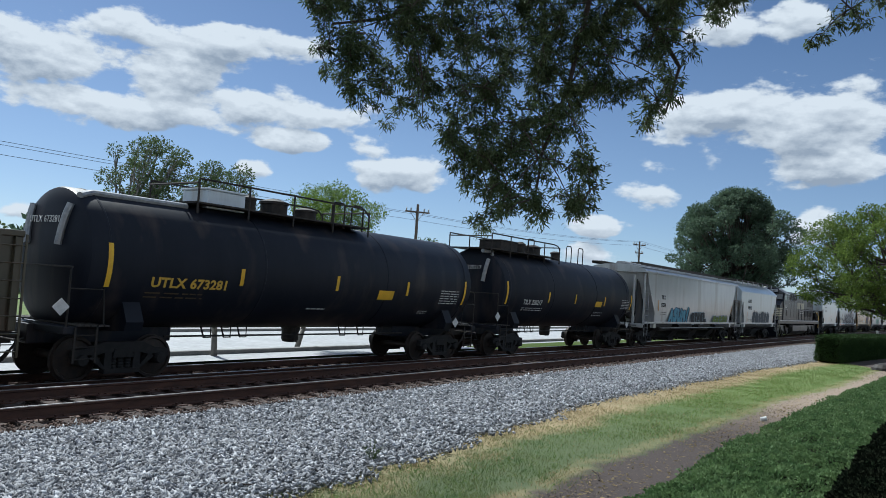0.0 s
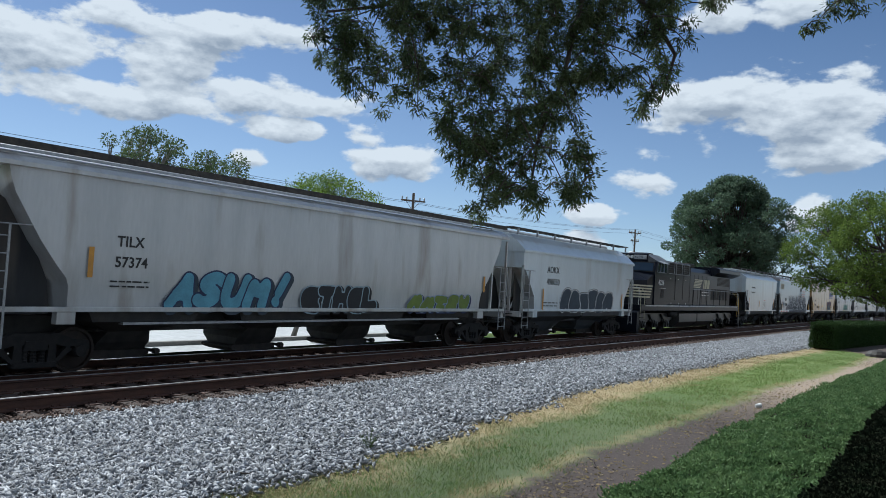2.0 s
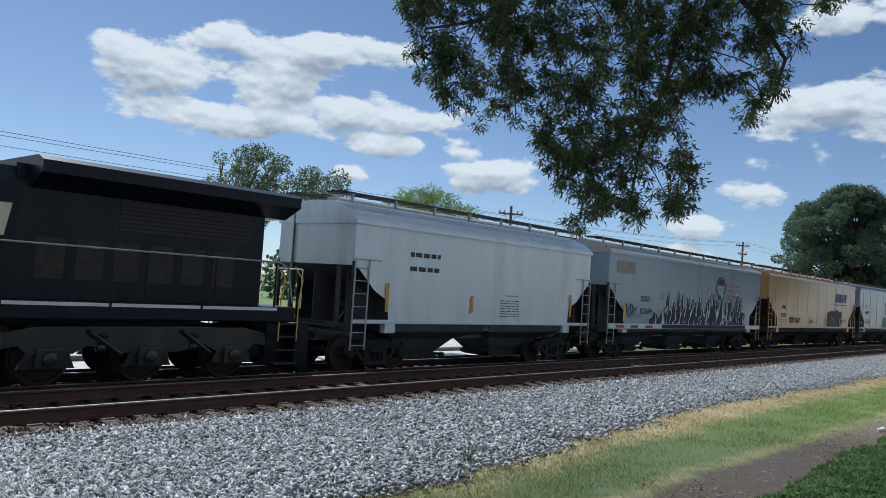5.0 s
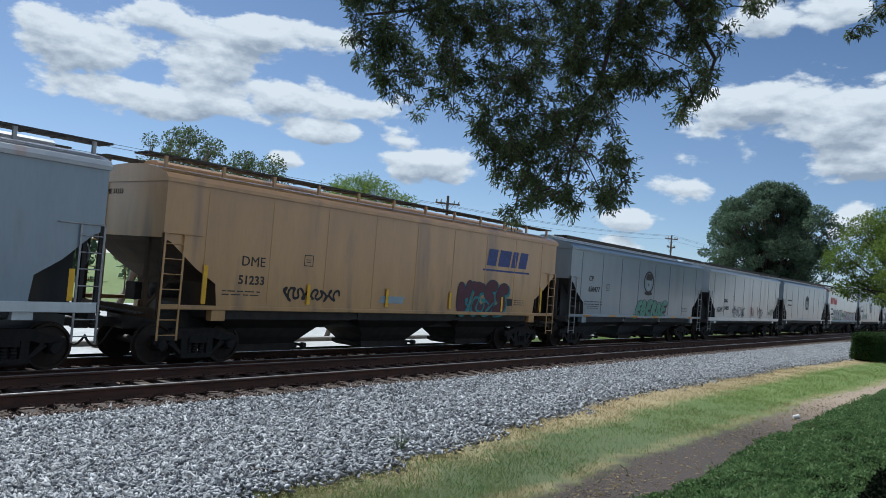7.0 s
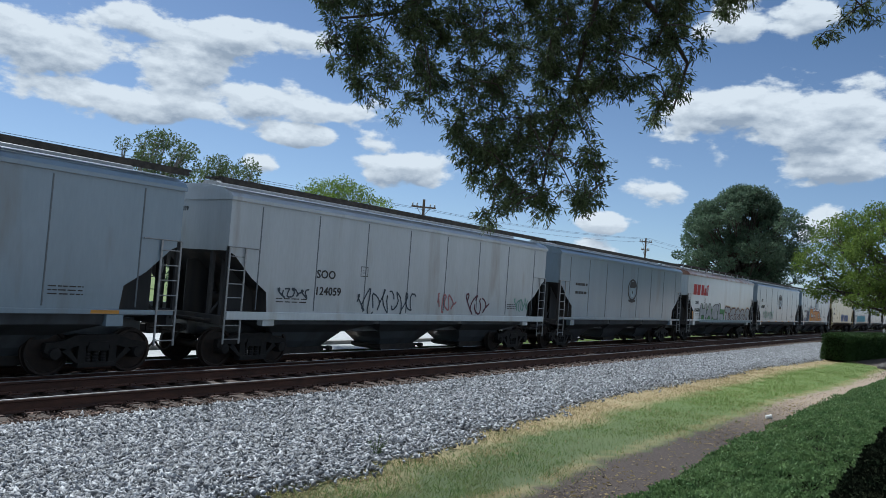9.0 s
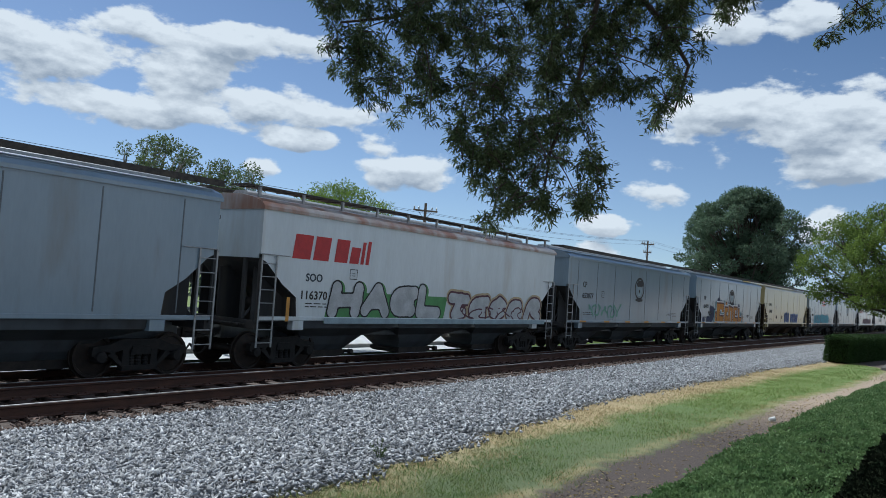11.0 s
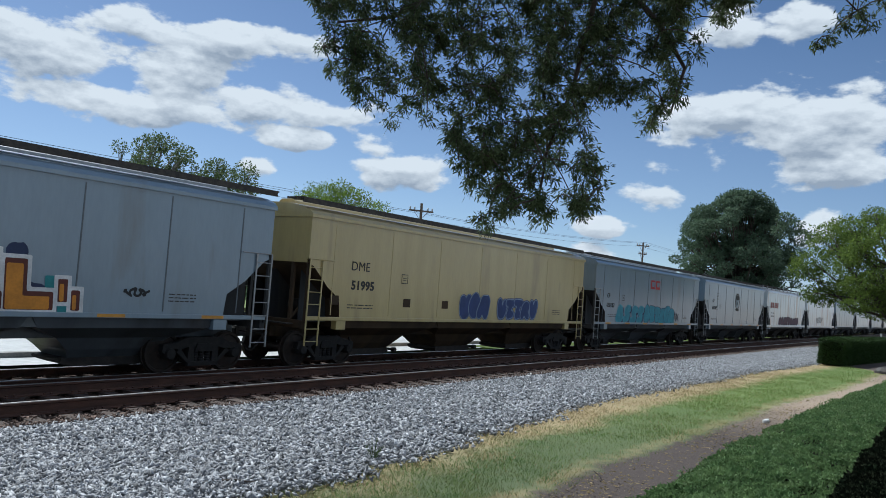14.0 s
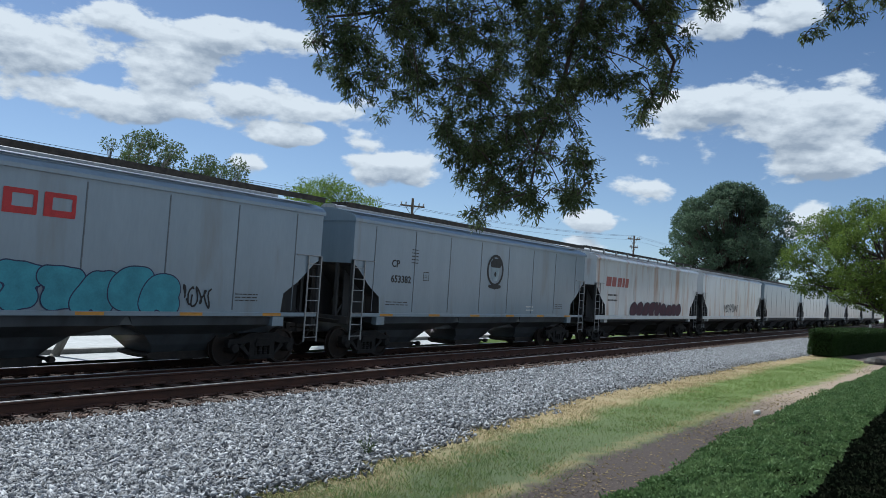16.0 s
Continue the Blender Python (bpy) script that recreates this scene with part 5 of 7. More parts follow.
    for s in (-1, 1):
        for x0, x1 in ((-7.85, -7.4), (-7.34, -6.9), (-6.75, -6.35)):
            part("side_window", box(bm_(), x0, x1, *sorted((s * 1.503, s * 1.512)), 3.42, 3.92), glass, car)
            fr = bm_()
            for a, b, c, d in ((x0 - 0.025, x1 + 0.025, 3.92, 3.945), (x0 - 0.025, x1 + 0.025, 3.395, 3.42), (x0 - 0.025, x0, 3.42, 3.92), (x1, x1 + 0.025, 3.42, 3.92)):
                box(fr, a, b, *sorted((s * 1.502, s * 1.522)), c, d)
            part("window_frame", fr, galvanised, car)
        part("sunshade", prism(bm_(), [(s * 1.5, 3.98), (s * 1.5, 4.02), (s * 1.82, 3.90), (s * 1.82, 3.87)], "x", -7.9, -6.88), galvanised, car, "pale sunshade over the side windows")
        part("toolbox_door", box(bm_(), -7.15, -6.7, *sorted((s * 1.502, s * 1.512)), 2.0, 2.5), steel_dark, car)
    part("number_board", box(bm_(), -8.2, -8.06, -0.95, -0.25, 4.06, 4.3, 0.02), galvanised, car)
    part("number_board", box(bm_(), -8.2, -8.06, 0.25, 0.95, 4.06, 4.3, 0.02), galvanised, car)
    for y in (-0.96, 0.24):
        me = text_mesh("4224", 0.22, 0.003)
        me.materials.append(letter_black)
        part("lettering", me, None, car, at=pose(-8.206, y + 0.66, 4.11, 0, 0, -90))
    for y in (-0.16, 0.16):
        part("headlight", lathe(bm_(), [(0.02, -8.2), (0.09, -8.19), (0.10, -8.05)], "x", 14, (0, y * 0.75, 4.19)), letter_white, car)
    lettering("4224", 0.40, letter_white, car, -7.62, 2.72, y=-1.505, wide=1.12, bold=0.012)
    bars(car, -7.4, 2.52, 1.1, 0.07, 1, letter_white, y=-1.504, seed=61)
    # hood, in sections
    part("inverter_cabinet", box(bm_(), -5.95, -1.5, -1.36, 1.36, 1.62, 4.12, 0.04), m, car)
    for s in (-1, 1):
        y = sorted((s * 1.362, s * 1.38))
        for k in range(3):
            x = -5.75 + 1.42 * k
            part("intake_screen", box(bm_(), x, x + 1.25, *y, 3.45, 4.0), steel_dark, car)
            g = bm_()
            for j in range(4):
                box(g, x + 0.03, x + 1.22, *sorted((s * 1.38, s * 1.405)), 3.50 + 0.13 * j, 3.535 + 0.13 * j)
            part("louvre", g, m, car)
            part("access_panel", box(bm_(), x, x + 1.25, *sorted((s * 1.362, s * 1.374)), 1.9, 3.4, 0.01), m, car)
        part("grab_rail", tube(bm_(), [(-5.8, s * 1.42, 3.42), (-1.9, s * 1.42, 3.42)], 0.02, 6), galvanised, car)
        for x in (-5.8, -4.75, -4.42, -3.35, -3.0, -1.9):
            part("rail_post", tube(bm_(), [(x, s * 1.42, 3.42), (x, s * 1.42, 4.05)], 0.018, 6), galvanised, car)
        for x in (-5.3, -3.9, -2.5):
            part("latch", box(bm_(), x, x + 0.09, *sorted((s * 1.375, s * 1.39)), 3.1, 3.16), letter_white, car)
        for x in (-5.4, -4.0, -2.7):
            part("marker", box(bm_(), x, x + 0.1, *sorted((s * 1.502, s * 1.512)), 1.66, 1.76), letter_white, car)
        part("grab_rail", tube(bm_(), [(-5.8, s * 1.42, 4.05), (-1.9, s * 1.42, 4.05)], 0.02, 6), galvanised, car)
    part("hood", prism(bm_(), [(-0.98, 1.62), (-0.98, 3.72), (-0.80, 3.98), (0.80, 3.98), (0.98, 3.72), (0.98, 1.62)], "x", -1.5, 4.1), m, car)
    part("hood_slope", prism(bm_(), [(-1.5, 4.10), (-1.1, 1.62), (-1.5, 1.62)], "y", -1.36, 1.36), m, car)
    part("rear_hood", prism(bm_(), [(-0.98, 1.62), (-0.98, 3.75), (-0.85, 4.05), (0.85, 4.05), (0.98, 3.75), (0.98, 1.62)], "x", 4.1, 9.35), m, car)
    part("radiator_wing", prism(bm_(), [(-1.56, 3.88), (-1.56, 4.10), (-1.3, 4.2), (1.3, 4.2), (1.56, 4.10), (1.56, 3.88), (1.0, 3.62), (-1.0, 3.62)], "x", 4.3, 9.9), m, car)
    for s in (-1, 1):
        for k in range(6):
            x = -1.2 + 0.88 * k
            part("hood_door", box(bm_(), x, x + 0.82, *sorted((s * 0.981, s * 0.995)), 1.75, 3.55, 0.008), m, car)
        g = bm_()
        for k in range(7):
            box(g, 6.0, 9.0, *sorted((s * 0.981, s * 1.0)), 3.0 + 0.085 * k, 3.05 + 0.085 * k)
        part("radiator_grille", g, steel_dark, car)
        for k in range(6):
            part("vent", box(bm_(), 4.5 + 0.72 * k, 4.5 + 0.72 * k + 0.52, *sorted((s * 0.981, s * 0.99)), 2.0, 2.75), steel_dark, car)
    # livery as plain shapes
    for k in range(6):
        part("logo_bar", prism(bm_(), [(0.45 + 0.05 * k, 2.75 + 0.095 * k), (0.47 + 0.05 * k, 2.81 + 0.095 * k), (1.95 + 0.09 * k, 2.81 + 0.095 * k), (1.9 + 0.09 * k, 2.75 + 0.095 * k)], "y", -1.0, -0.997), cream, car)
    for x0, x1 in ((2.55, 2.72), (2.85, 3.3), (3.42, 3.95)):
        part("logo", prism(bm_(), [(x0, 2.72), (x0 + 0.10, 3.30), (x1 + 0.10, 3.30), (x1, 2.72)], "y", -1.0, -0.997), cream, car)
    bars(car, 2.3, 2.2, 1.6, 0.4, 2, letter_white, y=-0.999, seed=62)
    # roof fittings
    part("exhaust_stack", box(bm_(), 1.0, 2.3, -0.45, 0.45, 3.98, 4.30, 0.05), steel_dark, car)
    part("horn", lathe(bm_(), [(0.03, -0.95), (0.05, -0.7), (0.12, -0.55)], "x", 10, (0, 0.2, 4.2)), steel_dark, car, smooth=True)
    part("horn", lathe(bm_(), [(0.03, -0.5), (0.05, -0.25), (0.12, -0.1)], "x", 10, (0, -0.2, 4.2)), steel_dark, car, smooth=True)
    part("antenna_dome", lathe(bm_(), [(0.2, 4.38), (0.2, 4.46), (0.1, 4.52), (0.02, 4.53)], "z", 14, (-7.2, 0.3, 0)), letter_white, car, smooth=True)
    part("air_conditioner", box(bm_(), -7.0, -6.1, -0.6, 0.6, 4.38, 4.5, 0.03), steel_dark, car)
    # walkway rails and steps
    for s in (-1, 1):
        y = s * 1.47
        part("handrail", tube(bm_(), [(-1.2, y, 2.62), (9.5, y, 2.62), (9.75, y, 2.5), (9.95, y * 0.97, 1.7)], 0.022, 6), galvanised, car)
        for k in range(8):
            x = -1.15 + 1.51 * k
            part("stanchion", tube(bm_(), [(x, y, 1.6), (x, y, 2.62)], 0.02, 6), m, car)
        for x, mat in ((-10.1, cream), (-9.5, cream), (9.6, letter_yellow), (10.1, letter_yellow)):
            part("step_rail", tube(bm_(), [(x, y, 0.85), (x, y, 1.75), (x + 0.12, y * 0.96, 2.25), (x + 0.05, y * 0.8, 2.55)], 0.016, 6), mat, car, "pale yellow handrail")
        for q in (-1, 1):
            for k in range(4):
                part("step", box(bm_(), *sorted((q * 9.55, q * 10.15)), *sorted((s * 1.15, s * 1.48)), 0.32 + 0.3 * k, 0.36 + 0.3 * k), steel_dark, car)
            part("step_well", box(bm_(), *sorted((q * 9.5, q * 10.2)), *sorted((s * 0.9, s * 1.15)), 0.3, 1.3), m, car)
    for q in (-1, 1):
        part("pilot", prism(bm_(), [(q * 10.15, 1.3), (q * 10.45, 1.2), (q * 10.5, 0.2), (q * 10.3, 0.12), (q * 10.05, 0.4)], "y", -1.45, 1.45), m, car)
        part("end_rail", tube(bm_(), [(q * 10.2, -1.4, 1.6), (q * 10.2, -1.4, 2.5), (q * 10.2, 1.4, 2.5), (q * 10.2, 1.4, 1.6)], 0.02, 6), letter_white, car)
        coupler(car, q * (h - 0.88), q)
    # fuel tank and trucks
    part("fuel_tank", prism(bm_(), [(-1.45, 0.62), (-1.45, 1.12), (-1.2, 1.24), (1.2, 1.24), (1.45, 1.12), (1.45, 0.62), (1.0, 0.26), (-1.0, 0.26)], "x", -3.6, 3.55), PAINT["loco_tank"], car)
    part("tank_band", prism(bm_(), [(-1.462, 0.62), (-1.462, 1.12), (-1.2, 1.25), (1.2, 1.25), (1.462, 1.12), (1.462, 0.62), (1.0, 0.25), (-1.0, 0.25)], "x", -0.12, 0.06), m, car)
    for s in (-1, 1):
        part("air_reservoir", lathe(bm_(), [(0.05, -4.9), (0.17, -4.85), (0.17, -3.8), (0.05, -3.75)], "x", 14, (0, s * 1.25, 1.08)), truck_iron, car, smooth=True)
    for q in (-1, 1):
        tr = part("truck", box(bm_(), -2.4, 2.4, -0.5, 0.5, 0.75, 1.1, 0.04), truck_iron, car, at=(q * 6.75, 0, 0))
        for s in (-1, 1):
            bm = prism(bm_(), [(-2.75, 0.72), (-2.7, 1.0), (-2.2, 1.12), (2.2, 1.12), (2.7, 1.0), (2.75, 0.72), (2.45, 0.78), (2.3, 0.62), (1.5, 0.62), (1.2, 0.78), (0.65, 0.62), (-0.65, 0.62), (-1.2, 0.78), (-1.5, 0.62), (-2.3, 0.62), (-2.45, 0.78)], "y", *sorted((s * 0.98, s * 1.15)))
            for x in (-1.92, 0, 1.92):
                box(bm, x - 0.24, x + 0.24, *sorted((s * 0.95, s * 1.2)), 0.34, 0.74, 0.03)
                lathe(bm, [(0.05, s * 1.27), (0.13, s * 1.25), (0.15, s * 1.15)], "y", 12, (x, 0, 0.535))
                prism(bm, [(x - 0.5, 0.35), (x + 0.5, 0.35), (x + 0.38, 0.62), (x - 0.38, 0.62)], "y", *sorted((s * 1.0, s * 1.1)))
            for x in (-0.96, 0.96):
                lathe(bm, [(0.10, 0.66), (0.12, 0.72), (0.10, 0.78), (0.12, 0.84), (0.10, 0.9), (0.12, 0.96), (0.10, 1.0)], "z", 10, (x, s * 1.12, 0))
                tube(bm, [(x - 0.3, s * 1.2, 1.05), (x + 0.35, s * 1.22, 0.6)], 0.045, 7)
            part("side_frame", bm, PAINT["truck_grey"], tr)
        for x in (-1.92, 0, 1.92):
            w = part("wheelset", wheel_mesh(), None, tr, at=Matrix.LocRotScale((x, 0, WHEEL_R * 1.16), None, (1.16, 1, 1.16)))
            WHEELS.append((w, x))
    return car
# ---- plants ----


def leaves_mesh(name, centres, dirs, length, width, rng, droop=0.0):
    """Leaves as pointed four-cornered blades, bent along the rib: two triangles each side of it."""
    n = len(centres)
    d = dirs / (np.linalg.norm(dirs, axis=1)[:, None] + 1e-9)
    r = rng.normal(size=(n, 3))
    side = np.cross(d, r)
    side /= np.linalg.norm(side, axis=1)[:, None] + 1e-9
    L = rng.uniform(*length, (n, 1))
    W = rng.uniform(*width, (n, 1))
    a = centres
    tip = centres + d * L
    tip[:, 2] -= droop * L[:, 0]
    mid = centres + d * L * 0.45
    v = np.stack([a, mid + side * W * 0.5, tip, mid - side * W * 0.5], 1)
    f = np.arange(n)[:, None] * 4 + np.array([[0, 1, 2, 3]])
    return raw_mesh(name, v.reshape(-1, 3), f)


def grass_field():
    rng = np.random.default_rng(8)
    n = 430000
    x = 3.5 + 42 * rng.random(n) ** 2.7
    y = rng.uniform(1.5, 8.2, n)
    e, l = np.interp(x, EDGE_X, EDGE_Y), np.interp(x, EDGE_X, LAWN_Y)
    patch = np.array([noise.noise((a * 1.3, b * 1.3, 2)) for a, b in zip(x, y)])
    inside = np.clip((e + 0.22 + 0.5 * np.clip(patch, 0, 1) - y) / 0.5, 0, 1) * np.clip((y - l + 0.25) / 0.5, 0, 1)
    keep = rng.random(n) < inside * np.clip(0.75 + patch, 0.1, 1)
    x, y, e, l = x[keep], y[keep], e[keep], l[keep]
    dry = rng.random(len(x)) < np.maximum(np.clip((y - (e - 1.0 - 0.35 * np.clip((x - 9) / 5, 0, 1)) + 0.6 * patch[keep]) / 0.75, 0.05, 0.95) * np.clip((x - 2) / 11, 0.4, 1), np.clip(0.75 - np.abs(y - l - 0.1) / 0.35, 0, 0.7))
    lush = rng.random(len(x)) < np.clip((x - 6) / 13, 0.12, 1)
    for key, sel, label in (("grass", ~dry & lush, "short green lawn grass"), ("thin", ~dry & ~lush, "thin olive lawn grass"), ("straw", dry, "parched straw-coloured grass along the ballast")):
        c = np.stack([x[sel], y[sel], flat_ground(x[sel], y[sel]) - 0.01], 1)
        d = rng.normal(0, 0.75, (len(c), 3))
        d[:, 2] = 1.0
        me = leaves_mesh("grass", c, d, (0.03, 0.075), (0.004, 0.007), rng)
        me.materials.append(LEAF[key])
        tagged(new("grass", me), label, "grass", kind="stuff")


grass_field()


def clump_crown(rng, blobs, per, leaf, out=0.75):
    """Leaf places and directions over the skins of many clumps."""
    cs, ds = [], []
    for cx, cy, cz, r, flat in blobs:
        n = int(per * r * r)
        u = rng.normal(size=(n, 3))
        u /= np.linalg.norm(u, axis=1)[:, None]
        rad = r * rng.uniform(0.45, 1.05, (n, 1)) ** 0.6 * (1 + 0.25 * np.sin(u[:, :1] * 5 + cx) * np.cos(u[:, 1:2] * 6 + cy))
        p = u * rad * np.array([1, 1, flat]) + np.array([cx, cy, cz])
        cs.append(p)
        ds.append(u + rng.normal(0, 0.8, (n, 3)) + np.array([0, 0, -0.25]))
    return np.concatenate(cs), np.concatenate(ds)


def limbs(bm, base, top, r, blobs, rng, sides=7):
    """A tapered, slightly crooked trunk, and a limb to each clump."""
    base, top = Vector(base), Vector(top)
    pts = [base.lerp(top, k / 6) + Vector((rng.uniform(-1, 1), rng.uniform(-1, 1), 0)) * r * 0.5 * (k > 0) for k in range(7)]
    pts.insert(1, base.lerp(top, 0.04))
    rr = [r * 1.45] + [r * (1 - 0.8 * k / 7) for k in range(1, 8)]
    for i in range(len(pts) - 1):
        tube(bm, [pts[i], pts[i + 1]], rr[i], sides, rr[i + 1])
    for cx, cy, cz, br, _ in blobs:
        c = Vector((cx, cy, cz))
        s = pts[min(len(pts) - 1, max(3, int(3 + 4 * rng.random())))]
        m = s.lerp(c, 0.5) + Vector((0, 0, -0.12 * (c - s).length))
        tube(bm, [s, m, c], r * 0.36, 5, r * 0.07)
        for _ in range(3):
            e = c + Vector((rng.uniform(-1, 1), rng.uniform(-1, 1), rng.uniform(-0.4, 1))) * br * 0.8
            tube(bm, [m.lerp(c, 0.6), e], r * 0.13, 4, r * 0.03)


def tree(name, label, base, height, spread, first, blobs_n, leaf, per, size, r, seed, barkm=None, flat=0.8, lean=(0, 0), shape=1.0, lump=(0.18, 0.42), hollow=0.35, waist=0.5):
    """A tree: trunk and limbs, and a crown of clumps of leaves with gaps between them."""
    rng = random.Random(seed)
    nrng = np.random.default_rng(seed)
    root = tagged(new(name), label, "tree")
    root.location = base
    blobs = []
    mid, half = (first + height) / 2, (height - first) / 2
    for i in range(blobs_n):
        u = (i + 0.5) / blobs_n
        w = 2 * u ** (math.log(0.5) / math.log(1 - waist)) - 1
        a = i * 2.39996 + rng.uniform(-0.5, 0.5)
        ring = math.sqrt(max(0.0, 1 - abs(w) ** (2.2 * shape))) * rng.uniform(hollow, 1.02)
        br = spread * rng.uniform(*lump)
        blobs.append((lean[0] + math.cos(a) * ring * (spread - br * 0.6), lean[1] + math.sin(a) * ring * (spread - br * 0.6), mid + w * (half - br * 0.55), br, flat))
    bm = bm_()
    limbs(bm, (0, 0, -0.15), (lean[0], lean[1], first + (height - first) * 0.62), r, blobs, rng)
    part("trunk", bm, barkm or bark, root, smooth=True)
    c, d = clump_crown(nrng, blobs, per, size)
    me = leaves_mesh("crown", c, d, (size * 0.8, size * 1.3), (size * 0.45, size * 0.75), nrng)
    me.materials.append(LEAF[leaf])
    part("crown", me, None, root)
    return root
# ---- the cars, from the head of the train backwards ----
CUTS = [7.1, 23.1, 37.6, 57.1, 69.8, 91.75, 103.97, 120.38, 138.21, 154.72, 171.37, 187.63, 203.92, 220.67, 237.4, 255.12, 271.43, 288.11, 305.0, 322.5, 339.5, 356.5, 373.5, 390.5, 407.5, 424.5]
Y4 = yellow_tape
TANK = dict(radius=1.48, zc=2.5)



def gondola():
    """A low open freight car: ribbed sides, floor, end sheets, trucks."""
    car, h = new_car("gondola", "low dirty olive-brown open gondola car", "gondola car", CUTS[0] - 15.8, CUTS[0] + 0.42)
    e = h - 0.6
    m = PAINT["olive"]
    for s in (-1, 1):
        part("side", box(bm_(), -e, e, *sorted((s * 1.42, s * 1.48)), 1.1, 2.85, 0.01), m, car)
        part("top_chord", box(bm_(), -e, e, *sorted((s * 1.38, s * 1.54)), 2.80, 2.92, 0.02), m, car)
        for k in range(13):
            part("side_post", box(bm_(), -e + 0.06 + (2 * e - 0.24) * k / 12, -e + 0.18 + (2 * e - 0.24) * k / 12, *sorted((s * 1.48, s * 1.57)), 1.1, 2.80, 0.015), m, car)
    for q in (-1, 1):
        part("end_sheet", box(bm_(), *sorted((q * (e - 0.06), q * (e - 0.001))), -1.40, 1.40, 1.1, 2.88, 0.01), m, car)
        part("draft_sill", box(bm_(), *sorted((q * (h - 3.6), q * (h - 0.62))), -0.33, 0.33, 0.74, 1.09, 0.02), hopper_black, car)
        xa = q * (e - 0.03) if q < 0 else e - 0.46
        ladder(car, xa, xa + 0.46, -1.60, 0.62, 2.85, 7, m, "side")
        truck(car, q * (h - 2.1))
        coupler(car, q * (h - 0.88), q)
    part("floor", box(bm_(), -e + 0.05, e - 0.05, -1.41, 1.41, 1.1, 1.2), steel_dark, car)


gondola()
t1 = dict(platform=(-4.15, 1.95), housing=(-3.5, -2.35, PAINT["white"], 0.40), domes=[(-1.85, 0.2, 0.5), (-0.95, 0.36, 0.5), (0.25, 0.3, 0.4)], arches=[0.55, 1.35],
          stripes=[(-6.45, 1.95, 2.85), (-3.07, 2.12, 2.52), (0.22, 2.12, 2.52), (3.33, 2.08, 2.5), (6.47, 1.85, 2.65)], placards=[(-7.4, 1.55), (5.95, 1.28)], pale_rail=True)
car, h, e = tank_car("long black tank car with yellow reflectors and lettering", CUTS[0], CUTS[1], 2.5, 1.48, t1)
lettering("UTLX 673281", 0.30, letter_yellow, car, -5.47, 2.0, wide=1.12, bold=0.01, **TANK)
bars(car, -5.55, 1.72, 1.5, 0.2, 2, faded_yellow, seed=2, **TANK)
bars(car, 5.1, 1.85, 1.05, 0.5, 6, letter_white, seed=3, **TANK)
bars(car, 4.25, 1.45, 0.5, 0.16, 2, letter_white, seed=4, **TANK)
bars(car, -0.65, 1.5, 0.7, 0.14, 1, letter_white, seed=6, **TANK)
part("warning_label", plank(bm_(), 2.0, 2.7, 1.92, 2.2, 0, 1.48, 2.5), yellow_tape, car)
end_lettering("UTLX 673281", 0.2, letter_white, car, -e - 0.012, 0.6, 3.2)
t2 = dict(platform=(-6.45, -0.8), housing=(-5.0, -3.7, steel_dark, 0.40), domes=[(-2.6, 0.2, 0.55), (-1.6, 0.36, 0.5), (0.6, 0.2, 0.4)], arches=[-3.3, 0.2, 1.4],
          stripes=[(-5.93, 1.95, 2.8), (-2.56, 2.1, 2.52), (-0.08, 2.1, 2.5), (3.05, 2.06, 2.48), (6.28, 1.9, 2.65)], placards=[(-6.6, 1.5), (5.75, 1.2)])
car, h, e = tank_car("black tank car with white lettering and yellow reflectors", CUTS[1], CUTS[2], 2.5, 1.48, t2)
lettering("TILX 220217", 0.27, letter_white, car, -4.6, 1.98, **TANK)
bars(car, -4.6, 1.7, 1.7, 0.18, 2, letter_white, seed=7, **TANK)
bars(car, 5.1, 1.95, 1.0, 0.48, 6, letter_white, seed=5, **TANK)
bars(car, 2.2, 1.5, 1.0, 0.3, 2, letter_white, seed=8, **TANK)
part("warning_label", plank(bm_(), 2.05, 2.75, 2.0, 2.25, 0, 1.48, 2.5), yellow_tape, car)
end_lettering("TILX 220217", 0.2, letter_white, car, -e - 0.012, 0.6, 3.2)

car, h, e = hopper("long pale grey covered hopper with blue spray paint", CUTS[2], CUTS[3], "pale", roof=4.08, cut=1.6, ribs=7, sidecut=3.75, round_side=0.06, bays=4, end=PAINT["pale"], slope=PAINT["pale"], under=hopper_black, web=True,
                   stripes=[(-7.05, 1.95, 2.55, orange_tape), (7.55, 1.95, 2.5, orange_tape)])
lettering("TILX", 0.30, letter_black, car, -6.5, 2.6, wide=0.95)
lettering("57374", 0.30, letter_black, car, -6.52, 2.18, wide=0.95)
spray_piece(car, -5.3, 1.28, 3.5, 1.0, "ASUM!", SPRAY["sky"], SPRAY["navy"], SPRAY["slate"], 3, fat=0.34, lean=0.25, rim=0.3)
spray_piece(car, -1.25, 1.25, 2.95, 0.82, "ETHEL", SPRAY["black"], SPRAY["ice"], SPRAY["black"], 4, fat=0.44, lean=0.1, rim=0.28)
spray_piece(car, 3.2, 1.25, 3.4, 0.62, 5, SPRAY["lime"], SPRAY["paleblue"], SPRAY["navy"], 5, fat=0.36, lean=0.2)
bars(car, -6.6, 1.75, 0.9, 0.2, 2, letter_black, seed=9)
part("walkway", box(bm_(), -6.2, 6.2, -1.5, -1.32, 1.0, 1.05), galvanised, car)

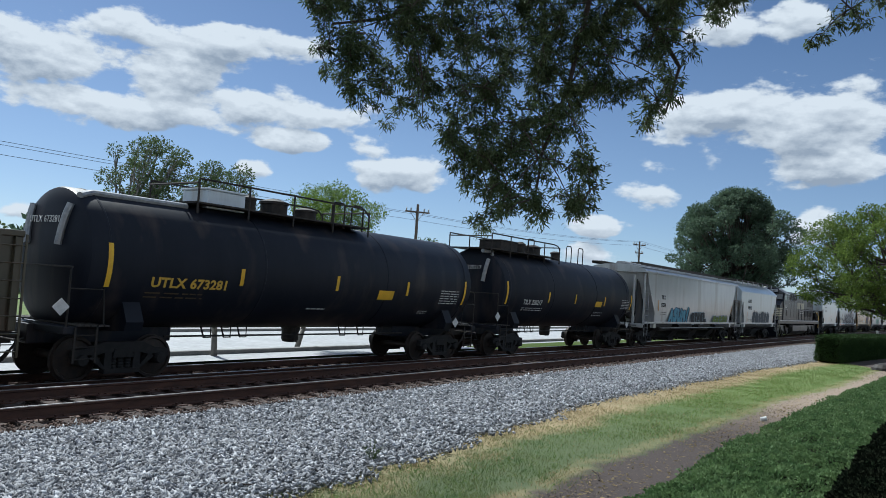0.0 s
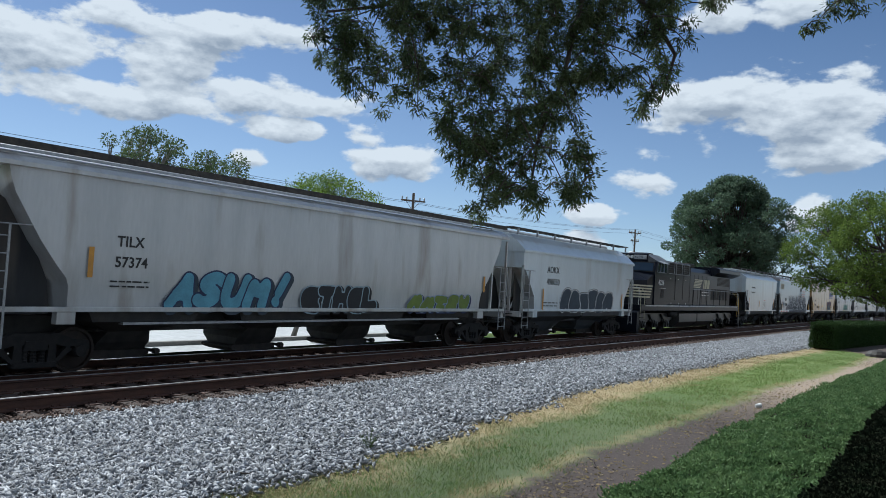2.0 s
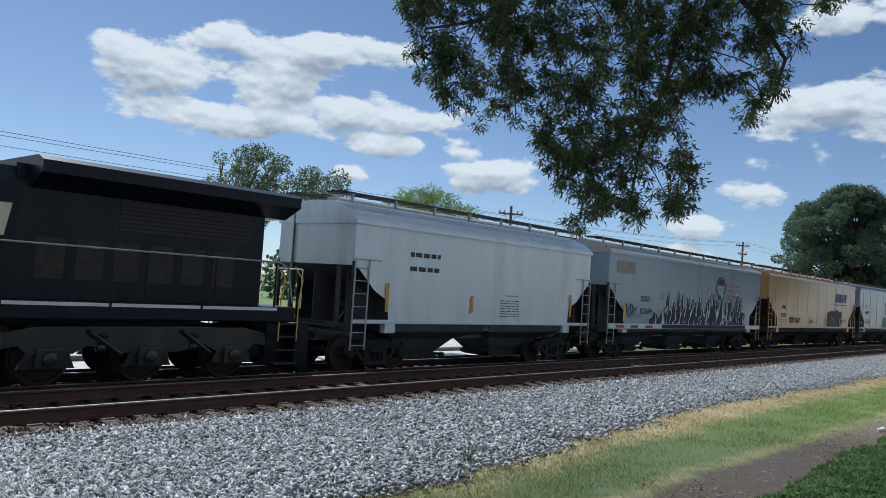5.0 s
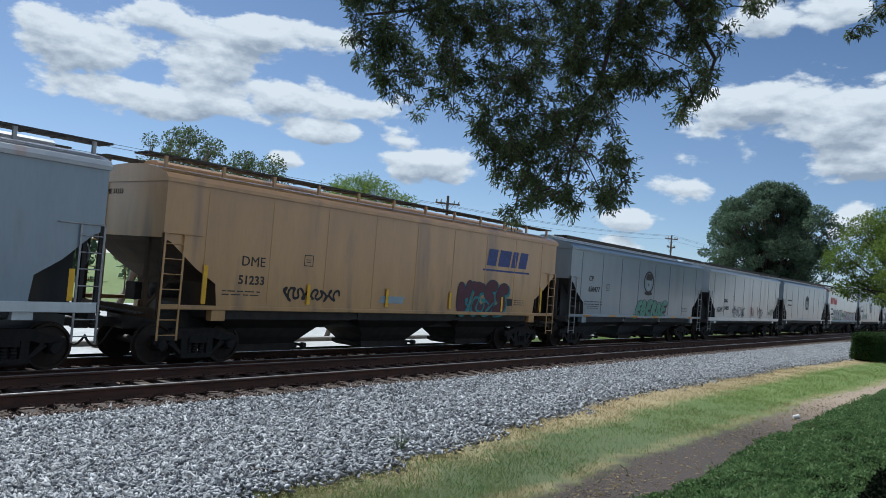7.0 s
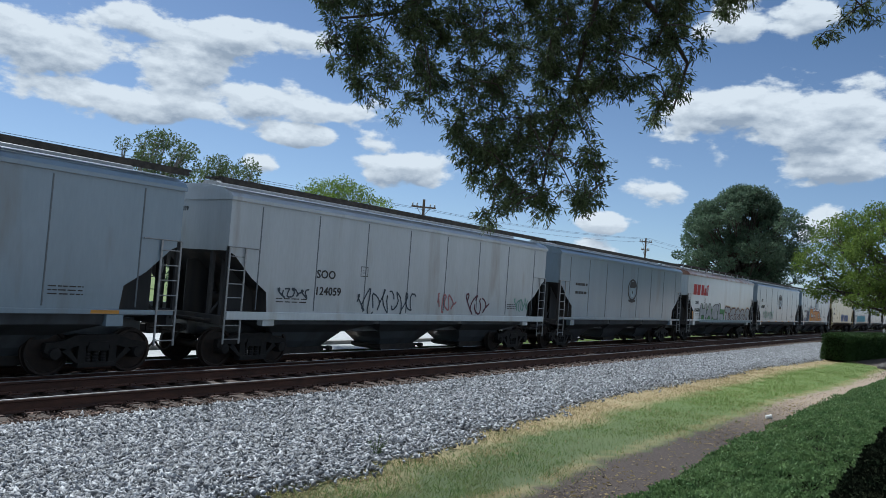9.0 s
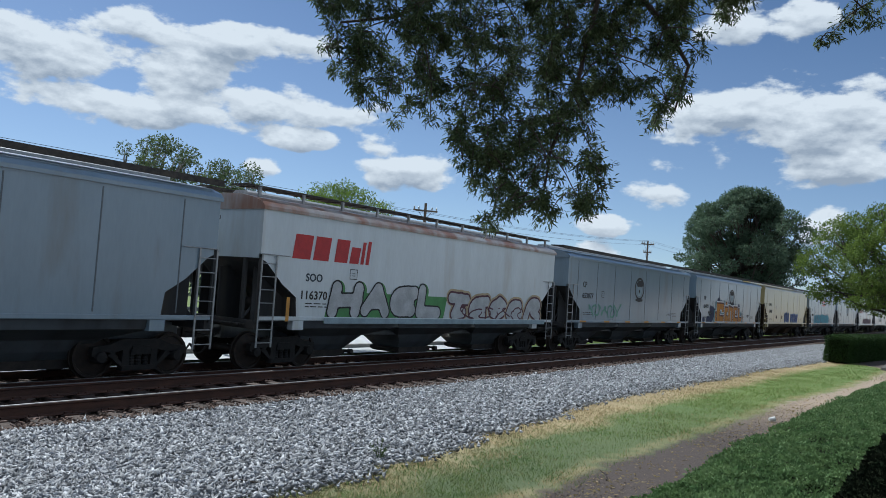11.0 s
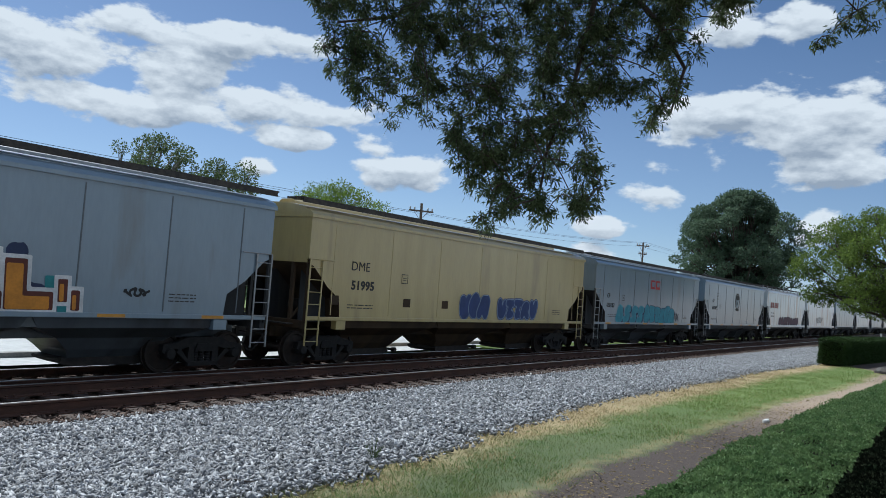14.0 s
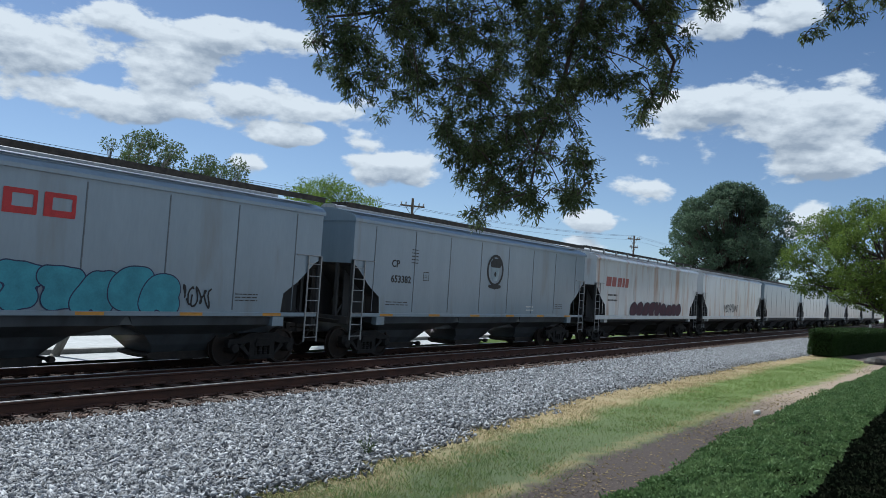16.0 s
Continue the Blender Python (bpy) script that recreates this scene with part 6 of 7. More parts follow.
car, h, e = hopper("short white covered hopper with black graffiti", CUTS[3], CUTS[4], "white", roof=3.72, bays=2, ribs=0, cut=1.05, sidecut=2.95, peak=0.36, open_walk=True, slope=PAINT["pale"],
                   stripes=[(-4.02, 1.33, 2.18, orange_tape), (4.3, 1.4, 2.1, orange_tape)])
lettering("AOKX", 0.37, letter_black, car, -3.7, 2.84, bold=0.004)
lettering("498050", 0.37, letter_black, car, -3.7, 2.35, bold=0.004)
spray_piece(car, -2.3, 1.22, 5.3, 1.06, 6, SPRAY["slate"], SPRAY["white"], SPRAY["black"], 14, fat=0.5, rim=0.16, soft=0.12, drop=(0, 0))
bars(car, -3.9, 1.45, 1.3, 0.25, 2, letter_black, seed=20)

loco_car()

car, h, e = hopper("short pale grey covered hopper with orange reflectors", CUTS[5], CUTS[6], "white", bays=2, ribs=0, cut=1.3, roof=3.9, peak=0.2, open_walk=True, sidecut=2.7, stripes=[(4.28, 1.58, 2.31, orange_tape), (-0.9, 1.6, 2.1, orange_tape), (-4.3, 1.58, 2.31, orange_tape)])
bars(car, -h + 2.6, 2.6, 1.2, 0.75, 2, letter_black, seed=21)
bars(car, 0.46, 1.5, 1.0, 0.55, 7, letter_black, seed=24)
bars(car, 0.7, 2.12, 0.6, 0.1, 1, red_paint, seed=25)
car, h, e = hopper("blue-grey covered hopper with white and blue graffiti", CUTS[6], CUTS[7], "grey", stencil="SOO 122694", box_at=-3.4, sill=PAINT["white"], roofm=PAINT["rusty_grey"], open_walk=True, ribs=0, stripes=[(-6.35, 1.45, 2.05, Y4), (7.0, 1.4, 2.0, Y4)])
lettering("SOO", 0.32, letter_black, car, -5.05, 2.24, wide=1.1)
lettering("122694", 0.32, letter_black, car, -5.1, 1.76, wide=1.0)
spray_piece(car, -3.2, 1.25, 8.3, 1.5, 9, SPRAY["navy_black"], SPRAY["white"], SPRAY["slate"], 15, y=-1.562, fat=0.3, lean=0.0, rim=0.26, slash=SPRAY["white"])
part("spray_band", plank(bm_(), -3.3, 5.6, 1.2, 1.36, -1.634), SPRAY["navy_black"], car)
spray_piece(car, -4.1, 1.25, 1.2, 0.75, 2, SPRAY["navy_black"], SPRAY["white"], None, 66, y=-1.562, fat=0.3, slash=SPRAY["white"])
part("paint_patch", plank(bm_(), -7.0, -5.6, 3.25, 3.72, -1.558), SPRAY["patch"], car, "faded tan paint patch")
scribble(car, -6.2, 1.6, 0.85, 0.6, SPRAY["navy"], 26, 0.06, 3)
emblem(car, 2.6, 3.1, 1.1, 0.95, letter_black)
bars(car, 3.3, 2.65, 1.7, 0.7, 3, faded_red, seed=23, name="logo")
for a, b in ((-7.0, -6.4), (-5.9, -5.3), (-4.7, -4.1)):
    part("reflector", plank(bm_(), a, b, 1.22, 1.32, -1.634), red_paint, car)
car, h, e = hopper("tan covered hopper with blue lettering and yellow reflectors", CUTS[7], CUTS[8], "tan", stencil="DME 51233", cut=1.45, ribs=9, slope=PAINT["slope_brown"], trims=PAINT["tan"], open_walk=True, web=False,
                   stripes=[(-h0, a, b, Y4) for h0, a, b in ((7.2, 1.4, 2.25), (4.15, 1.45, 1.95), (1.2, 1.45, 1.95), (-1.75, 1.45, 1.95), (-4.7, 1.4, 1.9), (-7.3, 1.4, 2.3))])
lettering("DME", 0.32, letter_black, car, -6.25, 2.3, wide=1.05, bold=0.0)
lettering("51233", 0.28, letter_black, car, -6.3, 1.88, wide=1.05)
for k, (a, b) in enumerate(((0, 0.55), (0.68, 1.4), (1.5, 1.85), (1.98, 2.5))):
    part("logo", plank(bm_(), 3.65 + a, 3.65 + b, 2.92, 3.48, -1.557, skew=0.12), blue_paint, car)
part("logo_bar", plank(bm_(), 3.45, 6.4, 2.74, 2.80, -1.557), blue_paint, car)
spray_piece(car, 2.0, 1.25, 2.9, 1.25, 4, SPRAY["maroon"], SPRAY["slate"], SPRAY["teal"], 16, fat=0.34, lean=0.2, soft=0.1)
scribble(car, 2.5, 1.3, 1.7, 0.6, SPRAY["teal"], 63, 0.07, 3, y=-1.568)
scribble(car, -4.95, 1.5, 1.9, 0.4, SPRAY["black"], 17, 0.06)
part("spray_patch", plank(bm_(), -1.5, -0.5, 1.55, 1.75, -1.556, skew=0.1), SPRAY["ice"], car)
part("notice", plank(bm_(), 4.9, 5.4, 1.6, 1.85, -1.557), letter_black, car)
car, h, e = hopper("blue-grey covered hopper with round emblem and green graffiti", CUTS[8], CUTS[9], "grey", stencil="CP 650477", tapes=True)
lettering("CP", 0.32, letter_black, car, -6.0, 2.74)
lettering("650477", 0.30, letter_black, car, -6.0, 2.31, wide=1.1)
emblem(car, 0.22, 2.95, 1.2, 1.05, letter_black)
part("spray_band", plank(bm_(), -1.35, 2.5, 1.21, 1.42, -1.5555), SPRAY["green"], car)
spray_piece(car, -1.2, 1.25, 3.6, 0.95, 6, SPRAY["palegreen"], SPRAY["black"], SPRAY["maroon"], 18, fat=0.34, lean=0.25)
bars(car, -6.3, 1.75, 1.7, 0.22, 2, letter_black, seed=28)
car, h, e = hopper("pale grey covered hopper with thin line graffiti", CUTS[9], CUTS[10], "silver", stencil="SOO 124059", box_at=-3.1, sill=PAINT["white"])
lettering("SOO", 0.30, letter_black, car, -4.8, 2.28, wide=1.1)
lettering("124059", 0.30, letter_black, car, -4.82, 1.84, wide=1.05)
scribble(car, -3.2, 1.3, 2.7, 0.85, SPRAY["slate"], 31, 0.045, 7)
scribble(car, 0.6, 1.35, 1.05, 0.8, SPRAY["pink"], 32, 0.06, 3)
scribble(car, 2.2, 1.35, 1.5, 0.8, SPRAY["maroon"], 33, 0.06, 3)
scribble(car, -6.1, 1.7, 1.1, 0.32, SPRAY["slate"], 34, 0.04, 4)
scribble(car, 5.4, 1.5, 1.1, 0.6, SPRAY["palegreen"], 35, 0.05, 4)
car, h, e = hopper("grey covered hopper with round emblem", CUTS[10], CUTS[11], "grey")
emblem(car, 0.32, 2.75, 1.2, 1.05, letter_black)
bars(car, -6.0, 2.3, 1.2, 0.7, 2, letter_black, seed=41)
car, h, e = hopper("white covered hopper with red lettering and bright graffiti", CUTS[11], CUTS[12], "white", roofm=PAINT["rust_roof"], ribs=0, open_walk=True, stencil="SOO 116370", sill=PAINT["white"], stripes=[(-6.55, 1.25, 1.85, orange_tape)])
for a, b, zz in ((0, 0.62, 0.62), (0.72, 1.28, 0.62), (1.5, 2.0, 0.62), (2.08, 2.45, 0.45), (2.53, 2.66, 0.62), (2.74, 2.88, 0.66)):
    part("logo", plank(bm_(), -6.5 + a, -6.5 + b, 2.83, 2.83 + zz, -1.557, skew=0.08), red_paint, car)
lettering("SOO", 0.28, SPRAY["slate"], car, -5.98, 2.28)
lettering("116370", 0.30, letter_black, car, -6.15, 1.82, wide=1.05)
part("spray_band", plank(bm_(), -5.25, 0.1, 1.22, 2.05, -1.5555, skew=0.2), SPRAY["green"], car)
spray_piece(car, -5.1, 1.35, 5.0, 1.1, "HAEL", SPRAY["silver"], SPRAY["black"], SPRAY["green"], 43, y=-1.565, fat=0.32, lean=0.1, rim=0.26)
spray_piece(car, 0.2, 1.3, 6.3, 1.0, 5, SPRAY["silver"], SPRAY["maroon"], SPRAY["cream"], 44, fat=0.32, lean=0.2, rim=0.4, soft=0.02, drop=(0, 0.02))
scribble(car, 1.0, 1.3, 4.8, 0.55, SPRAY["maroon"], 64, 0.05, 5, y=-1.57)
part("spray_band", plank(bm_(), -5.3, 6.8, 1.2, 1.35, -1.634), SPRAY["ice"], car)
car, h, e = hopper("grey covered hopper with round emblem and faint green graffiti", CUTS[12], CUTS[13], "grey", stencil="CP 653077", tapes=True)
lettering("CP", 0.32, letter_black, car, -6.3, 2.8)
lettering("653077", 0.32, letter_black, car, -6.3, 2.32, wide=1.1)
emblem(car, 0.14, 2.95, 1.25, 1.1, letter_black)
scribble(car, -5.7, 1.45, 3.7, 0.75, SPRAY["palegreen"], 45, 0.09, 6)
bars(car, 4.2, 1.65, 0.8, 0.2, 3, letter_black, seed=47)
car, h, e = hopper("grey covered hopper with large orange graffiti", CUTS[13], CUTS[14], "grey", stencil="CP 654123", tapes=True)
lettering("CP", 0.32, letter_black, car, -6.1, 2.72)
lettering("654123", 0.30, letter_black, car, -6.12, 2.22, wide=1.05)
emblem(car, -0.05, 3.05, 1.2, 0.95, letter_black)
CINEL = [[(0.22, 0.46, 0.06, 0.6)], [(0.5, 1.1, 0.06, 1.12), (0.5, 1.85, 0.74, 1.12), (0.7, 1.9, 0.06, 0.4), (1.5, 1.87, 0.6, 1.12)],
         [(2.05, 2.78, 0.06, 0.42), (2.05, 2.72, 0.6, 0.92), (2.05, 2.5, 0.06, 0.9)], [(2.22, 2.56, 1.04, 1.2)], [(2.84, 3.22, 0.06, 1.0), (3.0, 3.6, 0.7, 0.95), (3.36, 3.8, 0.06, 0.92)],
         [(3.9, 4.3, 0.06, 0.96), (3.9, 4.8, 0.74, 0.96), (3.9, 4.9, 0.06, 0.32), (4.3, 4.8, 0.44, 0.52), (4.62, 4.82, 0.4, 0.96)], [(4.95, 5.28, 0.06, 0.86), (4.95, 5.72, 0.06, 0.34)], [(5.82, 5.96, 0.2, 0.56)], [(6.05, 6.18, 0.06, 0.38)]]
block_word(car, -3.93, 1.35, [[(a * 1.12, b * 1.12, c, d) for a, b, c, d in letter] for letter in CINEL], 1.12, [(-4.1, 2.0, 0.4), (-4.3, 1.6, 0.45), (-2.9, 2.6, 0.36), (-2.3, 2.45, 0.3), (-1.0, 2.45, 0.26), (-0.2, 2.4, 0.34), (0.9, 2.3, 0.34), (1.5, 1.9, 0.34), (1.9, 1.6, 0.34), (2.9, 1.5, 0.28), (0.4, 2.5, 0.24), (-1.5, 2.55, 0.25), (1.6, 2.3, 0.3), (2.5, 1.8, 0.3), (-5.4, 1.5, 0.34), (-5.0, 1.4, 0.3), (-6.0, 1.42, 0.22), (-4.5, 2.2, 0.3)])
scribble(car, -5.2, 1.75, 1.0, 0.3, SPRAY["black"], 48, 0.06, 4)
scribble(car, 3.9, 1.7, 0.6, 0.2, SPRAY["black"], 49, 0.05, 3)
car, h, e = hopper("yellow covered hopper with black lettering and blue graffiti", CUTS[14], CUTS[15], "yellow", stencil="DME 51995", under=PAINT["slope_brown"], slope=PAINT["slope_brown"], trims=PAINT["yellow"], ribs=7)
lettering("DME", 0.36, letter_black, car, -6.6, 2.66, bold=0.0, wide=1.05)
lettering("51995", 0.34, letter_black, car, -6.55, 2.14, bold=0.012, wide=1.1)
spray_piece(car, -1.2, 1.38, 1.75, 0.92, 3, SPRAY["navyblue"], SPRAY["ice"], SPRAY["navyblue"], 47, fat=0.46, rim=0.16, soft=0.1, drop=(0, 0))
spray_piece(car, 1.2, 1.38, 2.9, 0.82, 5, SPRAY["navyblue"], SPRAY["paleblue"], SPRAY["navyblue"], 48, fat=0.4, rim=0.3, drop=(0, 0))
for x in (-7.35, -4.2, -2.2):
    part("notice", plank(bm_(), x, x + 0.35, 1.7, 1.95, -1.557), PAINT["slope_brown"], car)
car, h, e = hopper("grey covered hopper with red lettering and aqua graffiti", CUTS[15], CUTS[16], "grey", stencil="CP 650153", tapes=True)
for a in (0.0, 0.74):
    bm = bm_()
    xs, zs, X, Z = field_grid(-0.72 + a, 0.2 + a, 3.0, 3.75, 0.02)
    outer = np.maximum(np.abs(X + 0.31 - a) - 0.31, np.abs(Z - 3.35) - 0.23)
    coat(bm, np.maximum(outer, 0.02 - np.maximum(np.abs(X + 0.27 - a) - 0.17, np.abs(Z - 3.37) - 0.10)), xs, zs, -1.560)
    part("logo", bm, red_paint, car, "hollow red shape")
lettering("CP", 0.28, letter_black, car, -6.14, 2.5)
lettering("650153", 0.28, letter_black, car, -6.15, 2.06, wide=1.05)
spray_piece(car, -5.0, 1.3, 3.4, 1.05, 4, SPRAY["aqua"], SPRAY["sky"], SPRAY["navy"], 50, fat=0.3, lean=0.2)
spray_piece(car, -1.4, 1.3, 4.5, 1.02, 6, SPRAY["aqua"], SPRAY["navy"], None, 51, fat=0.52, rim=0.13, soft=0.1)
scribble(car, 3.3, 1.4, 0.8, 0.6, SPRAY["black"], 52, 0.04, 4)
car, h, e = hopper("grey covered hopper with oval emblem", CUTS[16], CUTS[17], "grey", stencil="CP 653382", tapes=True)
lettering("CP", 0.30, letter_black, car, -5.96, 2.76)
lettering("653382", 0.30, letter_black, car, -5.96, 2.3, wide=1.05)
emblem(car, 0.02, 2.95, 1.15, 1.15, letter_black)
bars(car, 2.5, 1.5, 0.6, 0.25, 2, letter_white, seed=53)
bars(car, -5.0, 2.9, 0.35, 0.5, 5, letter_black, seed=54)
car, h, e = hopper("white covered hopper with rust stains and red lettering", CUTS[17], CUTS[18], "rusty", open_walk=True, sill=PAINT["white"])
for a, b in ((0, 0.6), (0.7, 1.2), (1.4, 1.9), (2.0, 2.3), (2.4, 2.8)):
    part("logo", plank(bm_(), -6.6 + a, -6.6 + b, 2.75, 3.2, -1.557, skew=0.08), faded_red, car)
spray_piece(car, -3.5, 1.3, 8.0, 0.8, 9, SPRAY["maroon"], SPRAY["slate"], None, 53, fat=0.4, lean=0.4)
bars(car, -6.3, 2.0, 1.2, 0.5, 2, letter_black, seed=55)
car, h, e = hopper("rust-streaked white covered hopper", CUTS[18], CUTS[19], "rusty", sill=PAINT["white"])
scribble(car, -3.0, 1.5, 4.0, 0.8, SPRAY["slate"], 54, 0.07)
for k, key in enumerate(("grey", "white", "grey", "pale", "grey", "white")):
    car, h, e = hopper({"grey": "grey covered hopper", "white": "white covered hopper", "pale": "pale grey covered hopper"}[key] + " far back in the train", CUTS[19 + k], CUTS[20 + k], key)

# ---- trees, hedges, poles ----
tree("shade_tree", "large round dark green shade tree", (110.8, 28.2, -0.2), 19.3, 9.4, 2.6, 190, "maple", 330, 0.30, 0.45, 21, flat=0.75, shape=1.0, lump=(0.08, 0.17), hollow=0.3)
tree("crape_myrtle", "bright green spreading tree with forked trunk", (59, 4.75, 0.3), 9.7, 7.0, 1.9, 80, "crape", 800, 0.14, 0.30, 22, flat=0.6, lump=(0.09, 0.2), hollow=0.45)
tree("street_tree", "slender street tree with thin leaning crown", (10.5, 19.3, -0.2), 6.3, 1.45, 3.9, 38, "street", 2300, 0.074, 0.13, 23, bark_pale, lean=(2.1, 0), lump=(0.12, 0.3))
tree("street_tree", "slender street tree with thin crown", (15.4, 19.3, -0.2), 6.0, 1.5, 3.8, 28, "street", 2300, 0.074, 0.115, 24, bark_pale, lean=(-0.3, 0), lump=(0.12, 0.3))
tree("street_tree", "small bright green street tree", (20.1, 20.6, -0.2), 6.35, 2.4, 2.9, 34, "bright", 2200, 0.07, 0.115, 25, bark_pale, lean=(1.35, 0), lump=(0.16, 0.36))
tree("street_tree", "low bushy street tree", (27.0, 20.6, -0.2), 4.8, 1.7, 2.3, 12, "street", 1800, 0.09, 0.1, 26, bark_pale, lean=(1.37, 0))
tree("street_tree", "dense low tree beside the street", (10.6, 31, -0.2), 5.6, 3.2, 0.2, 22, "street", 560, 0.19, 0.12, 27, bark_pale)


def far_woods():
    """A belt of trees far beyond the street."""
    rng, nrng = random.Random(5), np.random.default_rng(5)
    blobs = []
    for k in range(90):
        x = -60 + 5.2 * k + rng.uniform(-2, 2)
        y = 62 + rng.uniform(-4, 10) + 0.1 * x
        r = rng.uniform(2.2, 3.6)
        blobs += [(x, y, r * 0.7, r, 0.85), (x + 1.6, y + 1, r * 1.25, r * 0.7, 0.85)]
    c, d = clump_crown(nrng, blobs, 55, 0.6)
    me = leaves_mesh("far_woods", c, d, (0.5, 0.9), (0.35, 0.6), nrng)
    me.materials.append(LEAF["maple"])
    tagged(new("far_woods", me), "belt of dark green trees beyond the street", "trees", kind="stuff")


far_woods()


def overhang_oak():
    """The oak whose narrow-leaved boughs hang into view; its trunk stands beside the hedge behind the camera."""
    rng, nrng = random.Random(12), np.random.default_rng(12)
    oak = tagged(new("willow_oak"), "dark willow oak boughs with narrow drooping leaves", "tree")
    oak.location = (5.2, -3.6, 0.3)
    base = Vector(oak.location)
    hub, right = Vector((5.7, 3.47, 4.455)), Vector((0.54, -0.84, 0))

    def at(u, w, deep):
        """A place u metres along the boughs' width and w metres up from their middle."""
        return hub + right * u + Vector((0, 0, w + 0.055 * u)) + Vector((0.84, 0.54, 0)) * deep - base
    # the boughs' outline: along, up
    rim = [(-2.15, 1.5), (-2.09, 0.84), (-1.85, 0.42), (-1.74, 0.21), (-1.87, 0.05), (-1.65, -0.15), (-1.49, -0.25), (-1.44, -0.43), (-1.22, -0.48), (-1.0, -0.63), (-0.72, -0.77), (-0.5, -0.78),
           (-0.48, -1.14), (-0.27, -1.24), (-0.16, -1.37), (-0.38, -1.48), (-0.34, -1.58), (0.1, -1.58), (0.34, -1.58), (0.6, -1.53), (0.87, -1.34), (0.97, -1.4), (0.88, -1.15), (0.96, -0.83),
           (0.82, -0.7), (0.75, -0.5), (0.92, -0.43), (1.07, -0.58), (1.32, -0.68), (1.36, -0.53), (1.56, -0.45), (1.5, -0.3), (1.68, -0.05), (1.7, 0.15), (1.54, 0.22), (1.52, 0.4), (1.66, 0.48), (2.0, 0.35), (2.15, 0.85), (2.2, 1.5)]

    def inside(u, w):
        hit = False
        for (a, b), (c, d) in zip(rim, rim[1:] + rim[:1]):
            if (b > w) != (d > w) and u < a + (w - b) / (d - b) * (c - a):
                hit = not hit
        return hit
    bm = bm_()
    trunk_top = Vector((0.4, 0.3, 6.6))
    tube(bm, [Vector((0, 0, -0.2)), Vector((0.02, 0, 0.3)), Vector((0.1, 0.05, 2.5)), Vector((0.2, 0.15, 4.6)), trunk_top, Vector((0.3, 0.4, 9.0))], 0.38, 12, 0.16)
    fork = at(0.45, 1.25, 0.1)
    tube(bm, [trunk_top, trunk_top.lerp(fork, 0.35) + Vector((0, 0, 0.9)), trunk_top.lerp(fork, 0.7) + Vector((0, 0, 0.75)), fork], 0.15, 9, 0.06)
    knees = [at(0.7, 0.5, 0.0), at(-0.5, 0.75, 0.1), at(0.55, -0.25, 0.05), at(0.35, -0.85, 0.0), at(-1.1, 0.35, 0.0), at(1.3, 0.3, 0.1)]
    tube(bm, [fork, knees[0] + Vector((0, 0, 0.1)), knees[2], knees[3], at(0.3, -1.35, 0.0)], 0.032, 7, 0.008)
    tube(bm, [fork, knees[1], knees[4], at(-1.6, 0.3, 0)], 0.04, 7, 0.009)
    tube(bm, [fork, knees[5], at(1.5, -0.1, 0), at(1.4, -0.5, 0)], 0.035, 7, 0.008)
    tube(bm, [trunk_top, at(3.1, 2.6, -0.6), at(3.0, 1.4, 0), at(2.9, 0.35, 0)], 0.03, 6, 0.005)
    cs, ds, tw = [], [], bm_()
    def spray(c, r, count, leaves):
        """A cluster of drooping twigs with narrow leaves."""
        k = min(joints, key=lambda q: (q - c).length)
        tube(tw, [k, k.lerp(c, 0.5) + Vector((0, 0, 0.03)), c], 0.007, 5, 0.004)
        joints.append(c)
        for _ in range(count):
            o = Vector((rng.gauss(0, 1), rng.gauss(0, 1), rng.gauss(-0.25, 0.9))).normalized() * r * rng.random() ** 0.45
            tip, start = c + o, c + o * 0.3
            way = (tip - start).normalized() + Vector((0, 0, -0.4))
            if rng.random() < 0.4:
                tube(tw, [start, tip], 0.0035, 3, 0.002)
            for j in range(leaves):
                p = tip.lerp(start, rng.random() * 0.85) + Vector((rng.gauss(0, 0.018), rng.gauss(0, 0.018), rng.gauss(0, 0.018)))
                cs.append(p)
                ds.append(way.normalized() * 0.7 + Vector((rng.gauss(0, 0.65), rng.gauss(0, 0.65), rng.gauss(-0.15, 0.5))))
    joints = list(knees)
    made = 0
    while made < 810:
        u, w = rng.uniform(-2.1, 2.1), rng.uniform(-1.55, 1.3)
        r = rng.uniform(0.06, 0.18)
        if not (inside(u - r * 0.6, w) and inside(u + r * 0.6, w) and inside(u, w - r * 0.75)):
            continue
        if (noise.noise((u * 2.9, w * 2.9, 4.0)) < -0.25 or noise.noise((u * 7.0, w * 7.0, 8.0)) < -0.2) and rng.random() < 0.85:
            continue
        spray(at(u, w, rng.gauss(0, 0.3)), r, int(430 * r * r) + 5, 11)
        made += 1
    joints.append(at(3.0, 0.9, 0))
    for u, w, r in ((2.95, 0.42, 0.16), (3.2, 0.52, 0.2), (2.72, 0.2, 0.09), (2.6, 0.12, 0.06), (2.85, 0.3, 0.1), (3.05, 0.3, 0.1), (3.35, 0.45, 0.13), (2.08, 0.62, 0.09), (1.98, 0.8, 0.14), (3.1, 0.75, 0.2), (2.6, 0.7, 0.12), (2.4, 0.85, 0.12)):
        spray(at(u, w, 0), r, int(500 * r * r) + 5, 12)
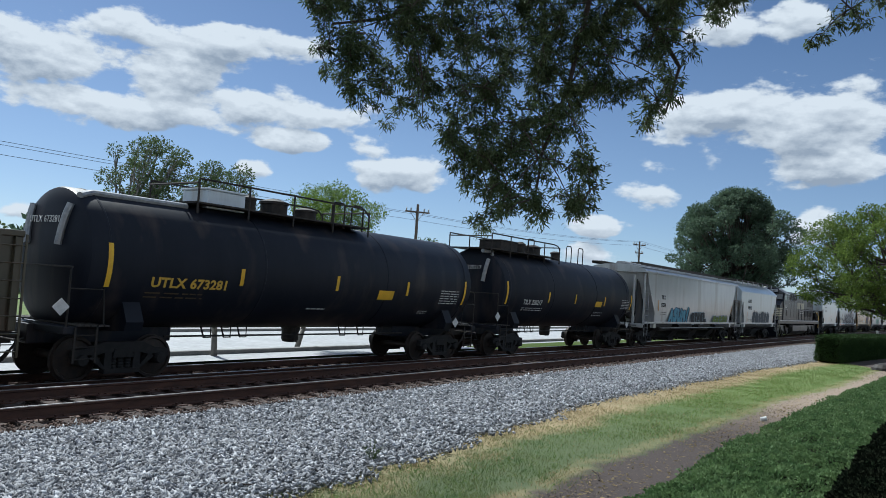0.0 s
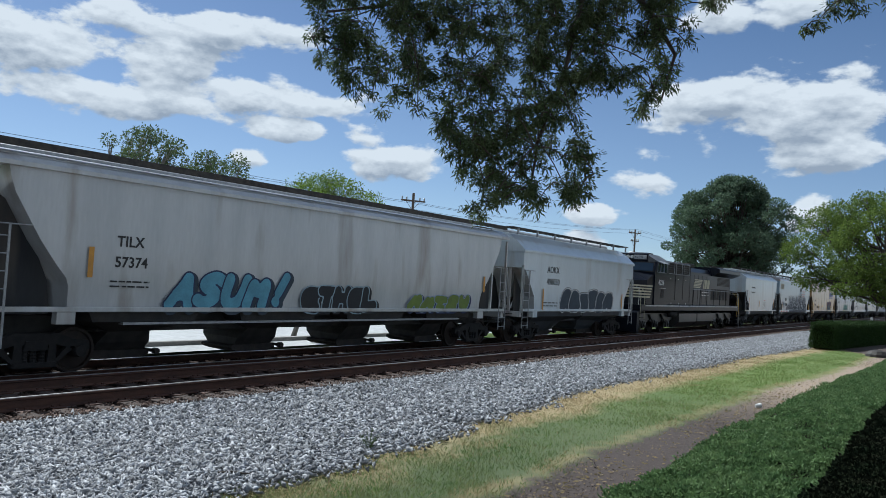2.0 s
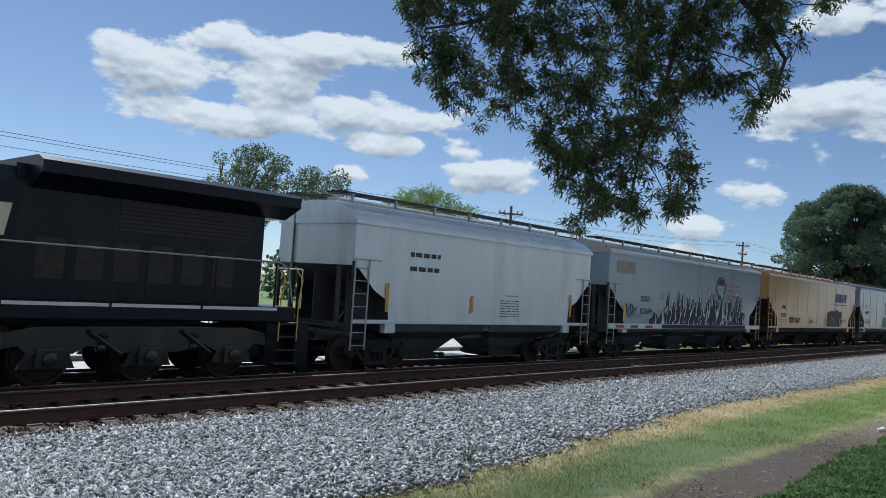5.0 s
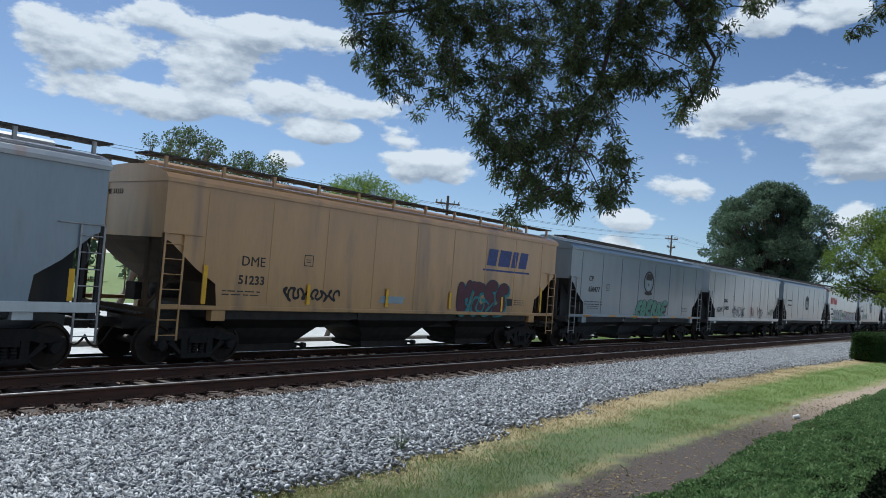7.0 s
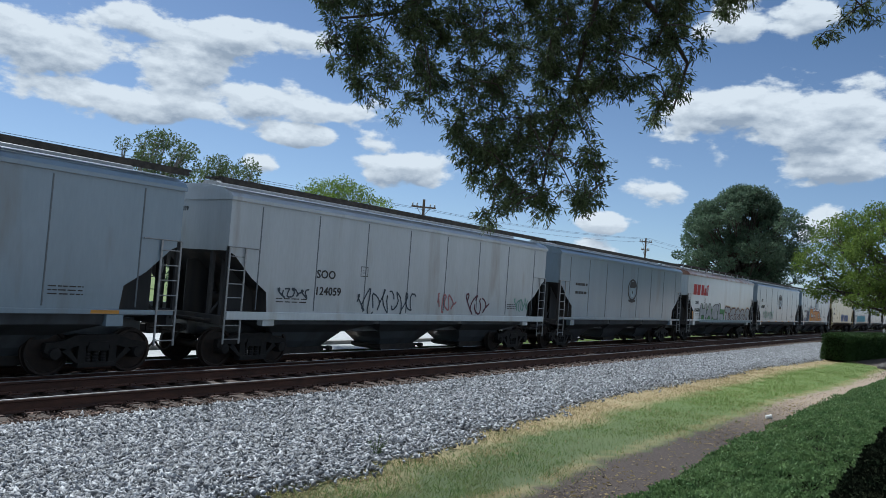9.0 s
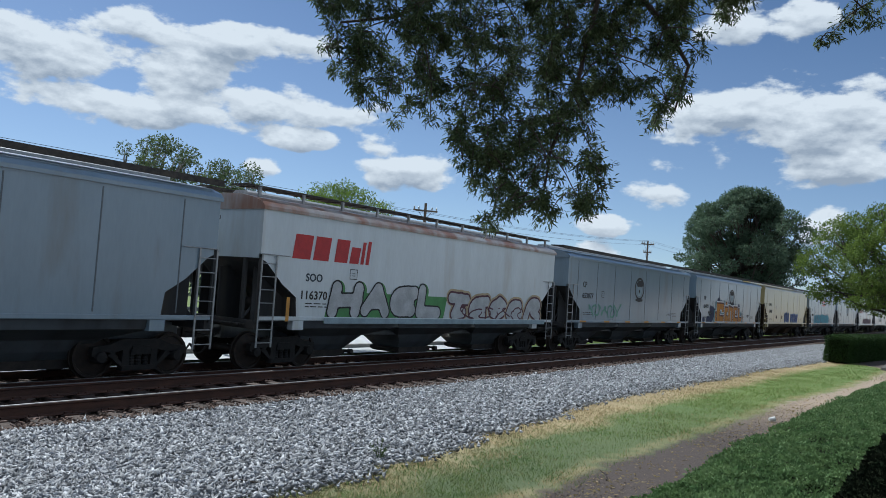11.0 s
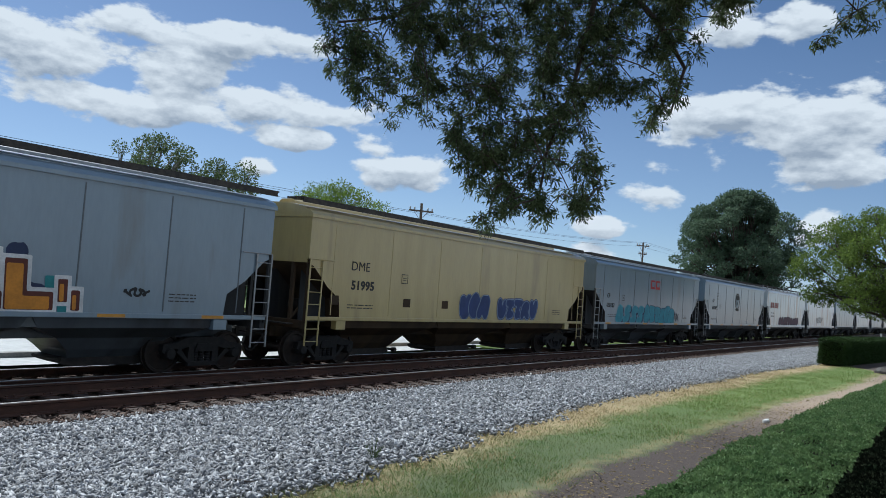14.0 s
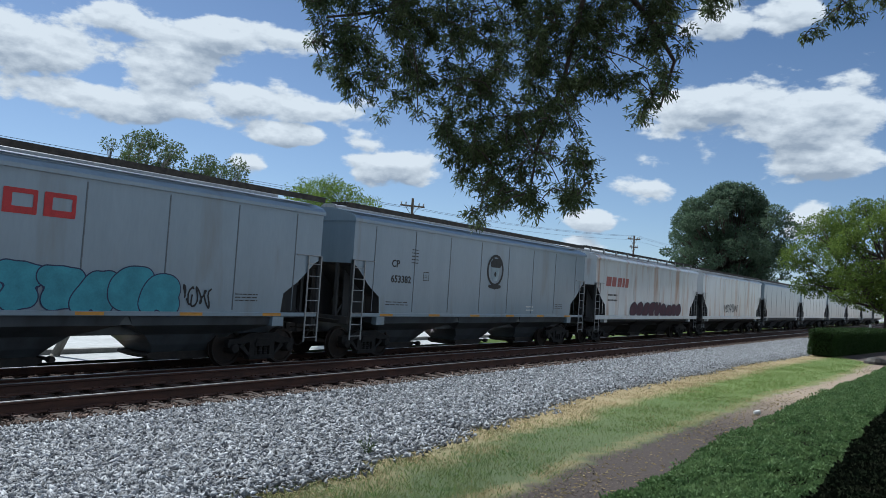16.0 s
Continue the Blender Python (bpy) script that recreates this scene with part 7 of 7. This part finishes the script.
    # the rest of the crown, overhead
    for _ in range(46):
        a, q = rng.uniform(0, math.tau), rng.random() ** 0.5 * 4.3
        c = Vector((math.cos(a) * q, math.sin(a) * q, rng.uniform(6.6, 10.5)))
        if c.y + base.y > 1.6 and c.z < 7.8:
            continue
        tube(bm, [trunk_top + Vector((0, 0, rng.uniform(0, 2))), c], 0.05, 5, 0.015)
        for _ in range(420):
            cs.append(c + Vector((rng.gauss(0, 0.55), rng.gauss(0, 0.55), rng.gauss(0, 0.4))))
            ds.append(Vector((rng.gauss(0, 1), rng.gauss(0, 1), rng.gauss(-0.3, 0.6))))
    part("trunk", bm, bark, oak, smooth=True)
    part("branchwork", tw, bark, oak)
    cs, ds = np.array([tuple(v) for v in cs]), np.array([tuple(v) for v in ds])
    me = leaves_mesh("crown", cs, ds, (0.038, 0.068), (0.010, 0.016), nrng, 0.12)
    me.materials.append(LEAF["oak"])
    part("crown", me, None, oak)


overhang_oak()


def hedge(name, label, x0, x1, y0, y1, z0, z1, n, leaf, size, turn=0.0, wobble=0.04, core=None, seed=3):
    """A clipped hedge: a solid core, near-black for the shade inside, under a skin of small leaves."""
    rng = np.random.default_rng(seed)
    root = tagged(new(name), label, "hedge")
    lx, ly, lz = x1 - x0, y1 - y0, z1 - z0
    root.matrix_world = pose(x0, y0, z0, 0, 0, turn)
    inset = size * 1.1
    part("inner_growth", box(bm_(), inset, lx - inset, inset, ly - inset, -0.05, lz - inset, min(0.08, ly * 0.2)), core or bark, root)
    area = [lx * ly, lx * lz, lx * lz, ly * lz, ly * lz]
    face = rng.choice(5, n, p=np.array(area) / sum(area))
    u, v = rng.random(n), rng.random(n)
    if lx > 12:
        u = u ** 1.7
    p = np.zeros((n, 3))
    nr = np.zeros((n, 3))
    for k, (px, py, pz, nn) in enumerate(((u * lx, v * ly, lz, (0, 0, 1)), (u * lx, 0, v * lz, (0, -1, 0)), (u * lx, ly, v * lz, (0, 1, 0)), (0, u * ly, v * lz, (-1, 0, 0)), (lx, u * ly, v * lz, (1, 0, 0)))):
        s = face == k
        for j, q in enumerate((px, py, pz)):
            p[s, j] = q[s] if isinstance(q, np.ndarray) else q
        nr[s] = nn
    lump = np.array([noise.noise((a * 1.6, b * 1.6, c * 1.6)) + 0.6 * noise.noise((a * 5, b * 5, c * 5)) for a, b, c in p])
    # rounded shoulders
    edge = np.minimum(np.minimum(p[:, 1], ly - p[:, 1]), np.minimum(p[:, 0], lx - p[:, 0]))
    p[:, 2] -= np.where(face == 0, np.clip(0.16 - edge, 0, 0.16) ** 2 * 3.0, 0)
    p += nr * (lump * wobble + rng.normal(0, size * 0.45, n))[:, None]
    d = nr * 0.6 + rng.normal(0, 0.7, (n, 3)) + np.array([0, 0, 0.3])
    me = leaves_mesh("foliage", p, d, (size * 0.8, size * 1.4), (size * 0.5, size * 0.85), rng)
    me.materials.append(LEAF[leaf])
    part("foliage", me, None, root)
    return root


# near-black, so that gaps between the leaves look shaded
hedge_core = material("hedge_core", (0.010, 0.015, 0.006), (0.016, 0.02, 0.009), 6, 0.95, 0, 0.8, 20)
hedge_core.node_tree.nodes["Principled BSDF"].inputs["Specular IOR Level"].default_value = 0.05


def ground_cover():
    """A creeping mat of small leaves with a ragged edge, knee-high further in, over a sheet painted dark for the shade
    among them.
    """
    rng = np.random.default_rng(31)
    root = tagged(new("ground_cover"), "creeping green ground cover with ragged edge over bare earth", "shrub")
    cx = np.linspace(3, 62, 591)
    ce = np.array([cover_edge(v) for v in cx])

    def top(x, y):
        e = np.interp(x, cx, ce)
        inn = np.clip((e - y) / 1.1, 0, 1)
        return flat_ground(x, y) + 0.03 + 0.30 * np.sqrt(inn)
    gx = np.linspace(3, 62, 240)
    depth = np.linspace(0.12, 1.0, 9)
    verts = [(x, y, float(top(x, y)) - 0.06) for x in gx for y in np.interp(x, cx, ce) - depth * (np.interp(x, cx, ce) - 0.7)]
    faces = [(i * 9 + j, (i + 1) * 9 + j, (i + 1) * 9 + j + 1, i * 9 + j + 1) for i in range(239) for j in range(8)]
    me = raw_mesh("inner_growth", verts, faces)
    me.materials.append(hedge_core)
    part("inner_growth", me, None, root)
    n = 300000
    x = 4.5 + 52 * rng.random(n) ** 2.3
    e = np.interp(x, cx, ce)
    y = e + 0.12 - (e - 0.6) * rng.random(n)
    lump = np.array([noise.noise((a * 1.5, b * 1.5, 1)) + 0.7 * noise.noise((a * 4.5, b * 4.5, 3)) for a, b in zip(x, y)])
    keep = rng.random(n) < np.clip((e + 0.16 * lump - y) / 0.16 + 0.35, 0.04, 1)
    x, y, lump = x[keep], y[keep], lump[keep]
    z = top(x, y) + 0.10 * lump - 0.07 * rng.random(len(x)) ** 2
    d = rng.normal(0, 0.8, (len(x), 3)) + np.array([0, 0, 0.45])
    me = leaves_mesh("foliage", np.stack([x, y, z], 1), d, (0.026, 0.058), (0.016, 0.032), rng)
    me.materials.append(LEAF["cover"])
    part("foliage", me, None, root)


ground_cover()
# dark_hedge is added to give the shaded corner; its leaves are painted near-black
hedge("dark_hedge", "near-black clipped hedge standing in for shade beside the ground cover", 4.2, 18.0, -0.35, 1.02, -0.2, 0.84, 150000, "shaded_hedge", 0.036, turn=0.3, wobble=0.06, core=hedge_core)
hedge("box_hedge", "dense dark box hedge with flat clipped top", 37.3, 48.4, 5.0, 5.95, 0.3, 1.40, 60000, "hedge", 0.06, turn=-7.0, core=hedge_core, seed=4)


def utility_pole(x, y, top, arms, seed):
    pole = tagged(new("utility_pole"), "weathered wooden utility pole with crossarm", "pole")
    pole.location = (x, y, -0.2)
    part("post", tube(bm_(), [(0, 0, -0.5), (0, 0, top * 0.5), (0, 0, top)], 0.16, 10, 0.10), wood_pole, pole, smooth=40)
    for z, w, turn in arms:
        c, s = math.cos(radians(turn)), math.sin(radians(turn))
        arm = part("crossarm", box(bm_(), -w, w, -0.06, 0.06, z - 0.06, z + 0.06), wood_pole, pole, at=pose(0, 0, 0, 0, 0, turn))
        for k in (-0.92, -0.55, 0.55, 0.92):
            part("insulator", lathe(bm_(), [(0.03, z + 0.06), (0.07, z + 0.12), (0.05, z + 0.2), (0.07, z + 0.24), (0.02, z + 0.3)], "z", 8, (k * w, 0, 0)), galvanised, arm)
        for q in (-1, 1):
            part("arm_brace", tube(bm_(), [(q * w * 0.55, 0.07, z - 0.05), (0, 0.1, z - 0.75)], 0.02, 5), wood_pole, arm)
    return pole


p1 = utility_pole(47.0, 36.0, 9.0, [(8.4, 1.0, -32)], 1)
part("transformer", lathe(bm_(), [(0.2, 5.3), (0.24, 5.35), (0.24, 6.1), (0.18, 6.2)], "z", 14, (-0.42, -0.1, 0)), galvanised, p1, "grey can transformer", smooth=30)
part("lamp_arm", tube(bm_(), [(0.1, 0, 5.4), (1.0, 0.2, 6.0), (1.9, 0.4, 6.2)], 0.03, 6), galvanised, p1)
utility_pole(94.2, 36.0, 10.3, [(9.85, 0.95, -32), (8.8, 0.6, -32)], 2)
for k, (za, zb, zc_) in enumerate(((7.9, 8.05, 10.1), (7.7, 8.0, 10.0), (7.3, 7.6, 9.6))):
    pts = []
    for (xa, z0), (xb, z1) in (((-30, za), (47, zb)), ((47, zb), (94.2, zc_)), ((94.2, zc_), (190, zc_))):
        for j in range(12):
            t = j / 12
            pts.append((xa + (xb - xa) * t, 36.0 + 0.35 * (k - 1), z0 + (z1 - z0) * t - 1.6 * t * (1 - t)))
    cable = part("overhead_cable", tube(bm_(), pts, 0.011, 5), cable_mat)
    tagged(cable, "thin black overhead cable between poles", "cable")


def litter():
    bm = lathe(bm_(), [(0.032, 0), (0.034, 0.01), (0.045, 0.10), (0.047, 0.105), (0.040, 0.105), (0.03, 0.02)], "z", 14)
    cup = part("paper_cup", bm, paper, smooth=40)
    cup.matrix_world = pose(15.2, 3.3, 0.34, 80, 0, 35)
    tagged(cup, "crumpled white paper cup on bare earth", "litter")
    stick = part("fallen_stick", tube(bm_(), [(0, 0, 0), (0.12, 0.01, 0.015), (0.25, -0.02, 0.01), (0.33, 0.02, 0)], 0.012, 6, 0.006), bark)
    stick.matrix_world = pose(5.15, 6.2, 0.265, 0, 0, -50)
    tagged(stick, "short dry stick on the ballast", "stick")
    stick = part("fallen_stick", tube(bm_(), [(0, 0, 0.02), (0.1, 0.03, 0.05), (0.22, 0.02, 0.03), (0.3, 0.1, 0.06)], 0.012, 6, 0.005), bark)
    stick.matrix_world = pose(8.3, 3.5, 0.29, 0, 0, 20)
    tagged(stick, "crooked dry twig on bare earth", "stick")
    rng, nrng = random.Random(7), np.random.default_rng(7)
    n = 3200
    c = np.zeros((n, 3))
    c[:, 0] = 5 + 26 * nrng.random(n) ** 1.8
    le = np.interp(c[:, 0], EDGE_X, LAWN_Y)
    c[:, 1] = le - 0.1 - nrng.random(n) * 1.1
    c[:, 2] = flat_ground(c[:, 0], c[:, 1]) + 0.012
    d = nrng.normal(size=(n, 3)) * np.array([1, 1, 0.25])
    me = leaves_mesh("dead_leaves", c, d, (0.02, 0.075), (0.008, 0.026), nrng)
    me.materials.append(LEAF["straw"])
    tagged(new("dead_leaves", me), "dry fallen leaves scattered on bare earth", "leaves", kind="stuff")
    weed = tagged(new("weed"), "spindly grey-green weed at the ballast edge", "plant")
    weed.location = (7.2, 5.95, 0.22)
    bm = bm_()
    cs, ds = [], []
    for _ in range(16):
        a, l = rng.uniform(0, math.tau), rng.uniform(0.12, 0.3)
        e = Vector((math.cos(a) * l * 0.6, math.sin(a) * l * 0.6, l))
        tube(bm, [(0, 0, 0), e * 0.5 + Vector((0, 0, 0.03)), e], 0.003, 4, 0.0015)
        for k in range(12):
            cs.append(tuple(e * rng.uniform(0.3, 1.0)))
            ds.append((rng.gauss(0, 1), rng.gauss(0, 1), rng.gauss(0.4, 0.6)))
    tagged(part("stalks", bm, LEAF["street"], weed), kind="stuff")
    me = leaves_mesh("leaves", np.array(cs), np.array(ds), (0.015, 0.04), (0.006, 0.012), nrng)
    me.materials.append(LEAF["street"])
    part("leaves", me, None, weed)
    mound = part("dark_stone", lathe(bm_(), [(0.45, 0), (0.42, 0.12), (0.3, 0.24), (0.1, 0.3)], "z", 12), steel_dark)
    mound.location = (34.9, 3.1, 0.28)
    tagged(mound, "low dark lump on the path", "stone")
    post = part("white_post", box(bm_(), -0.05, 0.05, -0.05, 0.05, 0, 1.35, 0.01), letter_white)
    post.location = (50.5, 4.85, 0.27)
    tagged(post, "slim white post beside the box hedge", "post")


litter()


def motions():
    """The train rolls by at a steady pace; its wheels turn with it."""
    times = [k * 0.5 for k in range(33)]
    for car, x in CARS:
        walk(car, [(t, pose(x - SPEED * t, TRAIN_Y, 0)) for t in times])
    turn = -math.degrees(SPEED / WHEEL_R)
    ticks = [k / FPS for k in range(16 * FPS + 1)]
    for wheel, x in WHEELS:
        walk(wheel, [(t, pose(x, 0, wheel.location.z, 0, turn * t, 0)) for t in ticks])


motions()
